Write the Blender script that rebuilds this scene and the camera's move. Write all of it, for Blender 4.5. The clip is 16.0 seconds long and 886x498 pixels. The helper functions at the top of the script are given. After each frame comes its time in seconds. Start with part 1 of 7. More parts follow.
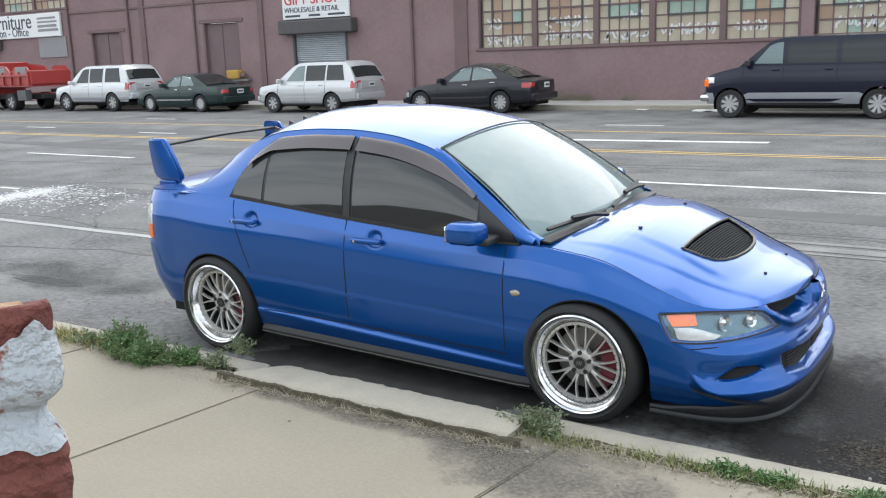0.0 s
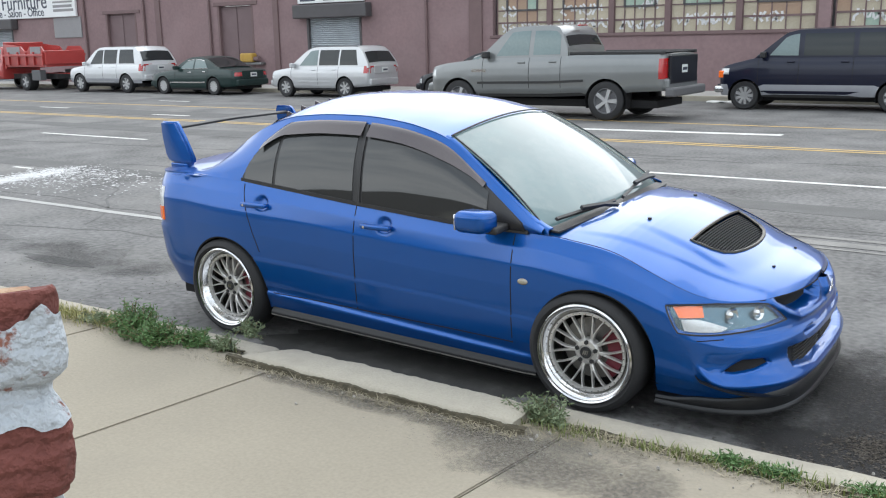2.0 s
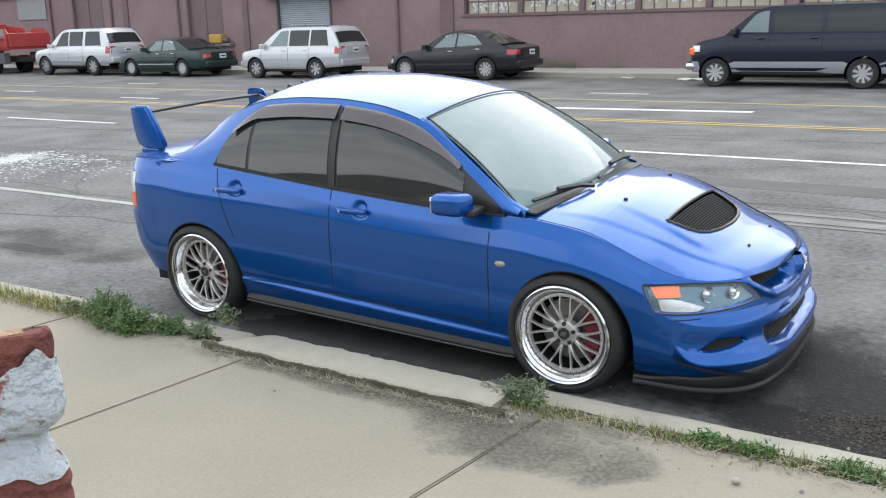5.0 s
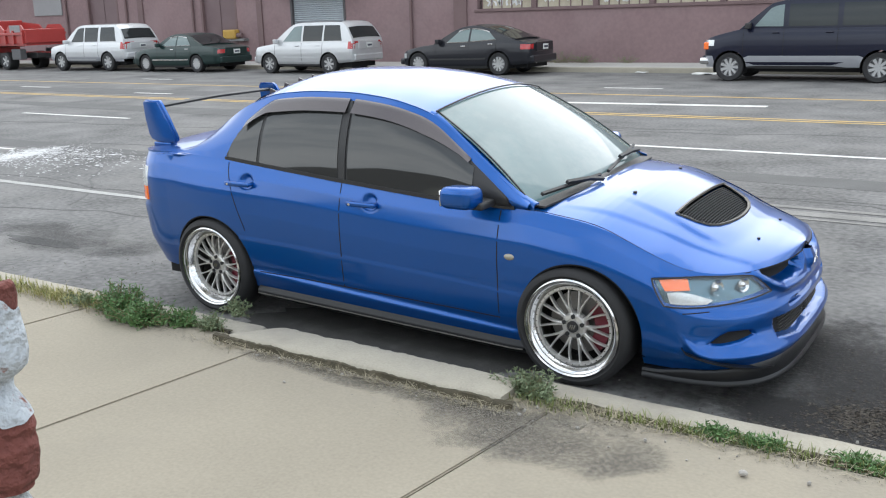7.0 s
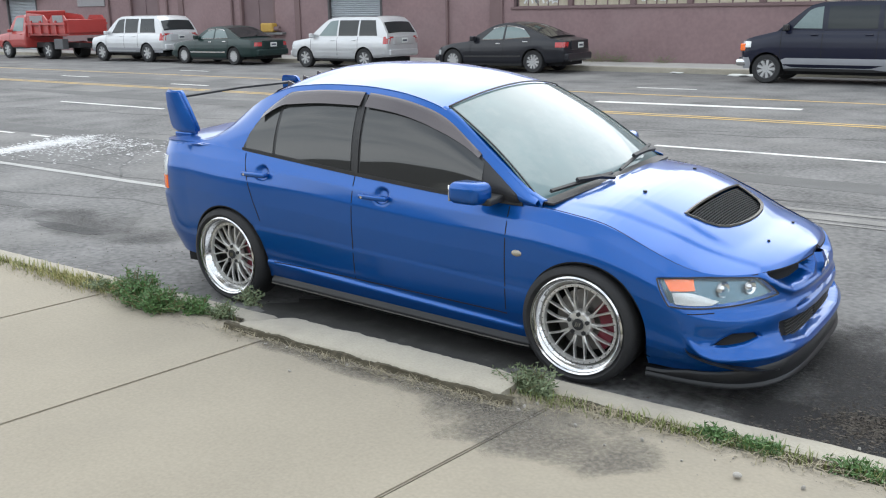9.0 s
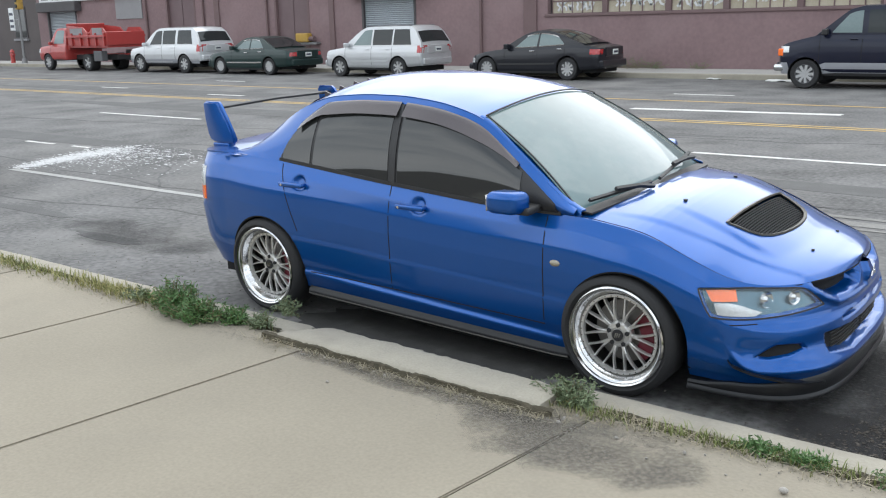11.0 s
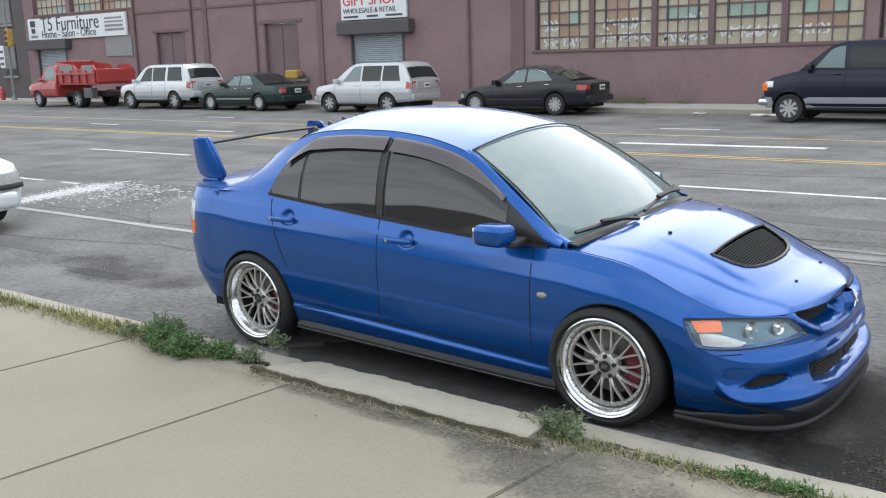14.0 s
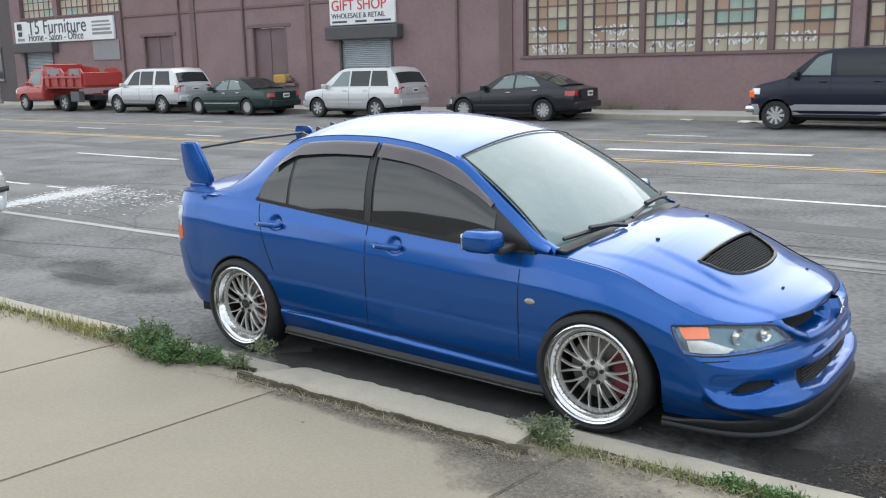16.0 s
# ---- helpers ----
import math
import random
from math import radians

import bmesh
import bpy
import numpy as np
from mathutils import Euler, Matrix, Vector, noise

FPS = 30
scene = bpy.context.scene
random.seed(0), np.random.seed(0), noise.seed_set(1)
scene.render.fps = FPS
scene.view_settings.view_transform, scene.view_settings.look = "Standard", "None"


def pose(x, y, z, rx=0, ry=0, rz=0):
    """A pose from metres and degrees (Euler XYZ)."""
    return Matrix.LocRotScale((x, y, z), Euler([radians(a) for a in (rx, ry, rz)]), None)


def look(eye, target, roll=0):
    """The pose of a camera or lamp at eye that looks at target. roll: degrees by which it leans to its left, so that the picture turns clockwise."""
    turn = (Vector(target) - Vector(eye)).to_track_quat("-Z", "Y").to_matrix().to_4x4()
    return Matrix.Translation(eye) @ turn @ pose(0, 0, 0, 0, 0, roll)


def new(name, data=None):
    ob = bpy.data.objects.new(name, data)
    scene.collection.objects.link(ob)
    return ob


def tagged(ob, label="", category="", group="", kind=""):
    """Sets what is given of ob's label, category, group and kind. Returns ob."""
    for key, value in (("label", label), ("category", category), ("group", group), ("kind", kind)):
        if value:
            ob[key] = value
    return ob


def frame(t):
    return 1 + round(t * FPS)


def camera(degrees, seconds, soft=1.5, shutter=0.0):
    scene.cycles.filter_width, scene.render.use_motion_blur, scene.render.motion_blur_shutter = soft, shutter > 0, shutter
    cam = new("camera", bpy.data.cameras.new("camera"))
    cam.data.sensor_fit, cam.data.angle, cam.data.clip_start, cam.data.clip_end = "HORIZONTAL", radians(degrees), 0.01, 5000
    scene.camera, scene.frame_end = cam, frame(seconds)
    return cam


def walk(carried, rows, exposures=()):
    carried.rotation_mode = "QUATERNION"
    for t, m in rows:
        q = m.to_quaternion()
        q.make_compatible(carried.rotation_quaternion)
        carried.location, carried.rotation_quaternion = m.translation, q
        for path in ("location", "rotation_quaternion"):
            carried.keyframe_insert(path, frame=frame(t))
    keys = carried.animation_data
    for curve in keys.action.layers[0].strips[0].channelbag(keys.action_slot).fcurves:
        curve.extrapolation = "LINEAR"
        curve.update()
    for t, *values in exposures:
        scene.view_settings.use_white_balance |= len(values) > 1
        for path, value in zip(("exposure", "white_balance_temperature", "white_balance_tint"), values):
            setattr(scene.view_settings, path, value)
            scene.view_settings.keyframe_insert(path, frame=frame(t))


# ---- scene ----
cam = camera(51.0, 16.0, soft=1.15)
PATH = [
    (0, (1.885, -4.17, 1.893), (0.81, -2.535, 1.48), -2.0),
    (0.5, (1.888, -4.168, 1.893), (0.779, -2.558, 1.474), -1.4),
    (1, (1.889, -4.169, 1.895), (0.783, -2.557, 1.474), -1.4),
    (1.5, (1.906, -4.18, 1.9), (0.8, -2.571, 1.468), -1.3),
    (2, (1.901, -4.178, 1.899), (0.81, -2.561, 1.459), -1.1),
    (2.5, (1.906, -4.181, 1.901), (0.817, -2.565, 1.45), -1.2),
    (3, (1.898, -4.178, 1.898), (0.818, -2.558, 1.442), -1.2),
    (3.5, (1.895, -4.178, 1.897), (0.841, -2.543, 1.433), -0.8),
    (5.8, (1.868, -4.163, 1.917), (0.828, -2.526, 1.429), -1.8),
    (6, (1.874, -4.17, 1.896), (0.823, -2.537, 1.415), -1.9),
    (6.5, (1.886, -4.173, 1.899), (0.827, -2.547, 1.412), -1.9),
    (7, (1.904, -4.169, 1.902), (0.841, -2.548, 1.41), -1.7),
    (7.5, (1.95, -4.174, 1.934), (0.839, -2.585, 1.445), -1.3),
    (8, (1.99, -4.14, 1.896), (0.837, -2.578, 1.42), -0.6),
    (8.5, (2.031, -4.113, 1.893), (0.887, -2.547, 1.405), -1.3),
    (9, (2.032, -4.112, 1.892), (0.909, -2.533, 1.395), -0.8),
    (9.5, (2.023, -4.116, 1.896), (0.888, -2.548, 1.392), -0.7),
    (11.8, (1.998, -4.096, 1.9), (0.801, -2.562, 1.437), -1.7),
    (12, (2.008, -4.104, 1.901), (0.815, -2.565, 1.445), -1.8),
    (12.5, (2.018, -4.104, 1.902), (0.834, -2.553, 1.463), -1.9),
    (13, (2.01, -4.107, 1.896), (0.834, -2.546, 1.47), -2.0),
    (13.5, (2.035, -4.12, 1.904), (0.864, -2.554, 1.485), -1.6),
    (14, (2.033, -4.125, 1.897), (0.859, -2.559, 1.49), -1.6),
    (14.5, (2.04, -4.12, 1.896), (0.866, -2.551, 1.494), -1.9),
    (15, (2.036, -4.121, 1.9), (0.871, -2.546, 1.499), -1.5),
    (15.5, (2.039, -4.125, 1.902), (0.879, -2.545, 1.503), -1.2),
    (16, (2.03, -4.122, 1.901), (0.875, -2.538, 1.504), -1.3),
]
walk(cam, [(t, look(eye, target, roll)) for t, eye, target, roll in PATH],
     exposures=[(0, 0.06, 6220, 9), (9.7, 0.06, 6220, 9), (11.8, -0.10, 6220, 9), (16, -0.08, 6220, 9)])


# ---- world and light ----
def make_world():
    w = bpy.data.worlds.new("sky")
    scene.world = w
    w.use_nodes = True
    nt = w.node_tree
    nt.nodes.clear()
    out = nt.nodes.new("ShaderNodeOutputWorld")
    bg = nt.nodes.new("ShaderNodeBackground")
    sky = nt.nodes.new("ShaderNodeTexSky")
    sky.sky_type, sky.sun_disc = "NISHITA", False
    sky.sun_elevation, sky.sun_rotation = radians(SUN_EL), radians(SUN_ROT)
    sky.air_density, sky.dust_density = 1.2, 3.0
    co = nt.nodes.new("ShaderNodeTexCoord")
    mp = nt.nodes.new("ShaderNodeMapping")
    mp.inputs["Scale"].default_value = (1.0, 1.0, 2.6)
    no = nt.nodes.new("ShaderNodeTexNoise")
    no.inputs["Scale"].default_value, no.inputs["Detail"].default_value, no.inputs["Roughness"].default_value = 2.3, 7.0, 0.58
    ramp = nt.nodes.new("ShaderNodeValToRGB")
    ramp.color_ramp.elements[0].position, ramp.color_ramp.elements[1].position = 0.30, 0.62
    ramp.color_ramp.elements[0].color = (0.55, 0.55, 0.55, 1)
    cloud = nt.nodes.new("ShaderNodeValToRGB")
    cloud.color_ramp.elements[0].position, cloud.color_ramp.elements[1].position = 0.35, 0.75
    cloud.color_ramp.elements[0].color = (7.6, 8.2, 8.8, 1)
    cloud.color_ramp.elements[1].color = (13.5, 13.6, 13.4, 1)
    mix = nt.nodes.new("ShaderNodeMix")
    mix.data_type = "RGBA"
    L = nt.links.new
    L(co.outputs["Generated"], mp.inputs["Vector"])
    L(mp.outputs["Vector"], no.inputs["Vector"])
    L(no.outputs["Fac"], ramp.inputs["Fac"])
    L(no.outputs["Fac"], cloud.inputs["Fac"])
    L(ramp.outputs["Color"], mix.inputs[0])
    L(sky.outputs["Color"], mix.inputs[6])
    L(cloud.outputs["Color"], mix.inputs[7])
    L(mix.outputs[2], bg.inputs["Color"])
    bg.inputs["Strength"].default_value = SKY
    L(bg.outputs["Background"], out.inputs["Surface"])


SUN_EL, SUN_ROT, SKY = 44.0, 336.0, 0.182
make_world()
sun = new("sun", bpy.data.lights.new("sun", "SUN"))
sun.data.energy, sun.data.angle, sun.data.color = 1.25, radians(64), (1.0, 0.97, 0.92)
sun.matrix_world = look((-30 / math.tan(radians(SUN_EL)) * math.sin(radians(24)), 30 / math.tan(radians(SUN_EL)) * math.cos(radians(24)), 30), (0, 0, 0))


# ---- materials ----
def mat(name, col, rough=0.6, metal=0.0, var=0.12, scale=6.0, fine=60.0, bump=0.15, coat=0.0, coat_rough=0.06, stain=None, stain_amt=0.0, stain_scale=1.2, spec=0.5, rand=0.0):
    """Principled surface with variation at two scales, an optional stain colour and fine relief."""
    m = bpy.data.materials.new(name)
    m.use_nodes = True
    nt = m.node_tree
    N, L = nt.nodes.new, nt.links.new
    p = nt.nodes["Principled BSDF"]
    p.inputs["Roughness"].default_value, p.inputs["Metallic"].default_value = rough, metal
    p.inputs["Coat Weight"].default_value, p.inputs["Coat Roughness"].default_value = coat, coat_rough
    p.inputs["Specular IOR Level"].default_value = spec
    p.inputs["Base Color"].default_value = (*col, 1)
    if var == 0 and not stain:
        return m
    co = N("ShaderNodeTexCoord")
    a, b = N("ShaderNodeTexNoise"), N("ShaderNodeTexNoise")
    a.inputs["Scale"].default_value, a.inputs["Detail"].default_value = scale, 5
    b.inputs["Scale"].default_value, b.inputs["Detail"].default_value = fine, 3
    for n in (a, b):
        L(co.outputs["Object"], n.inputs["Vector"])
    add = N("ShaderNodeMath")
    add.operation = "ADD"
    L(a.outputs["Fac"], add.inputs[0])
    L(b.outputs["Fac"], add.inputs[1])
    last = add
    if rand:
        oi, mul, ad2 = N("ShaderNodeObjectInfo"), N("ShaderNodeMath"), N("ShaderNodeMath")
        mul.operation, mul.inputs[1].default_value = "MULTIPLY", rand
        L(oi.outputs["Random"], mul.inputs[0])
        L(add.outputs[0], ad2.inputs[0])
        L(mul.outputs[0], ad2.inputs[1])
        last = ad2
    mr = N("ShaderNodeMapRange")
    mr.inputs["From Min"].default_value, mr.inputs["From Max"].default_value = 0.55, 1.45 + rand
    mr.inputs["To Min"].default_value, mr.inputs["To Max"].default_value = 1 - var, 1 + var
    L(last.outputs[0], mr.inputs["Value"])
    mx = N("ShaderNodeVectorMath")
    mx.operation = "SCALE"
    mx.inputs[0].default_value = col
    L(mr.outputs[0], mx.inputs["Scale"])
    src = mx.outputs[0]
    if stain:
        s = N("ShaderNodeTexNoise")
        s.inputs["Scale"].default_value, s.inputs["Detail"].default_value, s.inputs["Roughness"].default_value = stain_scale, 8, 0.65
        L(co.outputs["Object"], s.inputs["Vector"])
        r = N("ShaderNodeMapRange")
        r.inputs["From Min"].default_value, r.inputs["From Max"].default_value = 0.50, 0.68
        r.inputs["To Max"].default_value = stain_amt
        L(s.outputs["Fac"], r.inputs["Value"])
        m2 = N("ShaderNodeMix")
        m2.data_type = "RGBA"
        m2.inputs[7].default_value = (*stain, 1)
        L(r.outputs[0], m2.inputs[0])
        L(src, m2.inputs[6])
        src = m2.outputs[2]
    L(src, p.inputs["Base Color"])
    if bump:
        bp = N("ShaderNodeBump")
        bp.inputs["Strength"].default_value, bp.inputs["Distance"].default_value = bump, 0.01
        L(b.outputs["Fac"], bp.inputs["Height"])
        L(bp.outputs["Normal"], p.inputs["Normal"])
    return m


M = {
    "asphalt": mat("asphalt", (0.128, 0.125, 0.122), 0.9, var=0.75, scale=1.0, fine=18, bump=0.9, stain=(0.205, 0.198, 0.186), stain_amt=0.65, stain_scale=0.42),
    "concrete": mat("concrete", (0.274, 0.242, 0.186), 0.88, var=0.16, scale=1.1, fine=60, bump=0.25, stain=(0.232, 0.208, 0.166), stain_amt=0.5, stain_scale=0.9),
    "kerb": mat("kerb_stone", (0.345, 0.318, 0.258), 0.9, var=0.16, scale=5, fine=80, bump=0.5, stain=(0.22, 0.2, 0.17), stain_amt=0.6, stain_scale=2.5),
    "wall": mat("painted_masonry", (0.218, 0.147, 0.150), 0.85, var=0.16, scale=0.6, fine=9, bump=0.1, stain=(0.262, 0.190, 0.192), stain_amt=0.6, stain_scale=0.35),
    "white_line": mat("road_paint_white", (0.66, 0.65, 0.62), 0.8, var=0.2, scale=8, fine=70, bump=0.2, stain=(0.3, 0.29, 0.28), stain_amt=0.7, stain_scale=5),
    "yellow_line": mat("road_paint_yellow", (0.55, 0.37, 0.12), 0.8, var=0.2, scale=8, fine=70, bump=0.2, stain=(0.3, 0.26, 0.18), stain_amt=0.75, stain_scale=4),
    "blue": mat("blue_car_paint", (0.0005, 0.076, 0.325), 0.33, metal=0.6, spec=0.3, var=0.03, scale=3, fine=400, bump=0.0, coat=0.82, coat_rough=0.06),
}


# ---- mesh helpers ----
def link(name, bm, material, parent=None, label="", smooth=None):
    me = bpy.data.meshes.new(name)
    bm.normal_update()
    bm.to_mesh(me)
    bm.free()
    me.materials.append(material)
    if smooth:
        me.shade_smooth()
        me.set_sharp_from_angle(angle=radians(smooth))
    ob = new(name, me)
    if parent:
        ob.parent = parent
    if label:
        ob["label"] = label
    return ob


def part(name, bm, material, parent, label="", smooth=None):
    return link(name, bm, material, parent, label, smooth)


def empty(name, m, label, category, group=""):
    e = new(name)
    e.empty_display_size = 0.2
    e.matrix_basis = m
    return tagged(e, label, category, group)


def box(x0, x1, y0, y1, z0, z1, bevel=0.0, seg=2, bm=None):
    b = bm or bmesh.new()
    r = bmesh.ops.create_cube(b, size=1.0, matrix=Matrix.LocRotScale(((x0 + x1) / 2, (y0 + y1) / 2, (z0 + z1) / 2), None, (x1 - x0, y1 - y0, z1 - z0)))
    if bevel:
        es = {e for v in r["verts"] for e in v.link_edges}
        bmesh.ops.bevel(b, geom=list(es), offset=bevel, segments=seg, profile=0.5, affect="EDGES")
    return b


def cyl(r, depth, m=Matrix(), seg=24, r2=None, bm=None):
    b = bm or bmesh.new()
    bmesh.ops.create_cone(b, cap_ends=True, segments=seg, radius1=r, radius2=r if r2 is None else r2, depth=depth, matrix=m)
    return b


def grid_mesh(P, closed_u=False, closed_v=False, bm=None):
    """A quad sheet over an array of points [u][v]."""
    b = bm or bmesh.new()
    nu, nv = len(P), len(P[0])
    V = [[b.verts.new(P[i][j]) for j in range(nv)] for i in range(nu)]
    for i in range(nu if closed_u else nu - 1):
        for j in range(nv if closed_v else nv - 1):
            q = (V[i][j], V[(i + 1) % nu][j], V[(i + 1) % nu][(j + 1) % nv], V[i][(j + 1) % nv])
            b.faces.new(q)
    return b




# ---- materials of vehicles ----
M.update({
    "tyre": mat("tyre_rubber", (0.018, 0.018, 0.019), 0.75, var=0.2, scale=9, fine=120, bump=0.2),
    "black": mat("black_plastic", (0.02, 0.02, 0.021), 0.55, var=0.15, scale=9, fine=150, bump=0.15),
    # near-black standing in for the shade of gaps, openings and undersides
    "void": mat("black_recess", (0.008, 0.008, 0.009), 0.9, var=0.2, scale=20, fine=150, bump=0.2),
    "carbon": mat("dark_lip", (0.010, 0.0105, 0.012), 0.30, spec=0.35, var=0.2, scale=6, fine=160, bump=0.05, stain=(0.02, 0.02, 0.02), stain_amt=0.3, stain_scale=6),
    "chrome": mat("polished_metal", (0.66, 0.66, 0.66), 0.14, metal=1.0, var=0.04, scale=5, fine=60, bump=0.0),
    "spoke": mat("silver_spoke", (0.70, 0.69, 0.67), 0.32, metal=0.75, var=0.08, scale=12, fine=90, bump=0.03),
    "disc": mat("brake_iron", (0.22, 0.21, 0.2), 0.45, metal=0.8, var=0.15, scale=14, fine=120, bump=0.1),
    "red": mat("red_caliper", (0.13, 0.014, 0.025), 0.4, var=0.1, scale=14, fine=90, bump=0.05),
    "visor": mat("smoked_visor", (0.075, 0.064, 0.068), 0.2, var=0.06, scale=5, fine=90, bump=0.0),
    "sideglass": mat("tinted_glass", (0.028, 0.030, 0.030), 0.03, var=0.05, scale=2, fine=30, bump=0.0, spec=0.66),
    "screen": mat("windscreen_glass", (0.085, 0.145, 0.150), 0.5, var=0.14, scale=1.6, fine=5, bump=0.0, coat=1.0, coat_rough=0.03, spec=0.2, stain=(0.14, 0.19, 0.19), stain_amt=0.7, stain_scale=3.0),
    "lamp_dark": mat("lamp_housing", (0.10, 0.17, 0.21), 0.22, metal=0.8, var=0.25, scale=22, fine=60, bump=0.2),
    "orange": mat("amber_lens", (0.95, 0.17, 0.015), 0.25, var=0.15, scale=40, fine=150, bump=0.3, coat=1.0),
    "taillight": mat("red_lens", (0.38, 0.015, 0.016), 0.2, var=0.15, scale=30, fine=150, bump=0.2, coat=1.0),
    "lamp_clear": mat("clear_lens", (0.62, 0.64, 0.64), 0.18, metal=0.4, var=0.25, scale=30, fine=120, bump=0.3, coat=1.0),
    "repeater": mat("repeater_lens", (0.30, 0.27, 0.20), 0.25, var=0.2, scale=30, fine=120, bump=0.2, coat=1.0),
    "grey_metal_dark": mat("cooler_metal", (0.10, 0.095, 0.085), 0.5, metal=0.6, var=0.12, scale=5, fine=60, bump=0.1),
    "plate": mat("number_plate", (0.62, 0.64, 0.62), 0.5, var=0.1, scale=20, fine=90, bump=0.1),
})
_c = bpy.data.materials.new("clear_cover")
_c.use_nodes = True
_c.node_tree.nodes["Principled BSDF"].inputs["Base Color"].default_value = (0.75, 0.82, 0.85, 1)
_c.node_tree.nodes["Principled BSDF"].inputs["Roughness"].default_value = 0.03
_c.node_tree.nodes["Principled BSDF"].inputs["Alpha"].default_value = 0.05
M["cover"] = _c


# ---- the blue sedan: x ahead, Y out from its middle line, z up ----
def itp(x, pts):
    """Straight-line table look-up."""
    if x <= pts[0][0]:
        return pts[0][1]
    for (x0, y0), (x1, y1) in zip(pts, pts[1:]):
        if x <= x1:
            return y0 + (y1 - y0) * (x - x0) / (x1 - x0)
    return pts[-1][1]


TABLES = {}


def sm(x, pts):
    """Smoothed table look-up, 5 mm steps from -4 to 1.5."""
    key = tuple(pts)
    tab = TABLES.get(key)
    if tab is None:
        tab = [sum(w * itp(-4 + i * 0.005 + d, pts) for d, w in ((-0.10, 0.15), (-0.05, 0.22), (0, 0.26), (0.05, 0.22), (0.10, 0.15))) for i in range(1102)]
        TABLES[key] = tab
    f = min(max((x + 4) / 0.005, 0), 1099.99)
    i = int(f)
    return tab[i] + (tab[i + 1] - tab[i]) * (f - i)


Z_TOP = ((-3.6, 1.03), (-3.3, 1.05), (-3.0, 1.06), (-2.47, 1.035), (-1.56, 0.955), (-0.87, 0.905), (-0.44, 0.895), (-0.29, 0.90), (0.07, 0.855), (0.30, 0.765), (0.54, 0.655), (0.75, 0.63), (1.0, 0.64))
Z_BOT = ((-3.6, 0.30), (-3.0, 0.26), (-2.3, 0.215), (-0.37, 0.16), (0.3, 0.165), (1.0, 0.165))
T_W = [(0, 0.80), (0.1, 0.825), (0.2, 0.842), (0.45, 0.853), (0.62, 0.856), (0.78, 0.848), (0.9, 0.828), (1, 0.795)]


def ss(a, b, x):
    k = min(1, max(0, (x - a) / (b - a)))
    return k * k * (3 - 2 * k)


def half_width(x, z):
    zt, zb = sm(x, Z_TOP), sm(x, Z_BOT)
    t = (z - zb) / (zt - zb)
    w = itp(t, T_W)
    flare = ss(0.0, 0.3, t) * (1 - 0.75 * ss(0.72, 1.0, t))
    k = min(1, max(0, (x - 0.1) / 0.2))
    xf = min(x, 0.1) + 0.2 * (k - k * k / 2)
    w += 0.036 * flare * (math.exp(-((xf / 0.44) ** 2)) + math.exp(-(((x + 2.63) / 0.5) ** 2)))
    zc = 0.46 + (-0.49 - x) * 0.053
    if -2.6 < x < 0.0:
        w += 0.0045 * (1 - ss(zc - 0.013, zc + 0.013, z))
    zs = 0.235 + (-0.38 - x) * 0.055
    w += 0.020 * (1 - ss(zs - 0.018, zs + 0.018, z)) * ss(-2.5, -2.3, x) * (1 - ss(-0.4, -0.2, x))
    return w


NOSE, TAIL = 0.30, -3.0
NOSE_X = ((0, 0.94), (0.15, 0.965), (0.45, 0.955), (0.6, 0.955), (0.66, 0.935), (0.9, 0.925), (1, 0.905))
NOSE_N = ((0, 3.6), (0.35, 3.0), (0.7, 2.35), (1, 2.2))


def nose_pt(th, t):
    """A point of the front end: th runs from the side (0) to the middle (pi/2)."""
    xf = itp(t, NOSE_X)
    n = itp(t, NOSE_N)
    x = NOSE + (xf - NOSE) * math.sin(th) ** (2 / n)
    zt, zb = sm(x, Z_TOP), sm(x, Z_BOT)
    z = zb + (zt - zb) * t
    w = half_width(NOSE, sm(NOSE, Z_BOT) + (sm(NOSE, Z_TOP) - sm(NOSE, Z_BOT)) * t)
    return (x, w * max(math.cos(th), 0) ** (2 / n), z)


def tail_pt(th, t):
    xr = itp(t, [(0, -3.40), (0.25, -3.47), (0.52, -3.50), (0.56, -3.46), (0.9, -3.47), (1, -3.46)])
    n = 3.2
    x = TAIL + (xr - TAIL) * math.sin(th) ** (2 / n)
    zt, zb = sm(x, Z_TOP), sm(x, Z_BOT)
    z = zb + (zt - zb) * t
    w = half_width(TAIL, sm(TAIL, Z_BOT) + (sm(TAIL, Z_TOP) - sm(TAIL, Z_BOT)) * t)
    return (x, w * max(math.cos(th), 0) ** (2 / n), z)


def th_of(x, Y, z):
    """Angle round the front end of a point near it."""
    zt, zb = sm(x, Z_TOP), sm(x, Z_BOT)
    t = min(1, max(0, (z - zb) / (zt - zb)))
    n, xf = itp(t, NOSE_N), itp(t, NOSE_X)
    w = half_width(NOSE, sm(NOSE, Z_BOT) + (sm(NOSE, Z_TOP) - sm(NOSE, Z_BOT)) * t)
    return math.atan2(max(0, (x - NOSE) / (xf - NOSE)) ** (n / 2), max(0, min(1, Y / w)) ** (n / 2))


ARC = [(0.0, 0.0)]
for _i in range(1, 181):
    _a, _b = nose_pt(math.pi / 2 * (_i - 1) / 180, 0.5), nose_pt(math.pi / 2 * _i / 180, 0.5)
    ARC.append((math.pi / 2 * _i / 180, ARC[-1][1] + math.hypot(_b[0] - _a[0], _b[1] - _a[1])))
S_MID = ARC[-1][1]


def arc_of(x, Y, z):
    return S_MID - Y if Y <= 0 else itp(th_of(x, Y, z), ARC)


def outline(pts):
    return [(arc_of(*p), p[2]) for p in pts]


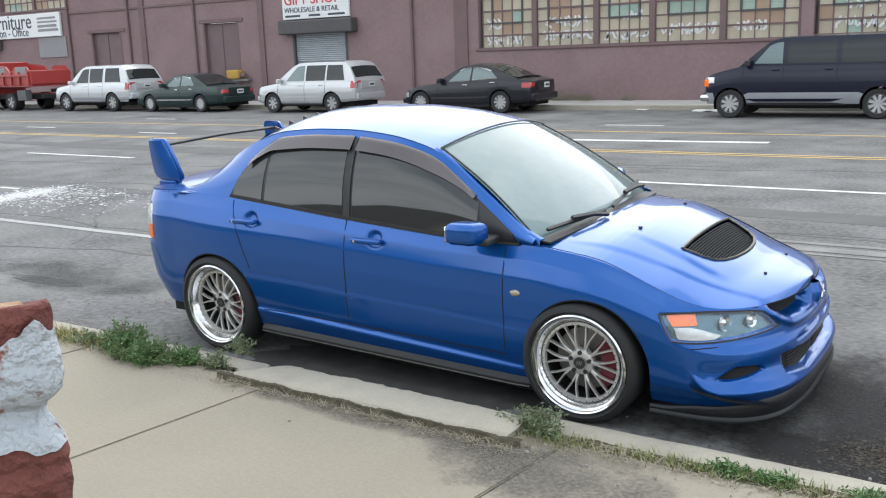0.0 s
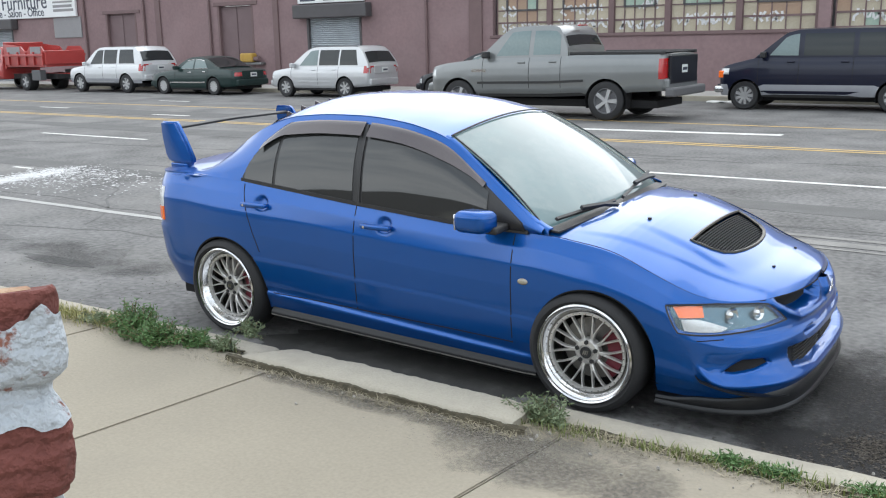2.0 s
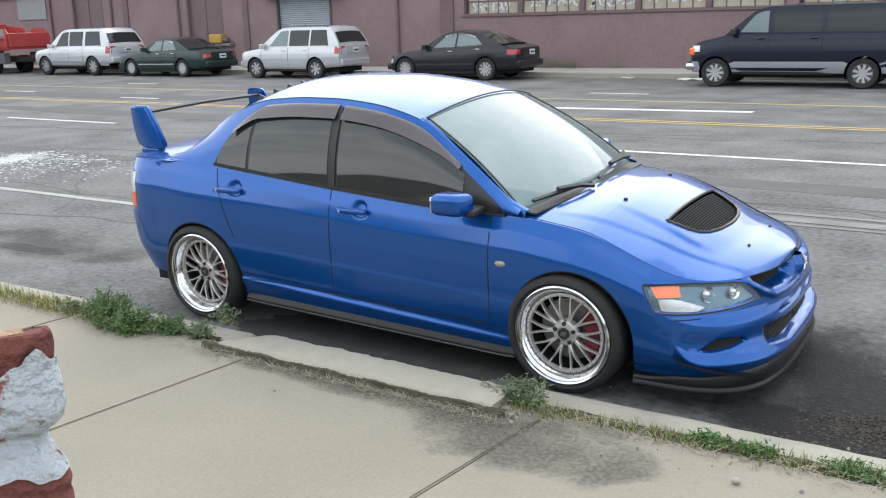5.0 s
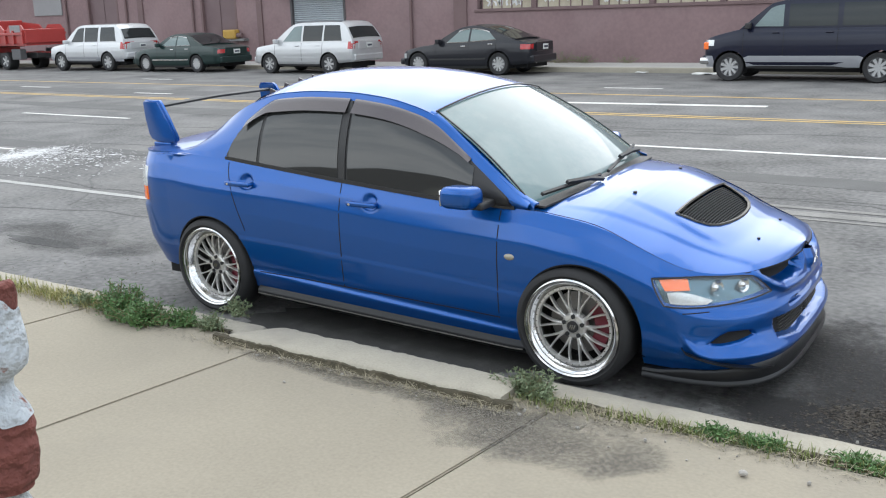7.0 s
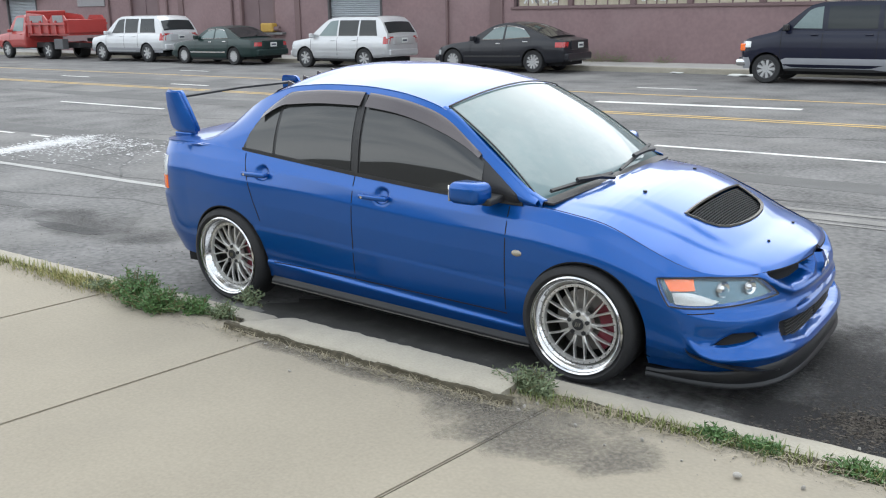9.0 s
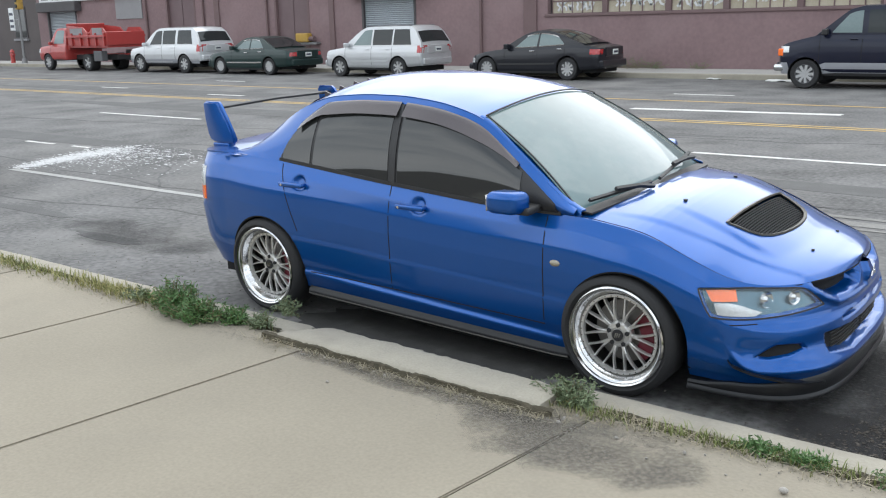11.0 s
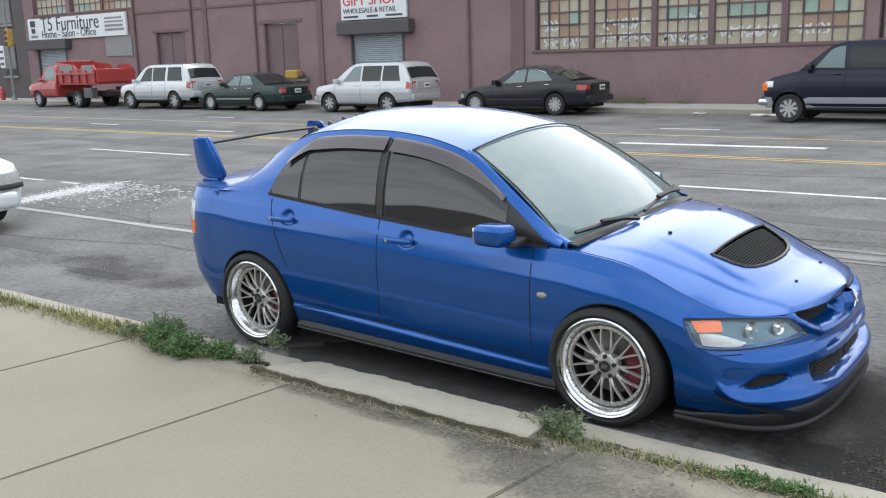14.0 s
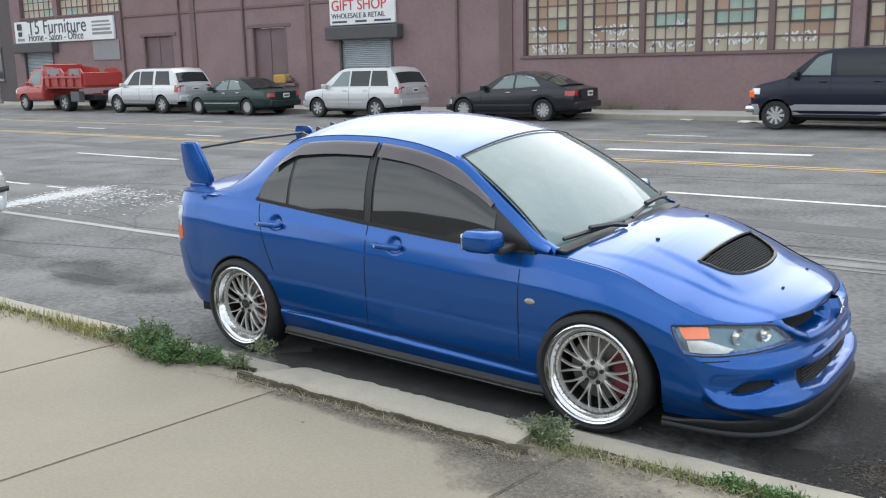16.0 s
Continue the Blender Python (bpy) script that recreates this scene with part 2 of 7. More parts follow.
def seg_dist(p, a, b):
    dx, dz = b[0] - a[0], b[1] - a[1]
    k = min(1, max(0, ((p[0] - a[0]) * dx + (p[1] - a[1]) * dz) / max(dx * dx + dz * dz, 1e-9)))
    return math.hypot(p[0] - a[0] - dx * k, p[1] - a[1] - dz * k)


def inside_by(p, poly):
    """How far a point lies inside an outline, negative outside it."""
    hit, d = False, 9.0
    for a, b in zip(poly, poly[1:] + poly[:1]):
        d = min(d, seg_dist(p, a, b))
        if (a[1] > p[1]) != (b[1] > p[1]) and p[0] < (b[0] - a[0]) * (p[1] - a[1]) / (b[1] - a[1]) + a[0]:
            hit = not hit
    return d if hit else -d


LAMP_TOP = [(0.382, 0.852, 0.632), (0.471, 0.811, 0.637), (0.58, 0.735, 0.637), (0.665, 0.657, 0.630), (0.74, 0.585, 0.622), (0.785, 0.545, 0.612), (0.828, 0.525, 0.578), (0.856, 0.483, 0.530)]
LAMP_BOT = [(0.452, 0.872, 0.508), (0.50, 0.868, 0.503), (0.56, 0.842, 0.502), (0.62, 0.812, 0.503), (0.69, 0.75, 0.507), (0.761, 0.68, 0.512), (0.815, 0.58, 0.519), (0.858, 0.480, 0.527)]
RECESSES = [(outline(LAMP_TOP + LAMP_BOT[::-1]), -0.030, 0.010),
            (outline([(0.80, 0.50, 0.70), (0.80, 0.50, 0.615), (0.86, 0.40, 0.552), (0.885, 0.36, 0.540), (0.905, 0.24, 0.537), (0.92, 0.11, 0.545), (0.915, 0.085, 0.60), (0.915, 0.075, 0.70)]), -0.085, 0.016),
            (outline([(0.93, 0.385, 0.452), (0.96, -0.15, 0.466), (0.96, -0.15, 0.432), (0.935, 0.39, 0.424)]), -0.035, 0.008),
            (outline([(0.89, 0.525, 0.400), (0.96, 0.30, 0.397), (0.96, -0.15, 0.392), (0.96, -0.15, 0.258), (0.95, 0.30, 0.268), (0.91, 0.51, 0.300)]), -0.060, 0.012),
            (outline([(0.645, 0.83, 0.316), (0.70, 0.78, 0.362), (0.741, 0.758, 0.384), (0.83, 0.66, 0.378), (0.855, 0.645, 0.345), (0.80, 0.72, 0.325), (0.72, 0.79, 0.313)]), -0.045, 0.014)]
RIDGE = [(arc_of(*p), p[2]) for p in ((0.50, 0.862, 0.40), (0.544, 0.856, 0.345), (0.61, 0.838, 0.280), (0.671, 0.812, 0.256), (0.815, 0.717, 0.262), (0.932, 0.473, 0.252), (0.96, 0.0, 0.232))]
V_TRIM = outline([(0.79, 0.53, 0.62), (0.84, 0.46, 0.56), (0.89, 0.375, 0.517), (0.93, 0.24, 0.512), (0.955, -0.10, 0.515)])


def relief(th, z):
    """Outward offset of the front end: lamp seats, grille openings, scoops and ridges."""
    a = itp(th, ARC)
    p, d = (a, z), 0.0
    for poly, depth, soft_ in RECESSES:
        k = inside_by(p, poly)
        if k > 0:
            d += depth * ss(0, soft_, k)
    zr = itp(a, RIDGE)
    on = ss(RIDGE[0][0], RIDGE[1][0] + 0.05, a)
    d += 0.015 * on * math.exp(-((z - zr) / 0.024) ** 2)
    d -= 0.020 * ss(RIDGE[1][0], RIDGE[3][0], a) * (1 - ss(S_MID - 0.52, S_MID - 0.40, a)) * math.exp(-((z - 0.352) / 0.055) ** 2)
    vd = min(seg_dist(p, u, v) for u, v in zip(V_TRIM, V_TRIM[1:]))
    d += 0.016 * math.exp(-(vd / 0.014) ** 2)
    d += 0.030 * (1 - ss(0.045, 0.10, S_MID - a)) * ss(0.50, 0.57, z)
    return d


def nose_way(th):
    a, b = nose_pt(max(th - 0.02, 0.001), 0.5), nose_pt(min(th + 0.02, math.pi / 2), 0.5)
    return Vector((a[1] - b[1], b[0] - a[0], 0)).normalized()


def on_nose(a, z, out=0.0, bare=True):
    """Point of the front end at an arc length and height; bare leaves the relief out."""
    th = itp(min(a, S_MID), [(q, p) for p, q in ARC])
    t = 0.5
    for _ in range(12):
        p = nose_pt(max(th, 0.001), t)
        t = min(0.995, max(0.0, t + (z - p[2]) / 0.5 * 0.9))
    return Vector(p) + nose_way(th) * (out + (0 if bare else relief(th, z)))


def nose_band(top, bot, out, n=16, m=6, bare=True):
    """Grid of points between two lines on the front end, each of the same count of points."""
    A, B = outline(top), outline(bot)
    k = len(A) - 1

    def along(L_, u):
        i = min(int(u * k), k - 1)
        f = u * k - i
        return (L_[i][0] + (L_[i + 1][0] - L_[i][0]) * f, L_[i][1] + (L_[i + 1][1] - L_[i][1]) * f)
    rows = []
    for i in range(n + 1):
        p, q = along(A, i / n), along(B, i / n)
        rows.append([on_nose(p[0] + (q[0] - p[0]) * j / m, p[1] + (q[1] - p[1]) * j / m, out, bare) for j in range(m + 1)])
    return rows


def at_nose(Y, z):
    """Point of the front end at this Y and height."""
    t, w0 = 0.5, (sm(NOSE, Z_BOT), sm(NOSE, Z_TOP))
    for _ in range(14):
        n = itp(t, NOSE_N)
        w = half_width(NOSE, w0[0] + (w0[1] - w0[0]) * t)
        p = nose_pt(math.acos(min(1, max(Y, 0) / w) ** (n / 2)), t)
        t = min(1.05, max(-0.1, t + (z - p[2]) / 0.5 * 0.9))
    return Vector(p)


def side_pt(x, z, out=0.0):
    return Vector((x, half_width(x, z) + out, z))


def strip(pts, w, h, bm=None, nrm=None):
    """A flat ribbon of width w along pts, raised to h along the outward way nrm."""
    b = bm or bmesh.new()
    pts = [Vector(p) for p in pts]
    rows = []
    for i, p in enumerate(pts):
        d = (pts[min(i + 1, len(pts) - 1)] - pts[max(i - 1, 0)]).normalized()
        n = Vector(nrm[i] if isinstance(nrm, list) else nrm or (0, 1, 0)).normalized()
        s = d.cross(n).normalized() * (w / 2)
        rows.append([p - s - n * 0.004, p - s + n * h, p + s + n * h, p + s - n * 0.004])
    V = [[b.verts.new(q) for q in r] for r in rows]
    for a, c in zip(V, V[1:]):
        for j in range(4):
            b.faces.new((a[j], a[(j + 1) % 4], c[(j + 1) % 4], c[j]))
    b.faces.new(V[0][::-1]), b.faces.new(V[-1])
    return b


def solid_patch(P, thick, dirn):
    """A closed slab over a grid of points, thick along dirn (a vector or grid of vectors)."""
    b = bmesh.new()
    nu, nv = len(P), len(P[0])
    D = lambda i, j: Vector(dirn[i][j]) if isinstance(dirn, list) else Vector(dirn)
    A = [[b.verts.new(Vector(P[i][j])) for j in range(nv)] for i in range(nu)]
    B = [[b.verts.new(Vector(P[i][j]) + D(i, j) * thick) for j in range(nv)] for i in range(nu)]
    for i in range(nu - 1):
        for j in range(nv - 1):
            b.faces.new((A[i][j], A[i][j + 1], A[i + 1][j + 1], A[i + 1][j]))
            b.faces.new((B[i][j], B[i + 1][j], B[i + 1][j + 1], B[i][j + 1]))
    ring = [(i, 0) for i in range(nu)] + [(nu - 1, j) for j in range(1, nv)] + [(i, nv - 1) for i in range(nu - 2, -1, -1)] + [(0, j) for j in range(nv - 2, 0, -1)]
    for (i, j), (k, l) in zip(ring, ring[1:] + ring[:1]):
        b.faces.new((A[i][j], A[k][l], B[k][l], B[i][j]))
    bmesh.ops.recalc_face_normals(b, faces=b.faces)
    return b


def mirrored(bm):
    """Reflect a mesh to the far side (Y to -Y), kept as a copy."""
    b = bm.copy()
    for v in b.verts:
        v.co.y = -v.co.y
    bmesh.ops.reverse_faces(b, faces=b.faces)
    return b


def cut_arches(b, hubs, R, inner=0.45):
    """Open the wheel arches in a shell: drop what lies inside the circle and bring its rim onto it."""
    for hx, hz in hubs:
        ins = [v for v in b.verts if math.hypot(v.co.x - hx, v.co.z - hz) < R and abs(v.co.y) > inner]
        bmesh.ops.delete(b, geom=ins, context="VERTS")
        for v in b.verts:
            d = math.hypot(v.co.x - hx, v.co.z - hz)
            if R <= d < R + 0.09 and abs(v.co.y) > inner and any(len(e.link_faces) == 1 for e in v.link_edges):
                if v.co.z > 0.21:
                    v.co.x, v.co.z = hx + (v.co.x - hx) * R / d, hz + (v.co.z - hz) * R / d


HUBS = ((0.0, 0.318), (-2.62, 0.325))


def roof_rail(x):
    """Y and z of the line where side and roof meet."""
    return (sm(x, [(-3.1, 0.66), (-2.78, 0.62), (-2.2, 0.60), (-1.55, 0.605), (-0.97, 0.645), (-0.29, 0.80)]),
            sm(x, [(-3.1, 1.04), (-2.92, 1.06), (-2.78, 1.15), (-2.62, 1.255), (-2.45, 1.355), (-2.2, 1.437), (-1.9, 1.462), (-1.55, 1.46), (-1.25, 1.43), (-0.97, 1.36), (-0.29, 0.915)]))


def cabin_side(x, z):
    Yr, zr = roof_rail(x)
    zb = sm(x, Z_TOP)
    k = (z - zb) / max(zr - zb, 0.02)
    Yb = 0.795
    return Yb + (Yr - Yb) * k + 0.035 * math.sin(math.pi * min(max(k, 0), 1))


def wheel(parent_m, R, rim, width, dish, far=False):
    """Tyre, polished lip, mesh spokes, hub, disc and caliper; its outer face looks along -y at y = 0."""
    w = new("wheel")
    w.matrix_basis = parent_m
    rot = Matrix.Rotation(radians(90), 4, "X")

    def turned(prof, n=72):
        return grid_mesh([[(r * math.cos(a), y, r * math.sin(a)) for r, y in prof] for a in [2 * math.pi * i / n for i in range(n)]], closed_u=True)
    t = turned([(rim - 0.005, 0.012), (rim + 0.008, 0.0), (rim + 0.02, -0.012), (R - 0.022, -0.006), (R - 0.006, 0.012), (R, 0.035), (R, width - 0.03), (R - 0.02, width), (rim, width)])
    part("tyre", t, M["tyre"], w, smooth=50)
    lip = turned([(rim + 0.002, 0.012), (rim + 0.004, -0.004), (rim - 0.004, -0.010), (rim - 0.012, -0.006), (rim - 0.014, 0.004), (rim - 0.022, 0.008), (rim - 0.028, 0.02), (rim - 0.034, dish * 0.6), (rim - 0.05, dish)])
    part("rim_lip", lip, M["chrome"], w, "polished stepped rim lip", smooth=40)
    ring = turned([(rim - 0.046, dish - 0.008), (rim - 0.048, dish - 0.016), (rim - 0.062, dish - 0.014), (rim - 0.066, dish + 0.004)])
    part("rim_step", ring, M["spoke"], w, smooth=40)
    barrel = turned([(rim - 0.065, dish + 0.004), (rim - 0.06, dish + 0.03), (rim - 0.03, dish + 0.06), (rim - 0.03, width - 0.01)])
    part("rim_barrel", barrel, M["grey_metal_dark"], w, smooth=40)
    bolts = bmesh.new()
    for i in range(36):
        a = 2 * math.pi * i / 36
        cyl(0.0035, 0.01, Matrix.Translation(((rim - 0.054) * math.cos(a), dish - 0.017, (rim - 0.054) * math.sin(a))) @ rot, 6, bm=bolts)
    tagged(part("rim_bolts", bolts, M["chrome"], w), kind="stuff")
    ro, hub = rim - 0.064, 0.066
    sp = bmesh.new()
    for i in range(10):
        for sgn in (-1, 1):
            ac = 2 * math.pi * i / 10
            pr = []
            for k in range(11):
                u = k / 10
                r = hub - 0.008 + (ro - hub + 0.014) * u
                a = ac + sgn * (0.0035 / r + 0.157 * max(0.0, (u - 0.20) / 0.80) ** 0.85)
                wd = 0.0066 - 0.0018 * ss(0.2, 0.5, u)
                y = dish + 0.010 - 0.018 * math.sin(math.pi * (0.15 + 0.7 * u))
                c, s = math.cos(a), math.sin(a)
                pr.append([(r * c - q * s, y + dy, r * s + q * c) for q, dy in ((-wd, 0.022), (-wd, 0.003), (-wd * 0.5, -0.001), (wd * 0.5, -0.001), (wd, 0.003), (wd, 0.022))])
            grid_mesh(pr, closed_v=True, bm=sp)
    part("spoke_mesh", sp, M["spoke"], w, "silver mesh spokes", smooth=35)
    hb = turned([(hub + 0.006, dish + 0.03), (hub + 0.004, dish), (hub - 0.006, dish - 0.012), (0.040, dish - 0.014), (0.037, dish - 0.006), (0.034, dish - 0.006), (0.033, dish - 0.016), (0.001, dish - 0.018)], 40)
    hb = part("hub", hb, M["spoke"], w, smooth=40)
    part("centre_cap", cyl(0.031, 0.006, Matrix.Translation((0, dish - 0.019, 0)) @ rot, 32), M["black"], hb)
    cap = bmesh.new()
    for dx in (-0.011, 0.0, 0.011):
        box(dx - 0.003, dx + 0.003, dish - 0.0245, dish - 0.022, -0.012, 0.012, bm=cap)
    for v in cap.verts:
        v.co.x += v.co.z * 0.35
    part("cap_bars", cap, M["chrome"], hb)
    for i in range(5):
        a = 2 * math.pi * i / 5 + 0.3
        part("lug_nut", cyl(0.012, 0.03, Matrix.Translation((0.053 * math.cos(a), dish - 0.006, 0.053 * math.sin(a))) @ rot, 6), M["black"], w)
    part("brake_disc", cyl(0.165, 0.03, Matrix.Translation((0, dish + 0.085, 0)) @ rot, 48), M["disc"], w)
    cal = bmesh.new()
    cr = []
    for k in range(9):
        a = radians(-48 + 96 * k / 8)
        cr.append([(r * math.cos(a), y, r * math.sin(a)) for r, y in ((0.105, dish + 0.03), (0.182, dish + 0.03), (0.182, dish + 0.10), (0.105, dish + 0.10))])
    grid_mesh(cr, closed_v=True, bm=cal)
    part("caliper", cal, M["red"], w, "red brake caliper", smooth=40)
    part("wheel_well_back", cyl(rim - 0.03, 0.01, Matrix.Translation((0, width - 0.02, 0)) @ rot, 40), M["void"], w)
    return w


# ---- setting ----
KERB_Y, WALK_Z, FAR_KERB, WALL_Y, FAR_Z = -0.30, 0.12, 22.75, 25.3, 0.15
M.update({
    "far_walk": mat("far_concrete", (0.40, 0.385, 0.36), 0.9, var=0.2, scale=0.7, fine=20, bump=0.2, stain=(0.30, 0.285, 0.26), stain_amt=0.6, stain_scale=0.6),
    "soil": mat("mossy_soil", (0.068, 0.058, 0.036), 0.95, var=0.4, scale=25, fine=160, bump=0.9, stain=(0.15, 0.13, 0.09), stain_amt=0.7, stain_scale=18),
    "dirt": mat("dirt", (0.185, 0.168, 0.14), 0.95, var=0.35, scale=7, fine=70, bump=0.8, stain=(0.235, 0.216, 0.184), stain_amt=0.8, stain_scale=9),
    # blotchy near-black that paints the shade on the road below the sedan
    "car_shade": mat("oil_stain", (0.04, 0.039, 0.037), 0.8, var=0.3, scale=5, fine=90, bump=0.4, stain=(0.075, 0.074, 0.07), stain_amt=0.8, stain_scale=4),
    "patch": mat("tar_patch", (0.095, 0.093, 0.091), 0.85, var=0.2, scale=2, fine=90, bump=0.4, stain=(0.13, 0.13, 0.125), stain_amt=0.5, stain_scale=1.5),
    "trim": mat("maroon_trim", (0.150, 0.098, 0.098), 0.7, var=0.15, scale=3, fine=40, bump=0.2),
    "steel_door": mat("maroon_steel_door", (0.145, 0.098, 0.102), 0.6, var=0.12, scale=2, fine=30, bump=0.1, stain=(0.175, 0.125, 0.128), stain_amt=0.4, stain_scale=1.5),
    "shutter": mat("galvanised_shutter", (0.40, 0.43, 0.46), 0.5, metal=0.2, var=0.1, scale=3, fine=60, bump=0.1, stain=(0.3, 0.32, 0.34), stain_amt=0.4, stain_scale=2),
    "shutter_box": mat("shutter_housing", (0.07, 0.065, 0.068), 0.6, var=0.15, scale=4, fine=60, bump=0.2),
    "sign": mat("sign_white", (0.70, 0.71, 0.71), 0.45, var=0.05, scale=1.5, fine=30, bump=0.02, stain=(0.6, 0.6, 0.58), stain_amt=0.4, stain_scale=1),
    "ink": mat("sign_ink", (0.045, 0.05, 0.075), 0.5, var=0.05, scale=9, fine=60, bump=0),
    "ink_red": mat("sign_red", (0.55, 0.045, 0.06), 0.5, var=0.05, scale=9, fine=60, bump=0),
    "grey_panel": mat("grey_panel", (0.24, 0.235, 0.24), 0.6, var=0.12, scale=2, fine=40, bump=0.1, stain=(0.3, 0.3, 0.3), stain_amt=0.4, stain_scale=1.4),
    "pane_tan": mat("dusty_pane_tan", (0.40, 0.35, 0.26), 0.35, var=0.25, scale=2.2, fine=25, bump=0.05, stain=(0.46, 0.43, 0.34), stain_amt=0.6, stain_scale=1.3, rand=0.5),
    "pane_green": mat("dusty_pane_green", (0.27, 0.36, 0.30), 0.35, var=0.25, scale=2.2, fine=25, bump=0.05, stain=(0.40, 0.46, 0.36), stain_amt=0.5, stain_scale=1.3, rand=0.5),
    "pane_rust": mat("dusty_pane_rust", (0.33, 0.225, 0.155), 0.4, var=0.25, scale=2.2, fine=25, bump=0.05, stain=(0.32, 0.25, 0.17), stain_amt=0.5, stain_scale=1.3, rand=0.5),
    "dust": mat("pale_road_dust", (0.215, 0.208, 0.195), 0.95, var=0.3, scale=3, fine=40, bump=0.3, stain=(0.15, 0.147, 0.14), stain_amt=0.8, stain_scale=2.5),
    "faded_line": mat("faded_road_paint", (0.36, 0.355, 0.34), 0.85, var=0.25, scale=8, fine=70, bump=0.3, stain=(0.2, 0.195, 0.185), stain_amt=0.8, stain_scale=4),
    "spray": mat("white_spray", (0.62, 0.62, 0.62), 0.7, var=0.15, scale=8, fine=60, bump=0),
    "far_wall": mat("dark_brick", (0.10, 0.085, 0.083), 0.85, var=0.15, scale=1, fine=12, bump=0.2),
    "grey_metal": mat("grey_metal", (0.22, 0.22, 0.22), 0.5, metal=0.5, var=0.12, scale=5, fine=60, bump=0.1),
    "back_wall": mat("back_brick", (0.13, 0.105, 0.09), 0.9, var=0.2, scale=1.2, fine=14, bump=0.3, stain=(0.13, 0.10, 0.085), stain_amt=0.6, stain_scale=0.6),
})
JOINTS = [-11.2, -9.6, -8.0, -6.35, -4.77, -3.19, -1.63, 0.13, 1.8, 3.4, 5.0, 6.6]


def slab(corners, z0, z1, bevel=0.006):
    b = bmesh.new()
    lo = [b.verts.new((x, y, z0)) for x, y in corners]
    hi = [b.verts.new((x, y, z1)) for x, y in corners]
    n = len(corners)
    b.faces.new(hi), b.faces.new(lo[::-1])
    for i in range(n):
        b.faces.new((lo[i], lo[(i + 1) % n], hi[(i + 1) % n], hi[i]))
    bmesh.ops.recalc_face_normals(b, faces=b.faces)
    if bevel:
        bmesh.ops.bevel(b, geom=[e for e in b.edges if all(v.co.z > z1 - 1e-5 for v in e.verts)], offset=bevel, segments=2, affect="EDGES")
    return b


def blob(cx, cy, rx, ry, z0, z1, seed, turn=0.0, n=40, rough=0.35):
    """A low irregular patch lying on the ground."""
    pts = []
    for i in range(n):
        a = 2 * math.pi * i / n
        r = 1 + rough * noise.noise((math.cos(a) * 1.7 + seed, math.sin(a) * 1.7, seed)) + 0.25 * rough * noise.noise((math.cos(a) * 6 + seed, math.sin(a) * 6, 3))
        x, y = rx * r * math.cos(a), ry * r * math.sin(a)
        pts.append((cx + x * math.cos(turn) - y * math.sin(turn), cy + x * math.sin(turn) + y * math.cos(turn)))
    return slab(pts, z0, z1, 0)


def soft_stain(name, col, cx, cy, rx, ry, z, amount, label, seed):
    """A thin film of dirt whose blotchy cover thins out to nothing at its rim."""
    m = bpy.data.materials.new(name)
    m.use_nodes = True
    nt = m.node_tree
    N, L = nt.nodes.new, nt.links.new
    p = nt.nodes["Principled BSDF"]
    p.inputs["Roughness"].default_value = 0.9
    p.inputs["Base Color"].default_value = (*col, 1)
    co, mp, gr, n1, n2 = N("ShaderNodeTexCoord"), N("ShaderNodeMapping"), N("ShaderNodeTexGradient"), N("ShaderNodeTexNoise"), N("ShaderNodeTexNoise")
    gr.gradient_type = "SPHERICAL"
    mp.inputs["Scale"].default_value = (1 / rx, 1 / ry, 1)
    n1.inputs["Scale"].default_value, n1.inputs["Detail"].default_value = 2.4 / rx, 8
    n2.inputs["Scale"].default_value, n2.inputs["Detail"].default_value = 45, 4
    L(co.outputs["Object"], mp.inputs["Vector"])
    L(mp.outputs["Vector"], gr.inputs["Vector"])
    for n in (n1, n2):
        L(co.outputs["Object"], n.inputs["Vector"])
    k1, k2, k3, k4 = [N("ShaderNodeMath") for _ in range(4)]
    k1.operation, k2.operation, k3.operation, k4.operation = "MULTIPLY_ADD", "ADD", "MULTIPLY", "MULTIPLY"
    k1.inputs[1].default_value, k1.inputs[2].default_value = 2.6, -1.45
    L(n1.outputs["Fac"], k1.inputs[0])
    ramp = N("ShaderNodeMapRange")
    ramp.inputs[1].default_value, ramp.inputs[2].default_value = 0.0, 0.6
    L(gr.outputs["Fac"], k2.inputs[0])
    L(k1.outputs[0], k2.inputs[1])
    L(k2.outputs[0], ramp.inputs[0])
    L(ramp.outputs[0], k3.inputs[0])
    rim = N("ShaderNodeMapRange")
    rim.inputs[1].default_value, rim.inputs[2].default_value, rim.inputs[4].default_value = 0.0, 0.2, amount
    L(gr.outputs["Fac"], rim.inputs[0])
    L(rim.outputs[0], k3.inputs[1])
    speck = N("ShaderNodeMapRange")
    speck.inputs[1].default_value, speck.inputs[2].default_value, speck.inputs[3].default_value = 0.35, 0.6, 0.45
    L(n2.outputs["Fac"], speck.inputs[0])
    L(k3.outputs[0], k4.inputs[0])
    L(speck.outputs[0], k4.inputs[1])
    L(k4.outputs[0], p.inputs["Alpha"])
    o = link(name, blob(0, 0, rx, ry, 0, 0.0012, seed, 0, 40, 0.05), m)
    o.location = (cx, cy, z)
    tagged(o, label, "stain", kind="structure")


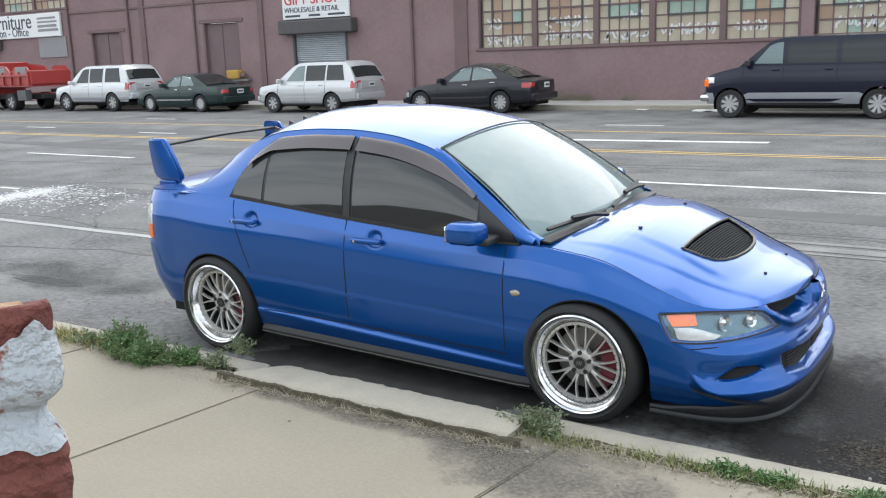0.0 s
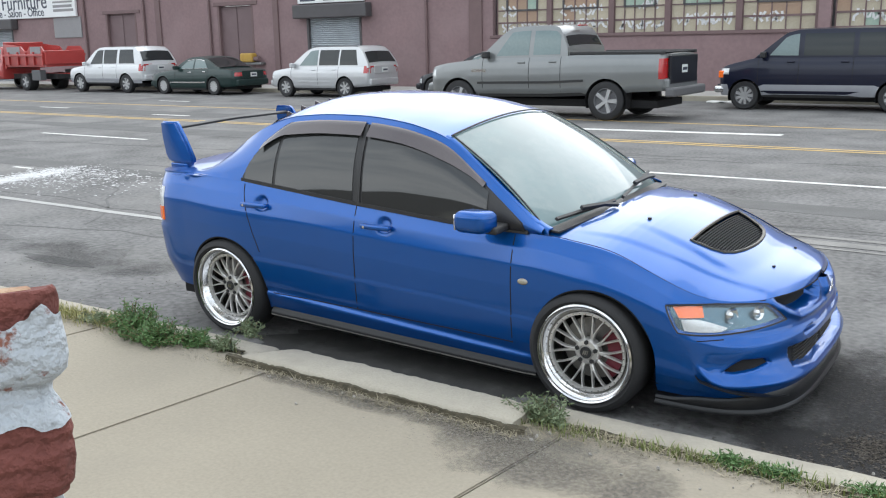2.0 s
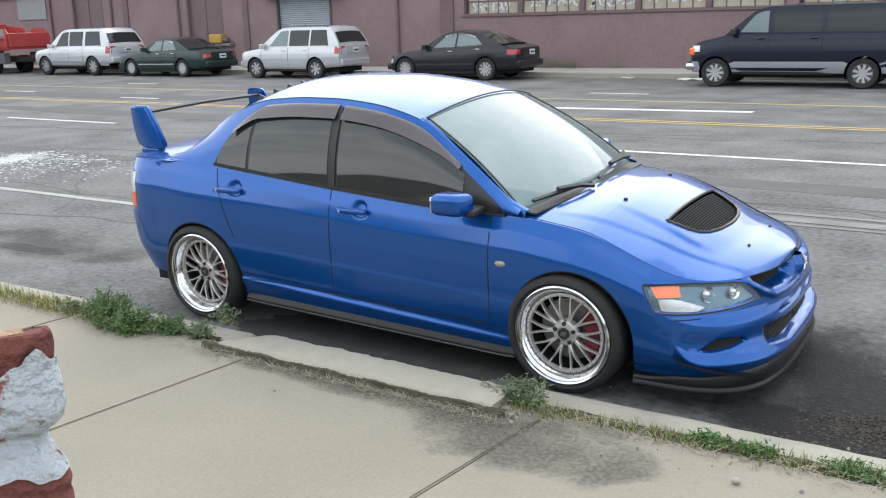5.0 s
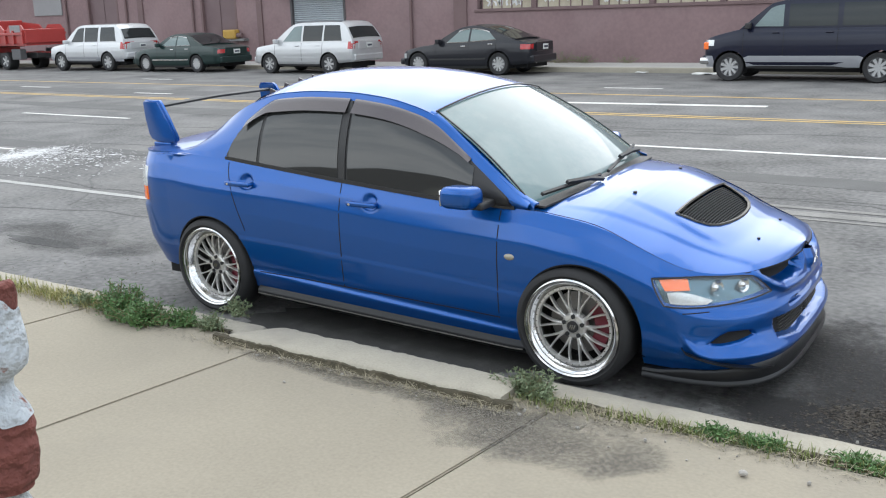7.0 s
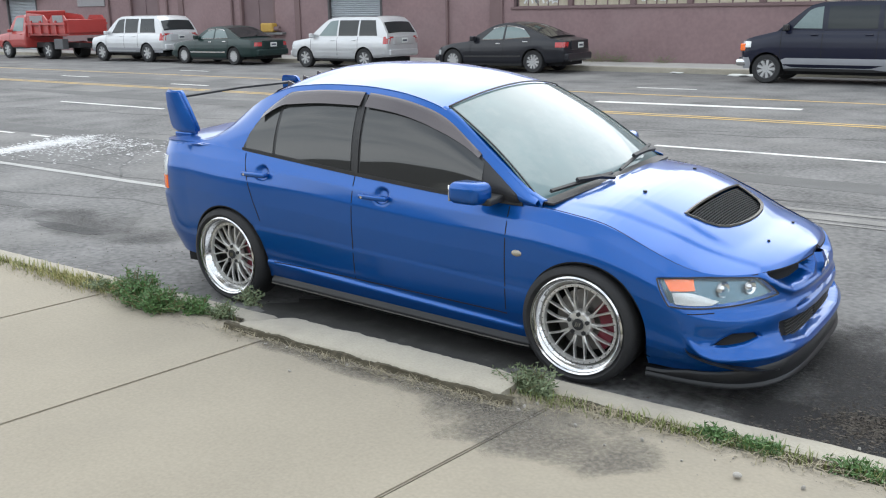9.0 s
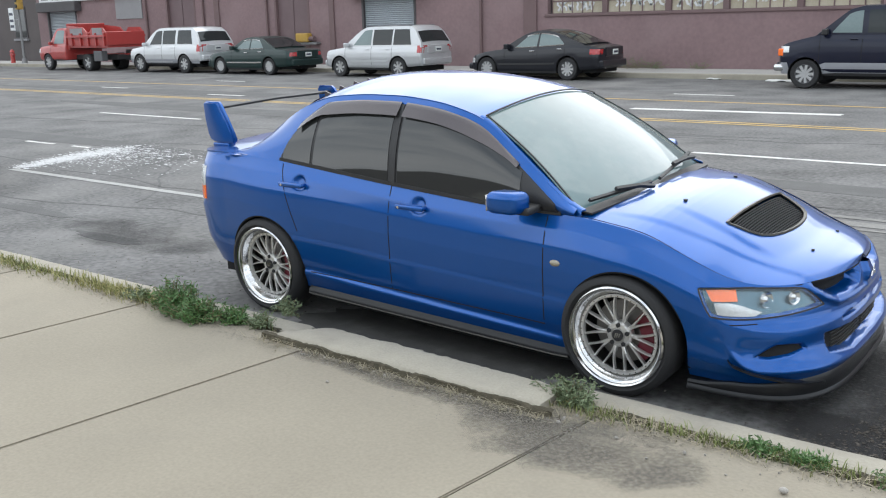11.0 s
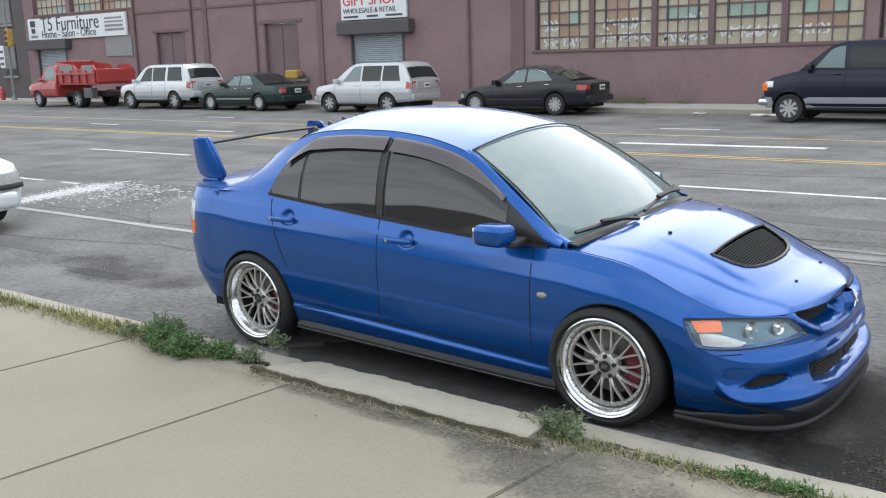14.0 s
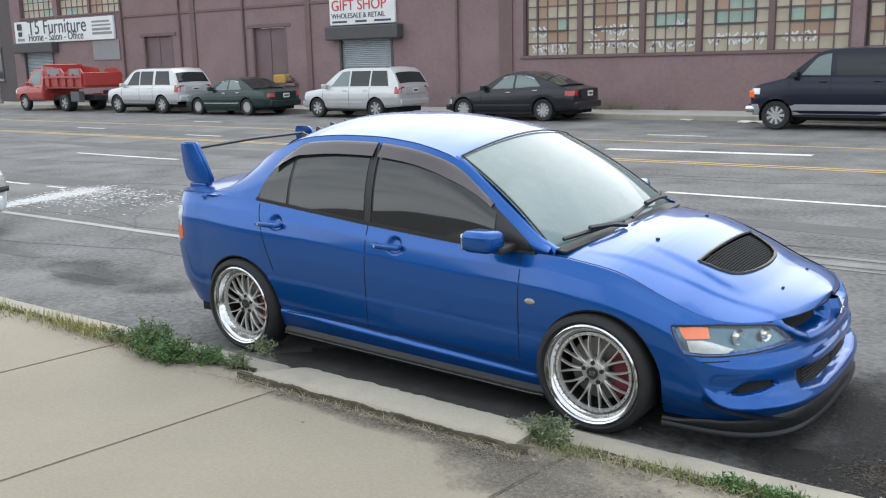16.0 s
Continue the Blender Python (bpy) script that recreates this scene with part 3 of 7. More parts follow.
def build_ground():
    b = grid_mesh([[(x, y, 0) for y in (-2000, -60, -0.32, 2, 8, 14, 22, 60, 2000)] for x in (-2000, -120, -40, -20, 0, 20, 60, 2000)])
    tagged(link("ground", b, M["asphalt"]), "grey worn asphalt street with patches and cracks", "road", kind="structure")
    walk_ = tagged(link("pavement_near", box(-60, 40, -14, -0.53, -0.1, WALK_Z - 0.03), M["dirt"]), "pale concrete pavement slabs with tooled joints", "pavement", kind="structure")
    edge = lambda j, y: JOINTS[j] + 0.13 * (y + 0.63)
    for j in range(len(JOINTS) - 1):
        for y0, y1 in ((-3.55, -0.55), (-6.6, -3.56)):
            c = [(edge(j, y0) + 0.005, y0), (edge(j + 1, y0) - 0.005, y0), (edge(j + 1, y1) - 0.005, y1), (edge(j, y1) + 0.005, y1)]
            o = link("slab", slab(c, 0.02, WALK_Z, 0.007), M["concrete"], walk_)
    # kerb: a low old run, one raised length, a low run again
    ks = [(x, x + 2.4, 0.105, -0.50, -0.29) for x in np.arange(-26.0, -3.0, 2.41)] + [(-1.90, -0.10, 0.166, -0.655, -0.368), (-0.085, 2.4, 0.118, -0.475, -0.265), (2.41, 5.2, 0.118, -0.475, -0.265)]
    ks = [k if k[1] < -1.95 or k[0] > -2 else (k[0], -1.915, *k[2:]) for k in ks]
    kr = tagged(link("kerb_bed", box(-60, 40, -0.53, -0.33, -0.1, 0.06), M["dirt"]), "weathered concrete kerb stones beside the pavement", "kerb", kind="structure")
    for i, (x0, x1, z, base0, base1) in enumerate(ks):
        n = max(4, int((x1 - x0) / 0.03)) if x1 > -6 else 6
        P = []
        for q in range(n + 1):
            x = x0 + (x1 - x0) * q / n
            w = lambda k: 0.010 * noise.noise((x * 5, k * 3.1, i))
            cz = 0.012 if q in (0, n) else 0
            big = z > 0.15
            y0 = base0 - (0.03 * (q / n) if big else 0)
            y1 = base1 - (0.22 * (1 - ss(0.0, 0.24, x - x0)) + 0.05 * (q / n) + 0.014 * noise.noise((x * 7, 4.0, 1.0)) + 0.014 * noise.noise((x * 33, 4.0, 1.0)) if big else 0)
            P.append([(x, y0 + w(1), -0.05), (x, y0 + w(2), z - 0.03 - cz), (x, y0 + 0.012 + w(2), z - 0.008 - cz), (x, y0 + 0.03, z + w(3) * 0.5 - cz), (x, y1 - 0.035, z + w(4) * 0.5 - cz), (x, y1 - 0.012 + w(5), z - 0.010 - cz), (x, y1 + w(5), z - 0.035 - cz), (x, y1 + 0.01 + w(6), -0.05)])
        b = grid_mesh(P, closed_v=True)
        bmesh.ops.holes_fill(b, edges=[e for e in b.edges if len(e.link_faces) == 1])
        bmesh.ops.recalc_face_normals(b, faces=b.faces)
        link("kerb_stone", b, M["kerb"], kr, smooth=50)
    # soil packed into the joint between kerb and slabs
    for xa, xb, yn, zt in ((-2.0, 0.0, -0.655, 0.158), (0.0, 3.2, -0.475, 0.124), (-7.0, -2.0, -0.50, 0.122)):
        P = []
        for x in np.arange(xa, xb, 0.02):
            yy = yn - (0.03 * (x - xa) / (xb - xa) if yn < -0.6 else 0)
            wd = 0.014 + 0.03 * abs(noise.noise((x * 4, 2, 7))) + 0.012 * noise.noise((x * 23, 2, 7))
            h = zt - 0.010 + 0.008 * noise.noise((x * 6, 8, 2)) + 0.005 * noise.noise((x * 40, 8, 2))
            P.append([(x, yy + 0.02, h + 0.004), (x, yy - 0.006, h), (x, yy - wd * 0.5, (h + WALK_Z) / 2 + 0.003), (x, yy - wd, WALK_Z + 0.002), (x, yy - wd - 0.01, WALK_Z - 0.012)])
        tagged(link("kerb_soil", grid_mesh(P), M["soil"], None, smooth=50), "dark mossy soil packed along the kerb joint", "soil", kind="stuff")
    far = tagged(link("pavement_far", box(-120, 60, FAR_KERB + 0.16, WALL_Y, -0.1, FAR_Z), M["far_walk"]), "pale concrete pavement along the factory wall", "pavement", kind="structure")
    fk = tagged(link("kerb_far", box(-120, 60, FAR_KERB, FAR_KERB + 0.155, -0.1, FAR_Z + 0.004, 0.02), M["kerb"]), "worn kerb along the far pavement", "kerb", kind="structure")
    # dirt, stains, tar patches, and the sedan's under-car shade painted as a dark blob
    for nm, m, args in (("road_stain", "patch", (1.55, 0.15, 0.42, 0.3, -0.01, 0.0028, 11.0)), ("road_stain", "patch", (-7.6, 1.05, 0.75, 0.10, -0.01, 0.0028, 12.0)),
                        ("oil_stain", "car_shade", (-1.3, 0.10, 1.15, 0.36, -0.01, 0.0021, 13.0)), ("road_stain", "patch", (-5.6, 0.7, 0.5, 0.10, -0.01, 0.0028, 15.0)),
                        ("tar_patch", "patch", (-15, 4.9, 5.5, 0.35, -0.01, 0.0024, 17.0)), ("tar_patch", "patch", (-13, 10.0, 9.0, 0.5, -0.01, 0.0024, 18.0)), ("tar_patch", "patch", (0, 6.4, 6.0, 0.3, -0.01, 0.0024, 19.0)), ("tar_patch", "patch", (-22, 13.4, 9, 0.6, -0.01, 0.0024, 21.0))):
        tagged(link(nm, blob(*args), M[m]), {"car_shade": "shade under the parked car painted dark on the asphalt", "patch": "dark tar repair strip in the road"}[m], nm.replace("_", " "), kind="structure")

    soft_stain("oil_stain", (0.022, 0.021, 0.021), 1.5, 0.75, 1.8, 1.25, 0.0042, 0.62, "dark oily dirt soaked into the asphalt of the parking lane", 31.0)
    soft_stain("oil_stain", (0.022, 0.021, 0.021), 1.35, 0.05, 1.0, 0.33, 0.0056, 0.75, "dark oily dirt along the gutter", 32.0)
    soft_stain("oil_stain", (0.022, 0.021, 0.021), -5.6, 0.9, 1.6, 0.5, 0.0044, 0.24, "dark oily drip stains on the asphalt", 33.0)
    soft_stain("dirt_stain", (0.115, 0.106, 0.095), 0.10, -0.86, 0.85, 0.36, WALK_Z + 0.0006, 0.33, "grey dirt washed over the pavement at the kerb", 34.0)
    soft_stain("dirt_stain", (0.13, 0.118, 0.10), -0.9, -0.73, 1.3, 0.13, WALK_Z + 0.0018, 0.32, "grey dirt along the kerb", 35.0)


def lines():
    def strip_(x0, x1, y, w, m, lab, y1=None):
        y1 = y if y1 is None else y1
        n = max(2, int((x1 - x0) / 0.5))
        b = bmesh.new()
        P = []
        for i in range(n + 1):
            x = x0 + (x1 - x0) * i / n
            yc = y + (y1 - y) * i / n
            P.append([(x, yc - w / 2 + 0.012 * noise.noise((x * 3, y, 0)), 0.0045), (x, yc + w / 2 + 0.012 * noise.noise((x * 3, y, 5)), 0.0045)])
        grid_mesh(P, bm=b)
        tagged(link("road_marking", b, M[m]), lab, "road marking", "road markings", "structure")
    wl, yl = "worn white painted line on the asphalt", "worn yellow painted centre line"
    strip_(-10.75, -2.6, 2.54, 0.115, "faded_line", "faded grey-white parking lane line")
    for y, w in ((4.98, 0.10), (4.72, 0.20), (4.50, 0.06)):
        strip_(-1.6, 12, y, w, "dust", "pale dusty wheel track along the road", y - 0.12)
    for x in (-43.6, -30.5, -17.45, -3.1, 10):
        strip_(x, x + 3.6, 8.33, 0.12, "white_line", wl)
    for y in (11.88, 12.12):
        strip_(-70, 30, y, 0.10, "yellow_line", yl)
    strip_(-70, 30, 15.78, 0.12, "yellow_line", yl)
    strip_(-6.7, -2.6, 13.8, 0.28, "white_line", wl, 14.1)
    for x, y in ((-19.5, 13.1), (-26, 13.9), (-7.4, 17.5), (-24.5, 17.5), (-16, 17.5)):
        strip_(x, x + 1.5, y, 0.13, "white_line", wl)
    strip_(-13.8, -12.9, 4.46, 0.08, "white_line", wl)
    strip_(-12.35, -11.85, 4.46, 0.08, "white_line", wl)
    rnd = random.Random(8)
    for x, y, dx, dy, n in ((-9.5, 1.2, 0.55, 0.10, 12), (-13.0, 3.2, 0.6, -0.05, 14), (-12.5, 4.9, 0.5, 0.16, 14), (-7.5, 5.2, 0.7, 0.02, 16), (-16.0, 9.6, 0.9, 0.05, 16), (-3.0, 5.6, 0.5, -0.06, 14), (-9.0, 3.9, 0.3, -0.28, 8), (-20, 6.6, 0.8, 0.1, 14), (-4.5, 9.6, 0.6, 0.1, 14)):
        pts = [Vector((x + dx * k + rnd.uniform(-0.1, 0.1), y + dy * k + rnd.uniform(-0.12, 0.12), 0.0006)) for k in range(n)]
        tagged(link("road_crack", strip(pts, 0.03, 0.0022, None, (0, 0, 1)), M["patch"]), "dark sealed crack across the asphalt", "road crack", "cracks in the road", "structure")
    # spilled white paint: flakes scattered along a fan
    rnd = random.Random(5)
    V, F = [], []
    for i in range(5200):
        u = rnd.random() ** 0.8
        side = rnd.random() < 0.42 * u
        cx = itp(u, ((0, -10.74), (0.4, -10.98), (1, -11.25))) + rnd.gauss(0, 0.10 + 0.12 * u) + abs(rnd.gauss(0, 1.15)) * side
        cy = 2.66 + 2.0 * u + rnd.gauss(0, 0.07 + 0.16 * u) + 0.12 * side
        r = rnd.uniform(0.004, 0.017) * (1.9 if rnd.random() < 0.06 else 0.8)
        a0, k = rnd.random() * 6.3, len(V)
        n = 7
        for q in range(n):
            a = a0 + 6.283 * q / n
            rr = r * rnd.uniform(0.5, 1.2)
            V.append((cx + rr * 2.6 * math.cos(a), cy + rr * math.sin(a), 0.0052 + 0.000001 * i))
        F.append(tuple(range(k, k + n)))
    me = bpy.data.meshes.new("paint_splash")
    me.from_pydata(V, [], F)
    me.materials.append(M["spray"])
    tagged(new("paint_splash", me), "spilled white paint flakes scattered on the asphalt", "paint spill", kind="stuff")


def text(s, size, m, mtx, name, parent, extr=0.01):
    c = bpy.data.curves.new(name, "FONT")
    c.body, c.size, c.extrude = s, size, extr
    o = new(name, c)
    c.materials.append(m)
    o.matrix_basis = mtx
    o.parent = parent
    return o


def facade():
    wall = tagged(link("wall_north", bmesh.new(), M["wall"]), "dull maroon painted masonry factory wall", "wall", kind="structure")
    b = bmesh.new()
    y0, y1 = WALL_Y, WALL_Y + 0.45
    holes = [(-37.4, -35.25, FAR_Z, 3.38), (-29.65, -27.6, FAR_Z, 3.5), (-24.5, -21.65, FAR_Z, 2.85), (-15.65, -4.55, 2.0, 6.2), (-4.2, 6.9, 2.05, 6.2), (-48.2, -45.0, 4.72, 6.3), (-44.6, -39.2, 4.72, 6.3), (-48.2, -45.3, FAR_Z, 2.85)]
    xs = sorted({-49.2, 34.0, *[h[0] for h in holes], *[h[1] for h in holes]})
    for a, c in zip(xs, xs[1:]):
        zs, z = sorted([(h[2], h[3]) for h in holes if h[0] <= a + 1e-6 and h[1] >= c - 1e-6]), 0.0
        for h0, h1 in zs + [(6.35, 6.35)]:
            if h0 - z > 0.02:
                box(a, c, y0, y1, z, h0, bm=b)
            z = h1
    b.to_mesh(wall.data)
    b.free()
    tr = M["trim"]
    P_ = lambda nm, *a, m=tr, bv=0.012, lab="": part(nm, box(*a, bv, 1), m, wall, lab)
    for x in (-34.55, -30.15, -18.5, -39.0):
        P_("downpipe", x - 0.05, x + 0.05, y0 - 0.12, y0 - 0.02, 0.15, 6.3)
    for x, w in ((-16.35, 0.55), (-33.6, 0.35), (-26.2, 0.3)):
        P_("pilaster", x - w / 2, x + w / 2, y0 - 0.07, y0 + 0.01, 0.15, 6.3)
    P_("coping", -49.3, 34, y0 - 0.1, y1 + 0.1, 6.35, 6.45, bv=0.02)
    P_("ledge", -39.0, -16.6, y0 - 0.05, y0 + 0.01, 4.35, 4.47)
    # blind doorways
    for i, (x0, x1, zt) in enumerate(((-37.4, -35.25, 3.38), (-29.65, -27.6, 3.5))):
        d = tagged(link(f"door_{i + 1}", box(x0, x1, y0 + 0.16, y0 + 0.24, FAR_Z, zt - 0.02), M["steel_door"]), "closed maroon steel double door in the factory wall", "door", kind="structure")
        for k in range(2):
            xa = x0 + (x1 - x0) * k / 2
            part("door_leaf", box(xa + 0.03, xa + (x1 - x0) / 2 - 0.02, y0 + 0.13, y0 + 0.158, FAR_Z + 0.03, zt - 0.06, 0.008, 1), M["steel_door"], d)
        part("lintel", box(x0 - 0.25, x1 + 0.35, y0 - 0.04, y0 + 0.05, zt, zt + 0.16, 0.01, 1), tr, d)
        for x in (x0, x1):
            part("door_jamb", box(x - 0.06, x + 0.06, y0 - 0.015, y0 + 0.13, FAR_Z, zt, 0.006, 1), tr, d)
    # roll-down shutters
    for i, (x0, x1, zt) in enumerate(((-24.5, -21.65, 2.85), (-48.2, -45.3, 2.85))):
        sh = tagged(link(f"shutter_{i + 1}", box(x0, x1, y0 + 0.14, y0 + 0.2, FAR_Z, zt), M["shutter_box"]), "closed galvanised roll-down shutter", "shutter", kind="structure")
        n = 34
        for k in range(n):
            z = FAR_Z + (zt - FAR_Z) * k / n
            h = (zt - FAR_Z) / n
            pr = [(y0 + 0.14, z), (y0 + 0.10, z + 0.15 * h), (y0 + 0.085, z + 0.5 * h), (y0 + 0.10, z + 0.85 * h), (y0 + 0.14, z + 0.93 * h)]
            link("slat", grid_mesh([[(x, y, q) for y, q in pr] for x in (x0 + 0.05, x1 - 0.05)]), M["shutter"], sh, smooth=60)
        part("housing", box(x0 - 0.42, x1 + 0.55, y0 - 0.42, y0 - 0.002, zt - 0.02, zt + 0.52, 0.05, 3), M["shutter_box"], sh)
        for x in (x0, x1 - 0.1):
            part("guide_rail", box(x, x + 0.1, y0 - 0.03, y0 + 0.13, FAR_Z, zt - 0.03, 0.008, 1), M["shutter_box"], sh)

    # steel sash windows of small dusty panes
    def bank(idx, x0, x1, z0, z1, posts, nx, nz):
        w = tagged(link(f"window_{idx}", box(x0, x1, y0 + 0.26, y0 + 0.30, z0, z1), M["shutter_box"]), "factory window of small dusty tan and green panes", "window", kind="structure")
        rnd = random.Random(idx)
        part("window_sill", box(x0 - 0.1, x1 + 0.1, y0 - 0.06, y0 + 0.2, z0 - 0.1, z0, 0.015, 1), tr, w)
        cells = {}
        for a, c in zip(posts, posts[1:]):
            part("mullion_post", box(c - 0.10, c + 0.10, y0 + 0.10, y0 + 0.24, z0, z1, 0.01, 1), tr, w)
            gx, gz = (c - a - 0.2) / nx, (z1 - z0) / nz
            for k in range(nx + 1):
                x = a + 0.1 + gx * k
                part("glazing_bar", box(x - 0.018, x + 0.018, y0 + 0.17, y0 + 0.215, z0, z1), tr, w)
            for k in range(nz + 1):
                z = z0 + gz * k
                t = 0.03 if k in (1, 3) else 0.018
                part("glazing_bar", box(a + 0.1, c - 0.1, y0 + 0.165, y0 + 0.21, z - t, z + t), tr, w)
            if nz > 4:
                for k in (1, nx - 1):
                    part("sash_frame", box(a + 0.1 + gx * k - 0.032, a + 0.1 + gx * k + 0.032, y0 + 0.15, y0 + 0.20, z0 + gz * 2, z1), M["shutter_box"], w)
                part("sash_frame", box(a + 0.1 + gx, c - 0.1 - gx, y0 + 0.15, y0 + 0.20, z0 + gz * 2 - 0.032, z0 + gz * 2 + 0.032), M["shutter_box"], w)
            for i in range(nx):
                for k in range(nz):
                    n = noise.noise(((a + i * gx) * 0.75, k * 0.5, idx * 3.1)) * 1.3 + rnd.uniform(-0.16, 0.16)
                    sash = 1 <= i <= nx - 2 and k >= 2
                    m = "pane_green" if (sash and k == 2 and n > -0.25) or (k == 0 and n > 0.42) or (sash and n > 0.35) else ("pane_rust" if sash and n < 0.05 or n < -0.5 else "pane_tan")
                    key = (round(gx, 3), round(gz, 3), m)
                    if key not in cells:
                        me = bpy.data.meshes.new("pane")
                        bb = box(-gx / 2, gx / 2, -0.004, 0.004, -gz / 2, gz / 2)
                        bb.to_mesh(me)
                        bb.free()
                        me.materials.append(M[m])
                        cells[key] = me
                    o = new("pane", cells[key])
                    o.matrix_basis = pose(a + 0.1 + gx * (i + 0.5), y0 + 0.20, z0 + gz * (k + 0.5), rnd.uniform(-1.5, 1.5), 0, rnd.uniform(-1.2, 1.2))
                    o.parent = w
        return w
    bank(1, -15.65, -4.55, 2.0, 4.55, (-15.65, -13.45, -11.14, -9.19, -6.9, -4.55), 5, 6)
    part("window_head", box(-15.8, -4.4, y0 - 0.02, y0 + 0.3, 4.55, 6.3), tr, wall)
    bank(2, -4.2, 6.9, 2.05, 4.55, (-4.2, -2.0, 0.2, 2.4, 4.6, 6.9), 5, 6)
    part("window_head", box(-4.4, 7.1, y0 - 0.02, y0 + 0.3, 4.55, 6.3), tr, wall)
    bank(3, -48.2, -45.0, 4.72, 6.3, (-48.2, -45.0), 6, 4)
    bank(4, -44.6, -39.2, 4.72, 6.3, (-44.6, -41.9, -39.2), 5, 4)
    # spray-can scrawl on the panes: loose white strokes
    rnd = random.Random(11)
    for x0, x1, z0, h in ((-15.4, -14.0, 2.1, 0.34), (-15.35, -14.9, 2.65, 0.35), (-13.1, -11.3, 2.2, 0.3), (-13.0, -11.6, 2.62, 0.36), (-10.9, -9.4, 2.12, 0.3), (-8.9, -7.2, 2.2, 0.36), (-6.6, -5.6, 2.25, 0.3), (-3.6, -2.3, 2.2, 0.36), (-3.3, -2.4, 2.75, 0.4), (-10.2, -9.5, 2.75, 0.3)):
        b = bmesh.new()
        x = x0
        while x < x1:
            pts = [Vector((x + rnd.uniform(-0.05, 0.18), y0 + 0.185, z0 + h * k)) for k in (0, 0.35, 0.6, 1)] if rnd.random() < 0.6 else [Vector((x + 0.16 * k, y0 + 0.185, z0 + rnd.random() * h)) for k in (0, 0.5, 1, 1.2)]
            strip(pts, 0.075, 0.004, b, (0, -1, 0))
            x += rnd.uniform(0.10, 0.2)
        tagged(link("graffiti", b, M["spray"]), "white spray-paint scrawl across the window panes", "graffiti", "graffiti on the windows", "stuff")
    # signs
    s1 = empty("shop_sign", pose(-48.65, WALL_Y - 0.16, 3.36), "long white furniture shop sign with dark lettering", "sign")
    part("board", box(0, 9.1, 0, 0.14, 0, 1.16, 0.02, 1), M["sign"], s1)
    up = lambda x, z: pose(x, -0.006, z, 90)
    text("T5 Furniture", 1.06, M["ink"], up(1.35, 0.47), "lettering", s1)
    text("Home - Salon - Office", 0.58, M["ink"], up(1.35, 0.10), "lettering", s1)
    for k, (z, w, h) in enumerate(((0.86, 1.5, 0.10), (0.68, 1.6, 0.09), (0.46, 1.55, 0.13), (0.26, 1.65, 0.13))):
        part("small_print", box(7.3, 7.3 + w, -0.008, 0.004, z, z + h), M["grey_panel"], s1, "bar of small unreadable print")
    part("logo", box(0.35, 0.75, -0.008, 0.004, 0.72, 1.05, 0.05, 3), M["ink"], s1)
    part("logo", box(0.42, 0.72, -0.008, 0.004, 0.38, 0.62, 0.05, 3), M["ink"], s1)
    part("logo", box(0.25, 0.95, -0.008, 0.004, 0.12, 0.26), M["grey_panel"], s1)
    s2 = empty("shop_sign", pose(-24.85, WALL_Y - 0.14, 3.42), "white gift shop sign with red and black lettering", "sign")
    part("board", box(0, 3.45, 0, 0.12, 0, 2.2, 0.02, 1), M["sign"], s2)
    text("GIFT SHOP", 0.60, M["ink_red"], up(0.12, 0.58), "lettering", s2, 0.014)
    text("WHOLESALE & RETAIL", 0.285, M["ink"], up(0.12, 0.27), "lettering", s2)
    for x, w in ((0.15, 0.8), (1.4, 0.6), (2.4, 0.85)):
        part("small_print", box(x, x + w, -0.008, 0.004, 0.09, 0.17), M["ink"], s2, "bar of small unreadable print")
    part("picture_band", box(0.1, 3.35, -0.008, 0.004, 1.35, 1.9, 0.03, 1), M["shutter"], s2)
    # grey board on the wall
    tagged(link("wall_board", box(-41.6, -39.35, WALL_Y - 0.05, WALL_Y - 0.003, 2.34, 3.35, 0.01, 1), M["grey_panel"]), "plain grey board fixed on the wall", "panel")
    # the house beyond the corner, and plain backs
    hb = empty("far_building", pose(-76, 27, 0), "dark brick building beyond the street corner", "building")
    part("wall", box(0, 24, 0, 12, 0, 11), M["far_wall"], hb)
    part("roof", box(-0.3, 24.3, -0.3, 12.3, 11, 11.3), M["shutter_box"], hb)
    for k in range(6):
        for fl in range(3):
            x, z = 1.6 + 3.9 * k, 1.4 + 3.1 * fl
            w = part("window", box(x, x + 1.4, -0.05, 0.02, z, z + 1.9), M["shutter_box"], hb)
            part("pane", box(x + 0.08, x + 1.32, -0.06, -0.04, z + 0.08, z + 1.82), M["sideglass"], w)
            part("sill", box(x - 0.1, x + 1.5, -0.14, 0.0, z - 0.12, z), M["grey_panel"], w)
    # unseen wall, added to give the car's sides and windows a dark reflection
    tagged(link("wall_south", box(-60, 40, -11.2, -10.8, 0, 2.3), M["back_wall"]), "plain brick wall added out of view behind the pavement", "wall", kind="structure")




build_ground()
lines()
facade()


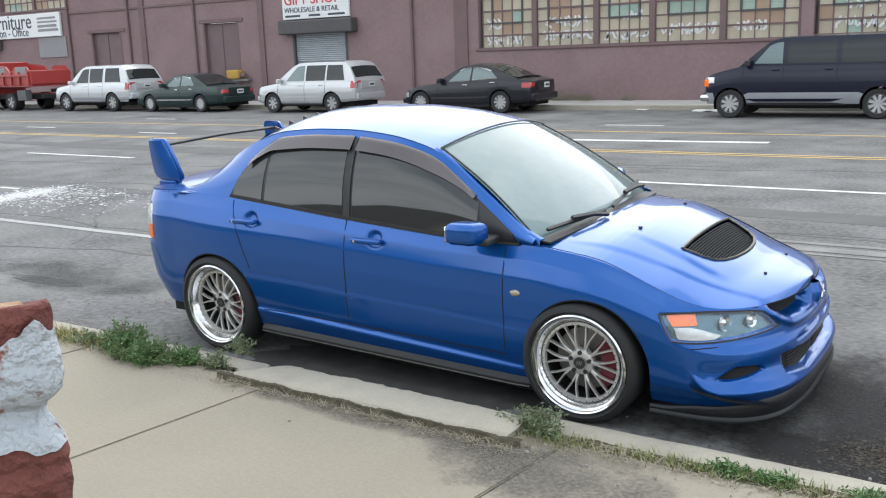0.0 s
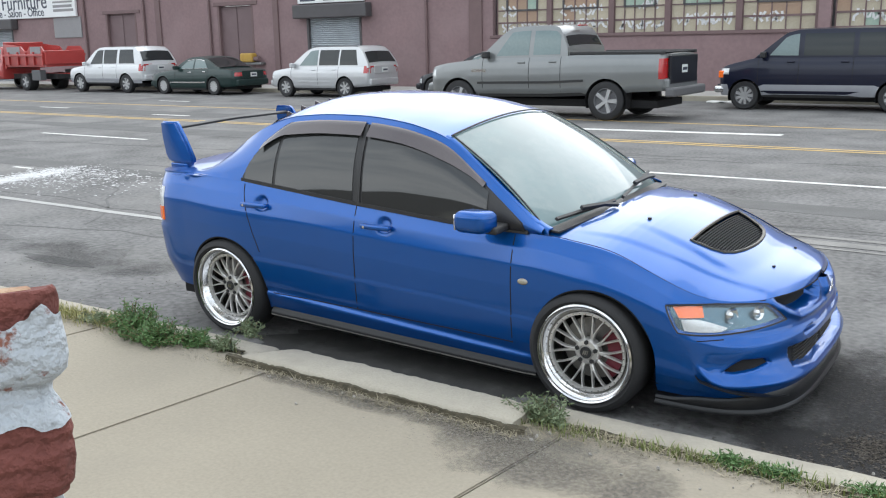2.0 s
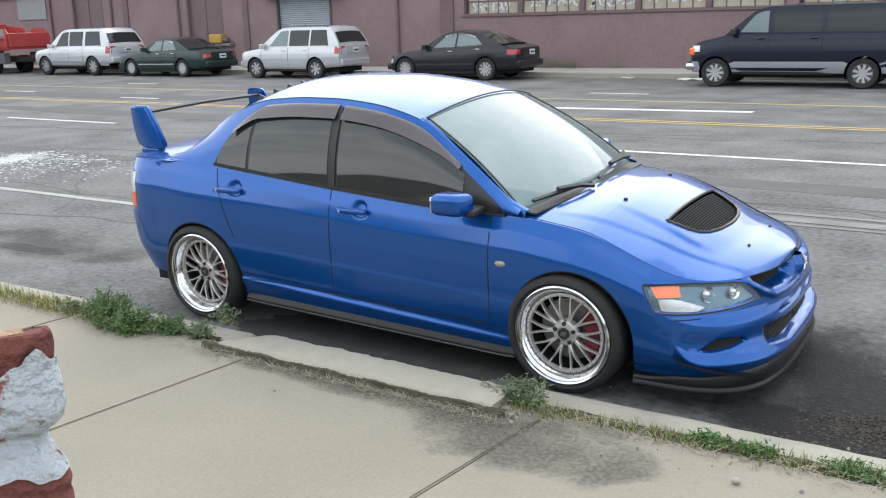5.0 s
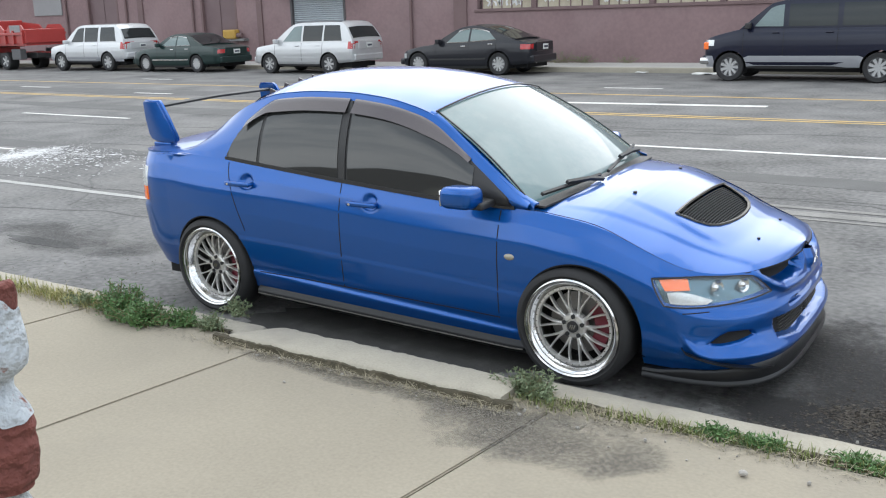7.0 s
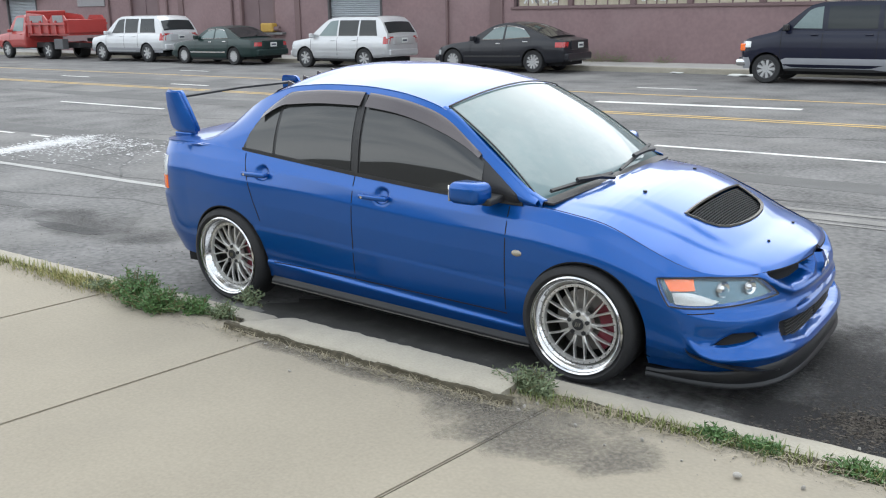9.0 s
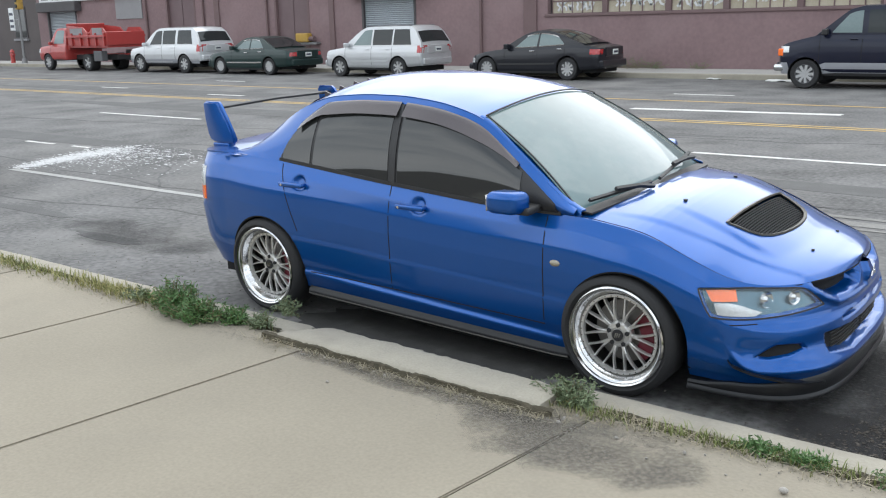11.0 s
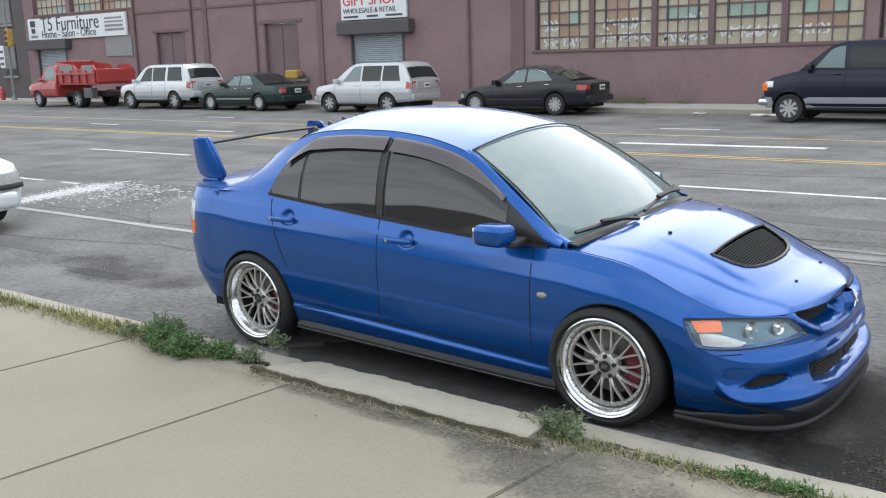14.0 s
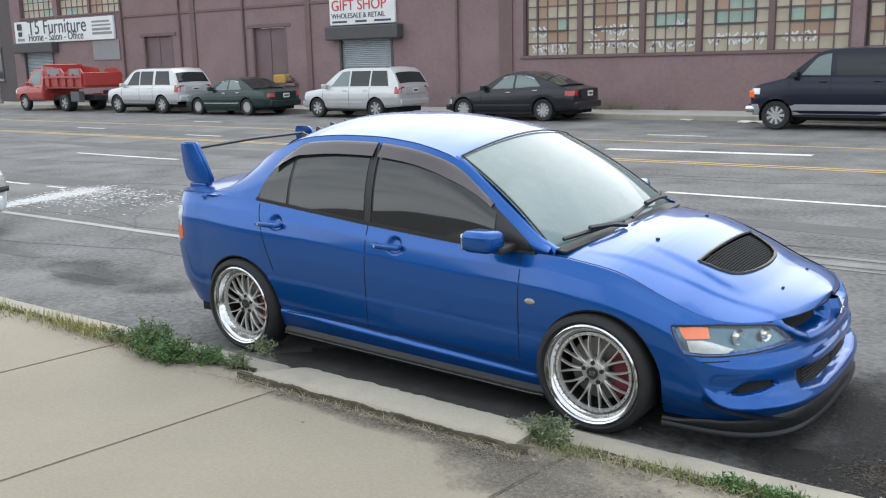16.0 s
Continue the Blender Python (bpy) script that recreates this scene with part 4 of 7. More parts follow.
def blue_sedan():
    car = empty("car", pose(0, 0, 0, 1.5) @ pose(0, 0.85, 0),
                "glossy bright blue sports sedan parked beside the kerb", "car")
    # shells are made on +Y and reflected; the pavement side is -y
    nt_ = 84
    ts = [i / nt_ for i in range(nt_ + 1)]
    xs = list(np.arange(TAIL, NOSE + 0.001, 0.0138))
    arc_th = [(q, p) for p, q in ARC]
    cols = []
    for th in [itp(a, arc_th) for a in np.linspace(S_MID, 0.05, 128)] + [(d / 0.655) ** 1.36 for d in (0.036, 0.024, 0.012)]:
        way = nose_way(th)
        cols.append([Vector(p) + way * relief(th, p[2]) for p in (nose_pt(th, t) for t in ts)])
    cups = ((-1.325, 0.856), (-2.28, 0.912))
    cup = lambda x, z: -0.022 * sum((1 - ss(0.55, 1.0, math.hypot((x - cx) / 0.056, (z - cz) / 0.050))) for cx, cz in cups)
    cols += [[(x, half_width(x, (z := sm(x, Z_BOT) + (sm(x, Z_TOP) - sm(x, Z_BOT)) * t)) + cup(x, z), z) for t in ts] for x in xs[::-1]]
    cols += [[tail_pt(th, t) for t in ts] for th in np.linspace(0.02, math.pi / 2, 40)]
    full = grid_mesh(cols)
    cut_arches(full, HUBS, 0.345)

    def region(test):
        b = full.copy()
        bmesh.ops.delete(b, geom=[f for f in b.faces if not test(f.calc_center_median())], context="FACES")
        return b
    slant = lambda z: -2.45 + max(0, 1.0 - z) * 0.37
    fd = lambda c: -1.545 < c.x < -0.47 and c.z > 0.30 - c.x * -0.0
    rd = lambda c: slant(c.z) < c.x <= -1.545 and c.z > 0.32
    bump_f = lambda c: c.x > 0.33 and c.z < 0.50 + max(0, c.x - 0.45) * 0.22
    sides = {"front_door": fd, "rear_door": rd, "front_bumper": bump_f}
    body_t = lambda c: not (fd(c) or rd(c) or bump_f(c))
    for s in (1, -1):
        def add(nm, b, m, par=car, lab="", smooth=60, flip=None):
            o = b if s > 0 else mirrored(b)
            if s < 0:
                b.free()
            return part(nm, o, m, par, lab, smooth)
        add("body_side", region(body_t), M["blue"], smooth=89)
        doors = {nm: add(nm, region(f), M["blue"], smooth=89) for nm, f in sides.items()}
        # arch lips and inner wells
        for hx, hz in HUBS:
            lip = []
            for k in range(33):
                a = radians(-12 + (204 if hx > -1 else 190) * k / 32)
                x, z = hx + 0.345 * math.cos(a), hz + 0.345 * math.sin(a)
                yo = half_width(max(min(x, NOSE), TAIL), max(z, 0.2))
                if x > NOSE:
                    yo -= 0.02 * (x - NOSE) / 0.05
                lip.append([(x, yo + 0.001, z), (hx + 0.337 * math.cos(a), yo - 0.002, hz + 0.337 * math.sin(a)), (hx + 0.337 * math.cos(a), yo - 0.32, hz + 0.337 * math.sin(a))])
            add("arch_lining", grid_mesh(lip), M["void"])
        # shut lines
        for path in ([(-0.47, z) for z in np.linspace(0.295, 0.885, 14)], [(-1.545, z) for z in np.linspace(0.325, 0.95, 14)],
                     [(slant(z), z) for z in np.linspace(0.60, 1.02, 12)], [(x, 0.30 + (-0.47 - x) * 0.02) for x in np.linspace(-2.22, -0.47, 30)]):
            add("shut_line", strip([side_pt(x, z) for x, z in path], 0.006, 0.0012), M["void"], smooth=None)
        ln2 = [at_nose(Y, z) for Y, z in ((0.855, 0.475), (0.845, 0.476), (0.83, 0.478), (0.81, 0.48), (0.79, 0.482))]
        add("shut_line", strip(ln2, 0.005, 0.0015, None, (0.4, 0.9, 0)), M["void"], smooth=None)
        # door handles
        for nm, hx, hz in (("front_door", -1.37, 0.845), ("rear_door", -2.325, 0.90)):
            c = side_pt(hx, hz)
            hd = box(hx - 0.105, hx + 0.105, c.y + 0.018, c.y + 0.040, hz - 0.014, hz + 0.016, 0.011, 3)
            for q in (-0.09, 0.09):
                box(hx + q - 0.014, hx + q + 0.014, c.y - 0.02, c.y + 0.03, hz - 0.010, hz + 0.012, 0.004, 1, hd)
            add("handle", hd, M["blue"], doors[nm])
            add("keyhole", cyl(0.008, 0.004, Matrix.Translation((hx - 0.075, c.y + 0.0405, hz)) @ Matrix.Rotation(radians(90), 4, "X"), 12), M["chrome"], doors[nm])
        # side repeater
        c = side_pt(-0.393, 0.652)
        mk = bmesh.new()
        bmesh.ops.create_uvsphere(mk, u_segments=16, v_segments=8, radius=1, matrix=Matrix.LocRotScale(c, None, (0.032, 0.014, 0.018)))
        add("side_repeater", mk, M["repeater"], lab="clear side repeater lamp")
        # black sill extension
        sk = bmesh.new()
        rows = []
        for x in np.linspace(-2.26, -0.33, 24):
            zb = sm(x, Z_BOT)
            w = half_width(x, zb)
            rows.append([(x, w + 0.004, zb + 0.012), (x, w + 0.028, zb - 0.012), (x, w + 0.03, zb - 0.026), (x, w - 0.03, zb - 0.07), (x, w - 0.12, zb - 0.02)])
        add("skirt_edge", strip([(r[2][0], r[2][1] + 0.001, r[2][2]) for r in rows], 0.006, 0.003, None, (0, 1, 0.35)), M["grey_metal_dark"], lab="lighter grey strip along the side skirt edge", smooth=None)
        add("side_skirt", solid_patch(rows, 0.012, (0, 0, 0.6)), M["carbon"], lab="dark plastic side skirt")
        # cabin side: pillars and frames
        P = []
        for x in np.linspace(-0.30, -3.06, 70):
            zb, (Yr, zr) = sm(x, Z_TOP) - 0.006, roof_rail(x)
            P.append([(x, cabin_side(x, zb + (zr - zb) * k / 10), zb + (zr - zb) * k / 10) for k in range(11)])
        add("cabin_side", grid_mesh(P), M["blue"])

        belt = lambda x: sm(x, Z_TOP) + 0.012
        top = lambda x: min(roof_rail(x)[1] - 0.045, 1.43, itp(x, [(-2.49, 1.055), (-2.44, 1.165), (-2.355, 1.27), (-2.27, 1.335), (-2.19, 1.386), (-2.05, 1.42), (-1.95, 1.44)]))

        def window(nm, x0, x1, xt0, xt1, m, out, drop=0.0, par=car, lab=""):
            n = 30
            rows = []
            for i in range(n + 1):
                u = i / n
                xb, xt = x0 + (x1 - x0) * u, xt0 + (xt1 - xt0) * u
                zt = top(xt) - drop
                rows.append([Vector(((xb + (xt - xb) * k / 8), 0, belt(xb) + (zt - belt(xb)) * k / 8)) for k in range(9)])
            g = [[Vector((p.x, cabin_side(p.x, p.z) + out, p.z)) for p in r] for r in rows]
            return add(nm, solid_patch(g, -0.012, (0, 1, 0.2)), m, par, lab)
        window("window_surround", -0.40, -2.485, -0.42, -2.485, M["black"], 0.003)
        window("front_window", -0.64, -1.505, -0.65, -1.525, M["sideglass"], 0.006, 0.012, doors["front_door"], "dark tinted front side window")
        window("rear_window", -1.58, -2.20, -1.60, -2.19, M["sideglass"], 0.006, 0.012, doors["rear_door"], "dark tinted rear side window")
        window("quarter_window", -2.225, -2.465, -2.215, -2.462, M["sideglass"], 0.006, 0.012, doors["rear_door"], "tinted quarter light")
        window("window_sail", -0.405, -0.622, -0.43, -0.632, M["black"], 0.008, 0.0, doors["front_door"])
        # weather strip under the glass
        ws = strip([(x, cabin_side(x, belt(x) - 0.006) + 0.004, belt(x) - 0.004) for x in np.linspace(-0.39, -2.49, 40)], 0.022, 0.006)
        add("weather_strip", ws, M["black"], smooth=None)
        dl = strip([(-1.535 - 0.02 * k, cabin_side(-1.535 - 0.02 * k, 0.96 + 0.45 * k) + 0.006, 0.96 + 0.45 * k) for k in np.linspace(0, 1, 10)], 0.03, 0.004)
        add("pillar_trim", dl, M["black"], smooth=None)
        # smoked rain visors above both side windows
        for x0, x1 in ((-0.68, -1.525), (-1.565, -2.36)):
            rows = []
            for x in np.linspace(x0, x1, 22):
                zt = top(x) + 0.012
                hgt = 0.058 * (ss(0, 0.35, abs(x - x0)) if x0 > -1 else 1.0 - 0.55 * ss(0.55, 0.8, abs(x - x0))) + 0.016
                rows.append([(x, cabin_side(x, zt - hgt * k) + 0.008 + 0.022 * k, zt - hgt * k) for k in (0, 0.35, 0.7, 1)])
            add("rain_visor", solid_patch(rows, 0.004, (0, 1, 0)), M["visor"], lab="smoked plastic rain visor")
        ap = []
        for x in np.linspace(-0.275, -1.0, 24):
            Yr, zr = roof_rail(x)
            k = (-0.275 - x) / 0.725
            ap.append([(x + 0.010, Yr - 0.030, zr + 0.004 + 0.004 * k), (x + 0.004, Yr - 0.012, zr + 0.005 + 0.003 * k), (x, Yr + 0.004, zr - 0.002), (x, Yr + 0.007, zr - 0.03)])
        add("front_pillar", solid_patch(ap, -0.008, (0, 0, 1)), M["blue"])
        # mirror
        mr = box(-0.69, -0.51, 0.89, 1.035, 0.91, 1.03, 0.04, 4)
        for v in mr.verts:
            v.co.x += (v.co.y - 0.9) * -0.25
            v.co.z += (v.co.y - 0.9) * 0.05
        mo = add("wing_mirror", mr, M["blue"], lab="blue door mirror")
        arm = box(-0.62, -0.50, 0.78, 0.95, 0.905, 0.945, 0.012, 2)
        add("mirror_arm", arm, M["black"], mo)
        add("mirror_glass", box(-0.725, -0.715, 0.92, 1.01, 0.925, 1.01, 0.002, 1), M["chrome"], mo)
        # headlamp
        lampway = Vector((0.55, 0.75, 0.1)).normalized()
        hl = add("headlamp", solid_patch(nose_band(LAMP_TOP, LAMP_BOT, -0.024, 20, 8), -0.02, lampway), M["lamp_dark"], lab="clear headlamp with amber corner")
        amb_t = [(0.415, 0.846, 0.626), (0.47, 0.815, 0.630), (0.535, 0.775, 0.628)]
        amb_b = [(0.452, 0.862, 0.577), (0.51, 0.84, 0.578), (0.555, 0.80, 0.580)]
        add("amber_reflector", solid_patch(nose_band(amb_t, amb_b, -0.008, 8, 4), -0.012, lampway), M["orange"], hl, "amber corner reflector")
        low_t = [(0.462, 0.868, 0.569), (0.53, 0.835, 0.571), (0.575, 0.80, 0.560), (0.66, 0.755, 0.530)]
        low_b = [(0.482, 0.870, 0.516), (0.53, 0.852, 0.512), (0.59, 0.82, 0.511), (0.64, 0.79, 0.513)]
        add("corner_reflector", solid_patch(nose_band(low_t, low_b, -0.012, 10, 4), -0.010, lampway), M["lamp_clear"], hl)
        for (xq, Yq, zq), r in (((0.648, 0.70, 0.582), 0.040), ((0.752, 0.605, 0.580), 0.036)):
            q = on_nose(arc_of(xq, Yq, zq), zq, -0.018)
            dm = Vector((0.85, 0.45, 0.12)).to_track_quat("Z", "Y").to_matrix().to_4x4()
            bowl = grid_mesh([[Matrix.Translation(q) @ dm @ Vector((rr * math.cos(a), rr * math.sin(a), h)) for rr, h in ((r, 0.012), (r * 0.8, 0.002), (r * 0.55, -0.004), (r * 0.5, 0.004), (r * 0.3, 0.014), (0.0008, 0.017))] for a in [2 * math.pi * k / 24 for k in range(24)]], closed_u=True)
            add("lamp_bowl", bowl, M["chrome"], hl)
        add("headlamp_cover", solid_patch(nose_band(LAMP_TOP, LAMP_BOT, 0.003, 20, 8), -0.003, lampway), M["cover"], hl)
        ring = LAMP_TOP + LAMP_BOT[::-1]
        rim_ = [on_nose(p[0] + (q[0] - p[0]) * k / 4, p[1] + (q[1] - p[1]) * k / 4, 0.001) for p, q in zip(outline(ring), outline(ring[1:] + ring[:1])) for k in range(4)]
        add("headlamp_gasket", strip(rim_ + rim_[:1], 0.007, 0.003, None, (0.5, 0.75, 0.15)), M["black"], hl, smooth=None)

        # openings of the bumper
        def dark(nm, t_, b_, o, m="void", n=14, par=None):
            return add(nm, solid_patch(nose_band(t_, b_, o, n, 5), -0.012, (0.9, 0.3, 0)), M[m], par or doors["front_bumper"])
        dark("upper_grille", [(0.78, 0.51, 0.625), (0.86, 0.33, 0.63), (0.905, 0.075, 0.63)], [(0.885, 0.355, 0.548), (0.905, 0.24, 0.545), (0.915, 0.085, 0.550)], -0.076)
        dark("slot_grille", [(0.93, 0.375, 0.449), (0.96, 0.0, 0.461)], [(0.935, 0.378, 0.429), (0.96, 0.0, 0.437)], -0.028)
        lg = dark("lower_grille", [(0.895, 0.512, 0.393), (0.96, 0.30, 0.390), (0.96, 0.0, 0.385)], [(0.915, 0.50, 0.307), (0.95, 0.30, 0.275), (0.96, 0.0, 0.265)], -0.053)
        for k in range(7):
            zq = 0.285 + 0.016 * k
            fin = strip([on_nose(arc_of(0.94, Yq, zq), zq, -0.050) for Yq in np.linspace(0.44, 0.02, 9)], 0.005, 0.006, None, (1, 0.1, 0))
            add("cooler_fin", fin, M["grey_metal_dark"], lg, smooth=None)
        dark("side_intake", [(0.66, 0.815, 0.326), (0.705, 0.775, 0.358), (0.745, 0.75, 0.376), (0.825, 0.668, 0.370)], [(0.68, 0.805, 0.320), (0.73, 0.78, 0.319), (0.80, 0.72, 0.330), (0.845, 0.655, 0.348)], -0.038)
        # splitter and canard
        sp = []
        for th in np.linspace(math.pi / 2, 0.004, 46):
            x, Y, z = nose_pt(th, 0.02)
            n = Vector((math.sin(th), math.cos(th), 0))
            q = Vector((x, Y, 0))
            zs_ = 0.150 + 0.025 * ss(0.0, 0.2, th) + 0.040 * ss(0.15, 0.9, th)
            sp.append([q - n * 0.03 + Vector((0, 0, zs_ + 0.006)), q + n * 0.014 + Vector((0, 0, zs_)), q + n * 0.022 + Vector((0, 0, zs_ - 0.012)), q + n * 0.020 + Vector((0, 0, 0.130)), q + n * 0.030 + Vector((0, 0, 0.118)), q + n * 0.030 + Vector((0, 0, 0.106)), q - n * 0.06 + Vector((0, 0, 0.09))])
        add("front_splitter", grid_mesh(sp), M["carbon"], lab="dark front splitter lip", smooth=40)
        cn = []
        for k in np.linspace(0, 1, 12):
            q = at_nose(0.862 - 0.30 * k * k - 0.04 * k, 0.30 - 0.135 * k ** 0.8)
            n = Vector((0.5, 0.85, 0))
            cn.append([q - n * 0.01, q + n * (0.03 + 0.02 * math.sin(math.pi * k))])
        add("canard", solid_patch(cn, 0.008, (0, 0, 1)), M["carbon"], lab="dark bumper canard")
        # tail lamp
        tl = [[Vector(tail_pt(th, t)) + Vector((-0.004, 0.004, 0)) for t in np.linspace(0.60, 0.86, 5)] for th in np.linspace(0.35, 1.15, 12)]
        add("tail_lamp", solid_patch(tl, -0.02, (-0.6, 0.6, 0)), M["taillight"])
        for nm, t0, t1, mt_ in (("tail_lamp_corner", 0.70, 0.87, "lamp_clear"), ("tail_lamp_amber", 0.58, 0.70, "orange")):
            tc = [[Vector(tail_pt(th, t)) + Vector((-0.008, 0.008, 0)) for t in np.linspace(t0, t1, 4)] for th in np.linspace(0.28, 0.52, 5)]
            add(nm, solid_patch(tc, -0.02, (-0.6, 0.6, 0)), M[mt_])
        # wing end plate
        ep = []
        for x, z, w in ((-3.16, 1.075, 0.0), (-3.15, 1.11, 0), (-3.225, 1.25, 0), (-3.285, 1.345, 0), (-3.305, 1.365, 0)):
            ep.append((x, z))
        back = [(-3.40, 1.085), (-3.43, 1.13), (-3.455, 1.24), (-3.465, 1.35), (-3.44, 1.368)]
        rows = [[(a[0] + (b_[0] - a[0]) * k / 4, 0.60 + 0.02 * math.sin(math.pi * k / 4) + 0.03 * (1.39 - a[1]), a[1] + (b_[1] - a[1]) * k / 4) for k in range(5)] for a, b_ in zip(ep, back)]
        wing_end = solid_patch(rows, -0.042, (0, 1, 0))
        bmesh.ops.bevel(wing_end, geom=[e for e in wing_end.edges if e.calc_face_angle(0) > 0.8], offset=0.012, segments=2, affect="EDGES")
        add("wing_end_plate", wing_end, M["blue"])
        add("wing_foot", box(-3.37, -3.20, 0.555, 0.625, 1.045, 1.080, 0.01), M["blue"])
    # hood
    def hood_pt(u, k):
        th = math.pi / 2 * ss(0, 1, max(0, (u - 0.62) / 0.38)) if u > 0.62 else 0
        if u <= 0.62:
            x = -0.29 + (NOSE + 0.29) * u / 0.62
            Ye, ze = half_width(x, sm(x, Z_TOP)), sm(x, Z_TOP)
        else:
            th = math.pi / 2 * (u - 0.62) / 0.38
            x, Ye, ze = nose_pt(max(th, 0.001), 1.0)
        Y = Ye * (1 - k)
        x += 0.10 * (1 - k ** 0.0 * (Y / 0.8) ** 2) * (1 - u) ** 2 if u < 1 else 0
        c = sm(x, [(-0.3, 0.055), (0.08, 0.085), (0.35, 0.115), (0.6, 0.105), (0.8, 0.06), (0.92, 0.022)])
        q = min(1, Y / max(Ye, 1e-4))
        z = ze + c * (1 - q ** 2.6) + 0.012 * (1 - ss(0.43, 0.50, Y)) * ss(0.0, 0.36, x) * (1 - ss(0.56, 0.70, x + 0.35 * Y * Y)) - 0.008 * ss(0.06, 0.30, x) * (1 - ss(0.62, 0.8, x))
        yc = itp(x, [(-0.3, 0.70), (0.1, 0.66), (0.5, 0.57), (0.75, 0.50)])
        z += 0.006 * (1 - ss(yc - 0.025, yc + 0.025, Y)) * ss(-0.25, 0.1, x) * (1 - ss(0.70, 0.88, x))
        return Vector((x, Y, z))

    ks = np.linspace(0, 1, 72)
    H = [[hood_pt(u, k) for k in ks] for u in np.linspace(0, 1, 150)]
    HZ = {}

    def hood_z(x, Y):
        """Height of the bonnet, from the rows of its sheet."""
        Y, best = abs(Y), None
        j = round(Y / 0.02)
        if j not in HZ:
            col = []
            for r in H:
                ys = [p.y for p in r]
                if ys[0] >= j * 0.02:
                    k = next(i for i in range(len(ys) - 1) if ys[i] >= j * 0.02 >= ys[i + 1])
                    f = (ys[k] - j * 0.02) / max(ys[k] - ys[k + 1], 1e-6)
                    q = r[k].lerp(r[k + 1], f)
                    col.append((q.x, q.z))
            HZ[j] = sorted(col)
        return itp(x, HZ[j])
    Hf = [[Vector((p.x, -p.y, p.z)) for p in r] + [p for p in r[-2::-1]] for r in H]
    hood = grid_mesh(Hf)
    vent = [(0.345, 0.405), (0.345, -0.405), (0.44, -0.372), (0.495, -0.335), (0.532, -0.275), (0.558, -0.18), (0.57, -0.08), (0.573, 0.0), (0.57, 0.08), (0.558, 0.18), (0.532, 0.275), (0.495, 0.335), (0.44, 0.372)]

    def in_vent(p):
        hit = False
        for (x1, y1), (x2, y2) in zip(vent, vent[1:] + vent[:1]):
            if (y1 > p.y) != (y2 > p.y) and p.x < (x2 - x1) * (p.y - y1) / (y2 - y1) + x1:
                hit = not hit
        return hit
    bmesh.ops.delete(hood, geom=[f for f in hood.faces if in_vent(f.calc_center_median())], context="FACES")
    hd = part("hood", hood, M["blue"], car, smooth=60)
    loop = [Vector(a).lerp(Vector(b), k / 8) for a, b in zip(vent, vent[1:] + vent[:1]) for k in range(8)]
    rimpts = [(p.x, p.y, hood_z(p.x, p.y) + 0.002) for p in loop]
    fr = strip(rimpts + rimpts[:1], 0.016, 0.006, None, (-0.2, 0, 1))
    part("vent_frame", fr, M["grey_metal_dark"], hd, "thin grey vent frame")
    vb = bmesh.new()
    for i in range(17):
        x = 0.352 + 0.215 * i / 17
        hw = itp(x, [(0.345, 0.405), (0.44, 0.372), (0.495, 0.335), (0.532, 0.275), (0.558, 0.18), (0.57, 0.08)]) - 0.004
        rows = [[(x + dx, Y, hood_z(x, Y) - 0.016 + dz) for dx, dz in ((0, 0), (0.003, 0.004), (0.006, 0.0), (0.003, -0.006))] for Y in np.linspace(-hw, hw, 9)]
        grid_mesh(rows, closed_v=True, bm=vb)
    for i in range(26):
        Y = -0.36 + 0.72 * i / 25
        x1 = itp(abs(Y), [(0, 0.573), (0.08, 0.57), (0.18, 0.558), (0.275, 0.532), (0.335, 0.495), (0.372, 0.44), (0.405, 0.355)])
        rows = [[(x, Y + dy, hood_z(x, Y) - 0.018 + dz) for dy, dz in ((-0.002, 0), (0, 0.004), (0.002, 0), (0, -0.004))] for x in np.linspace(0.352, x1, 5)]
        grid_mesh(rows, closed_v=True, bm=vb)
    part("vent_mesh", vb, M["black"], hd, "black wire mesh in the bonnet vent")
    part("vent_floor", solid_patch([[(x, Y, hood_z(x, Y) - 0.05) for Y in np.linspace(-0.41, 0.41, 9)] for x in np.linspace(0.33, 0.59, 6)], -0.01, (0, 0, 1)), M["void"], hd)
    for s in (1, -1):
        ln = [hood_pt(u, 0.012) + Vector((0, 0, 0.0012)) for u in np.linspace(0.0, 0.715, 50)]
        ln = [(p.x, p.y * s, p.z) for p in ln]
        part("hood_line", strip(ln, 0.0025, 0.0006, None, (0, 0.3 * s, 1)), M["void"], car)
        part("washer_nozzle", cyl(0.011, 0.012, Matrix.Translation((0.10, 0.36 * s, hood_z(0.10, 0.36) + 0.003)), 12), M["black"], hd)
        part("hood_pin", cyl(0.008, 0.010, Matrix.Translation((0.72, 0.22 * s, hood_z(0.72, 0.22) + 0.002)), 12), M["black"], hd)
    ed = [hood_pt(1 - 0.36 * abs(k), 0) for k in np.linspace(-1, 1, 41)]
    ed = [Vector((p.x + 0.002, p.y * (1 if k >= 0 else -1), p.z - 0.004)) for p, k in zip(ed, np.linspace(-1, 1, 41))]
    part("hood_edge_gap", strip(ed, 0.005, 0.001, None, (0.9, 0, 0.4)), M["void"], car)
    em = bmesh.new()
    q = at_nose(0.02, 0.585)
    for a in (90, 210, 330):
        c, sn = math.cos(radians(a)), math.sin(radians(a))
        vs = [em.verts.new((q.x + 0.034, dy, q.z + dz)) for dy, dz in ((0, 0), (0.022 * math.cos(radians(a + 30)), 0.022 * math.sin(radians(a + 30))), (0.040 * c, 0.040 * sn), (0.022 * math.cos(radians(a - 30)), 0.022 * math.sin(radians(a - 30))))]
        em.faces.new(vs)
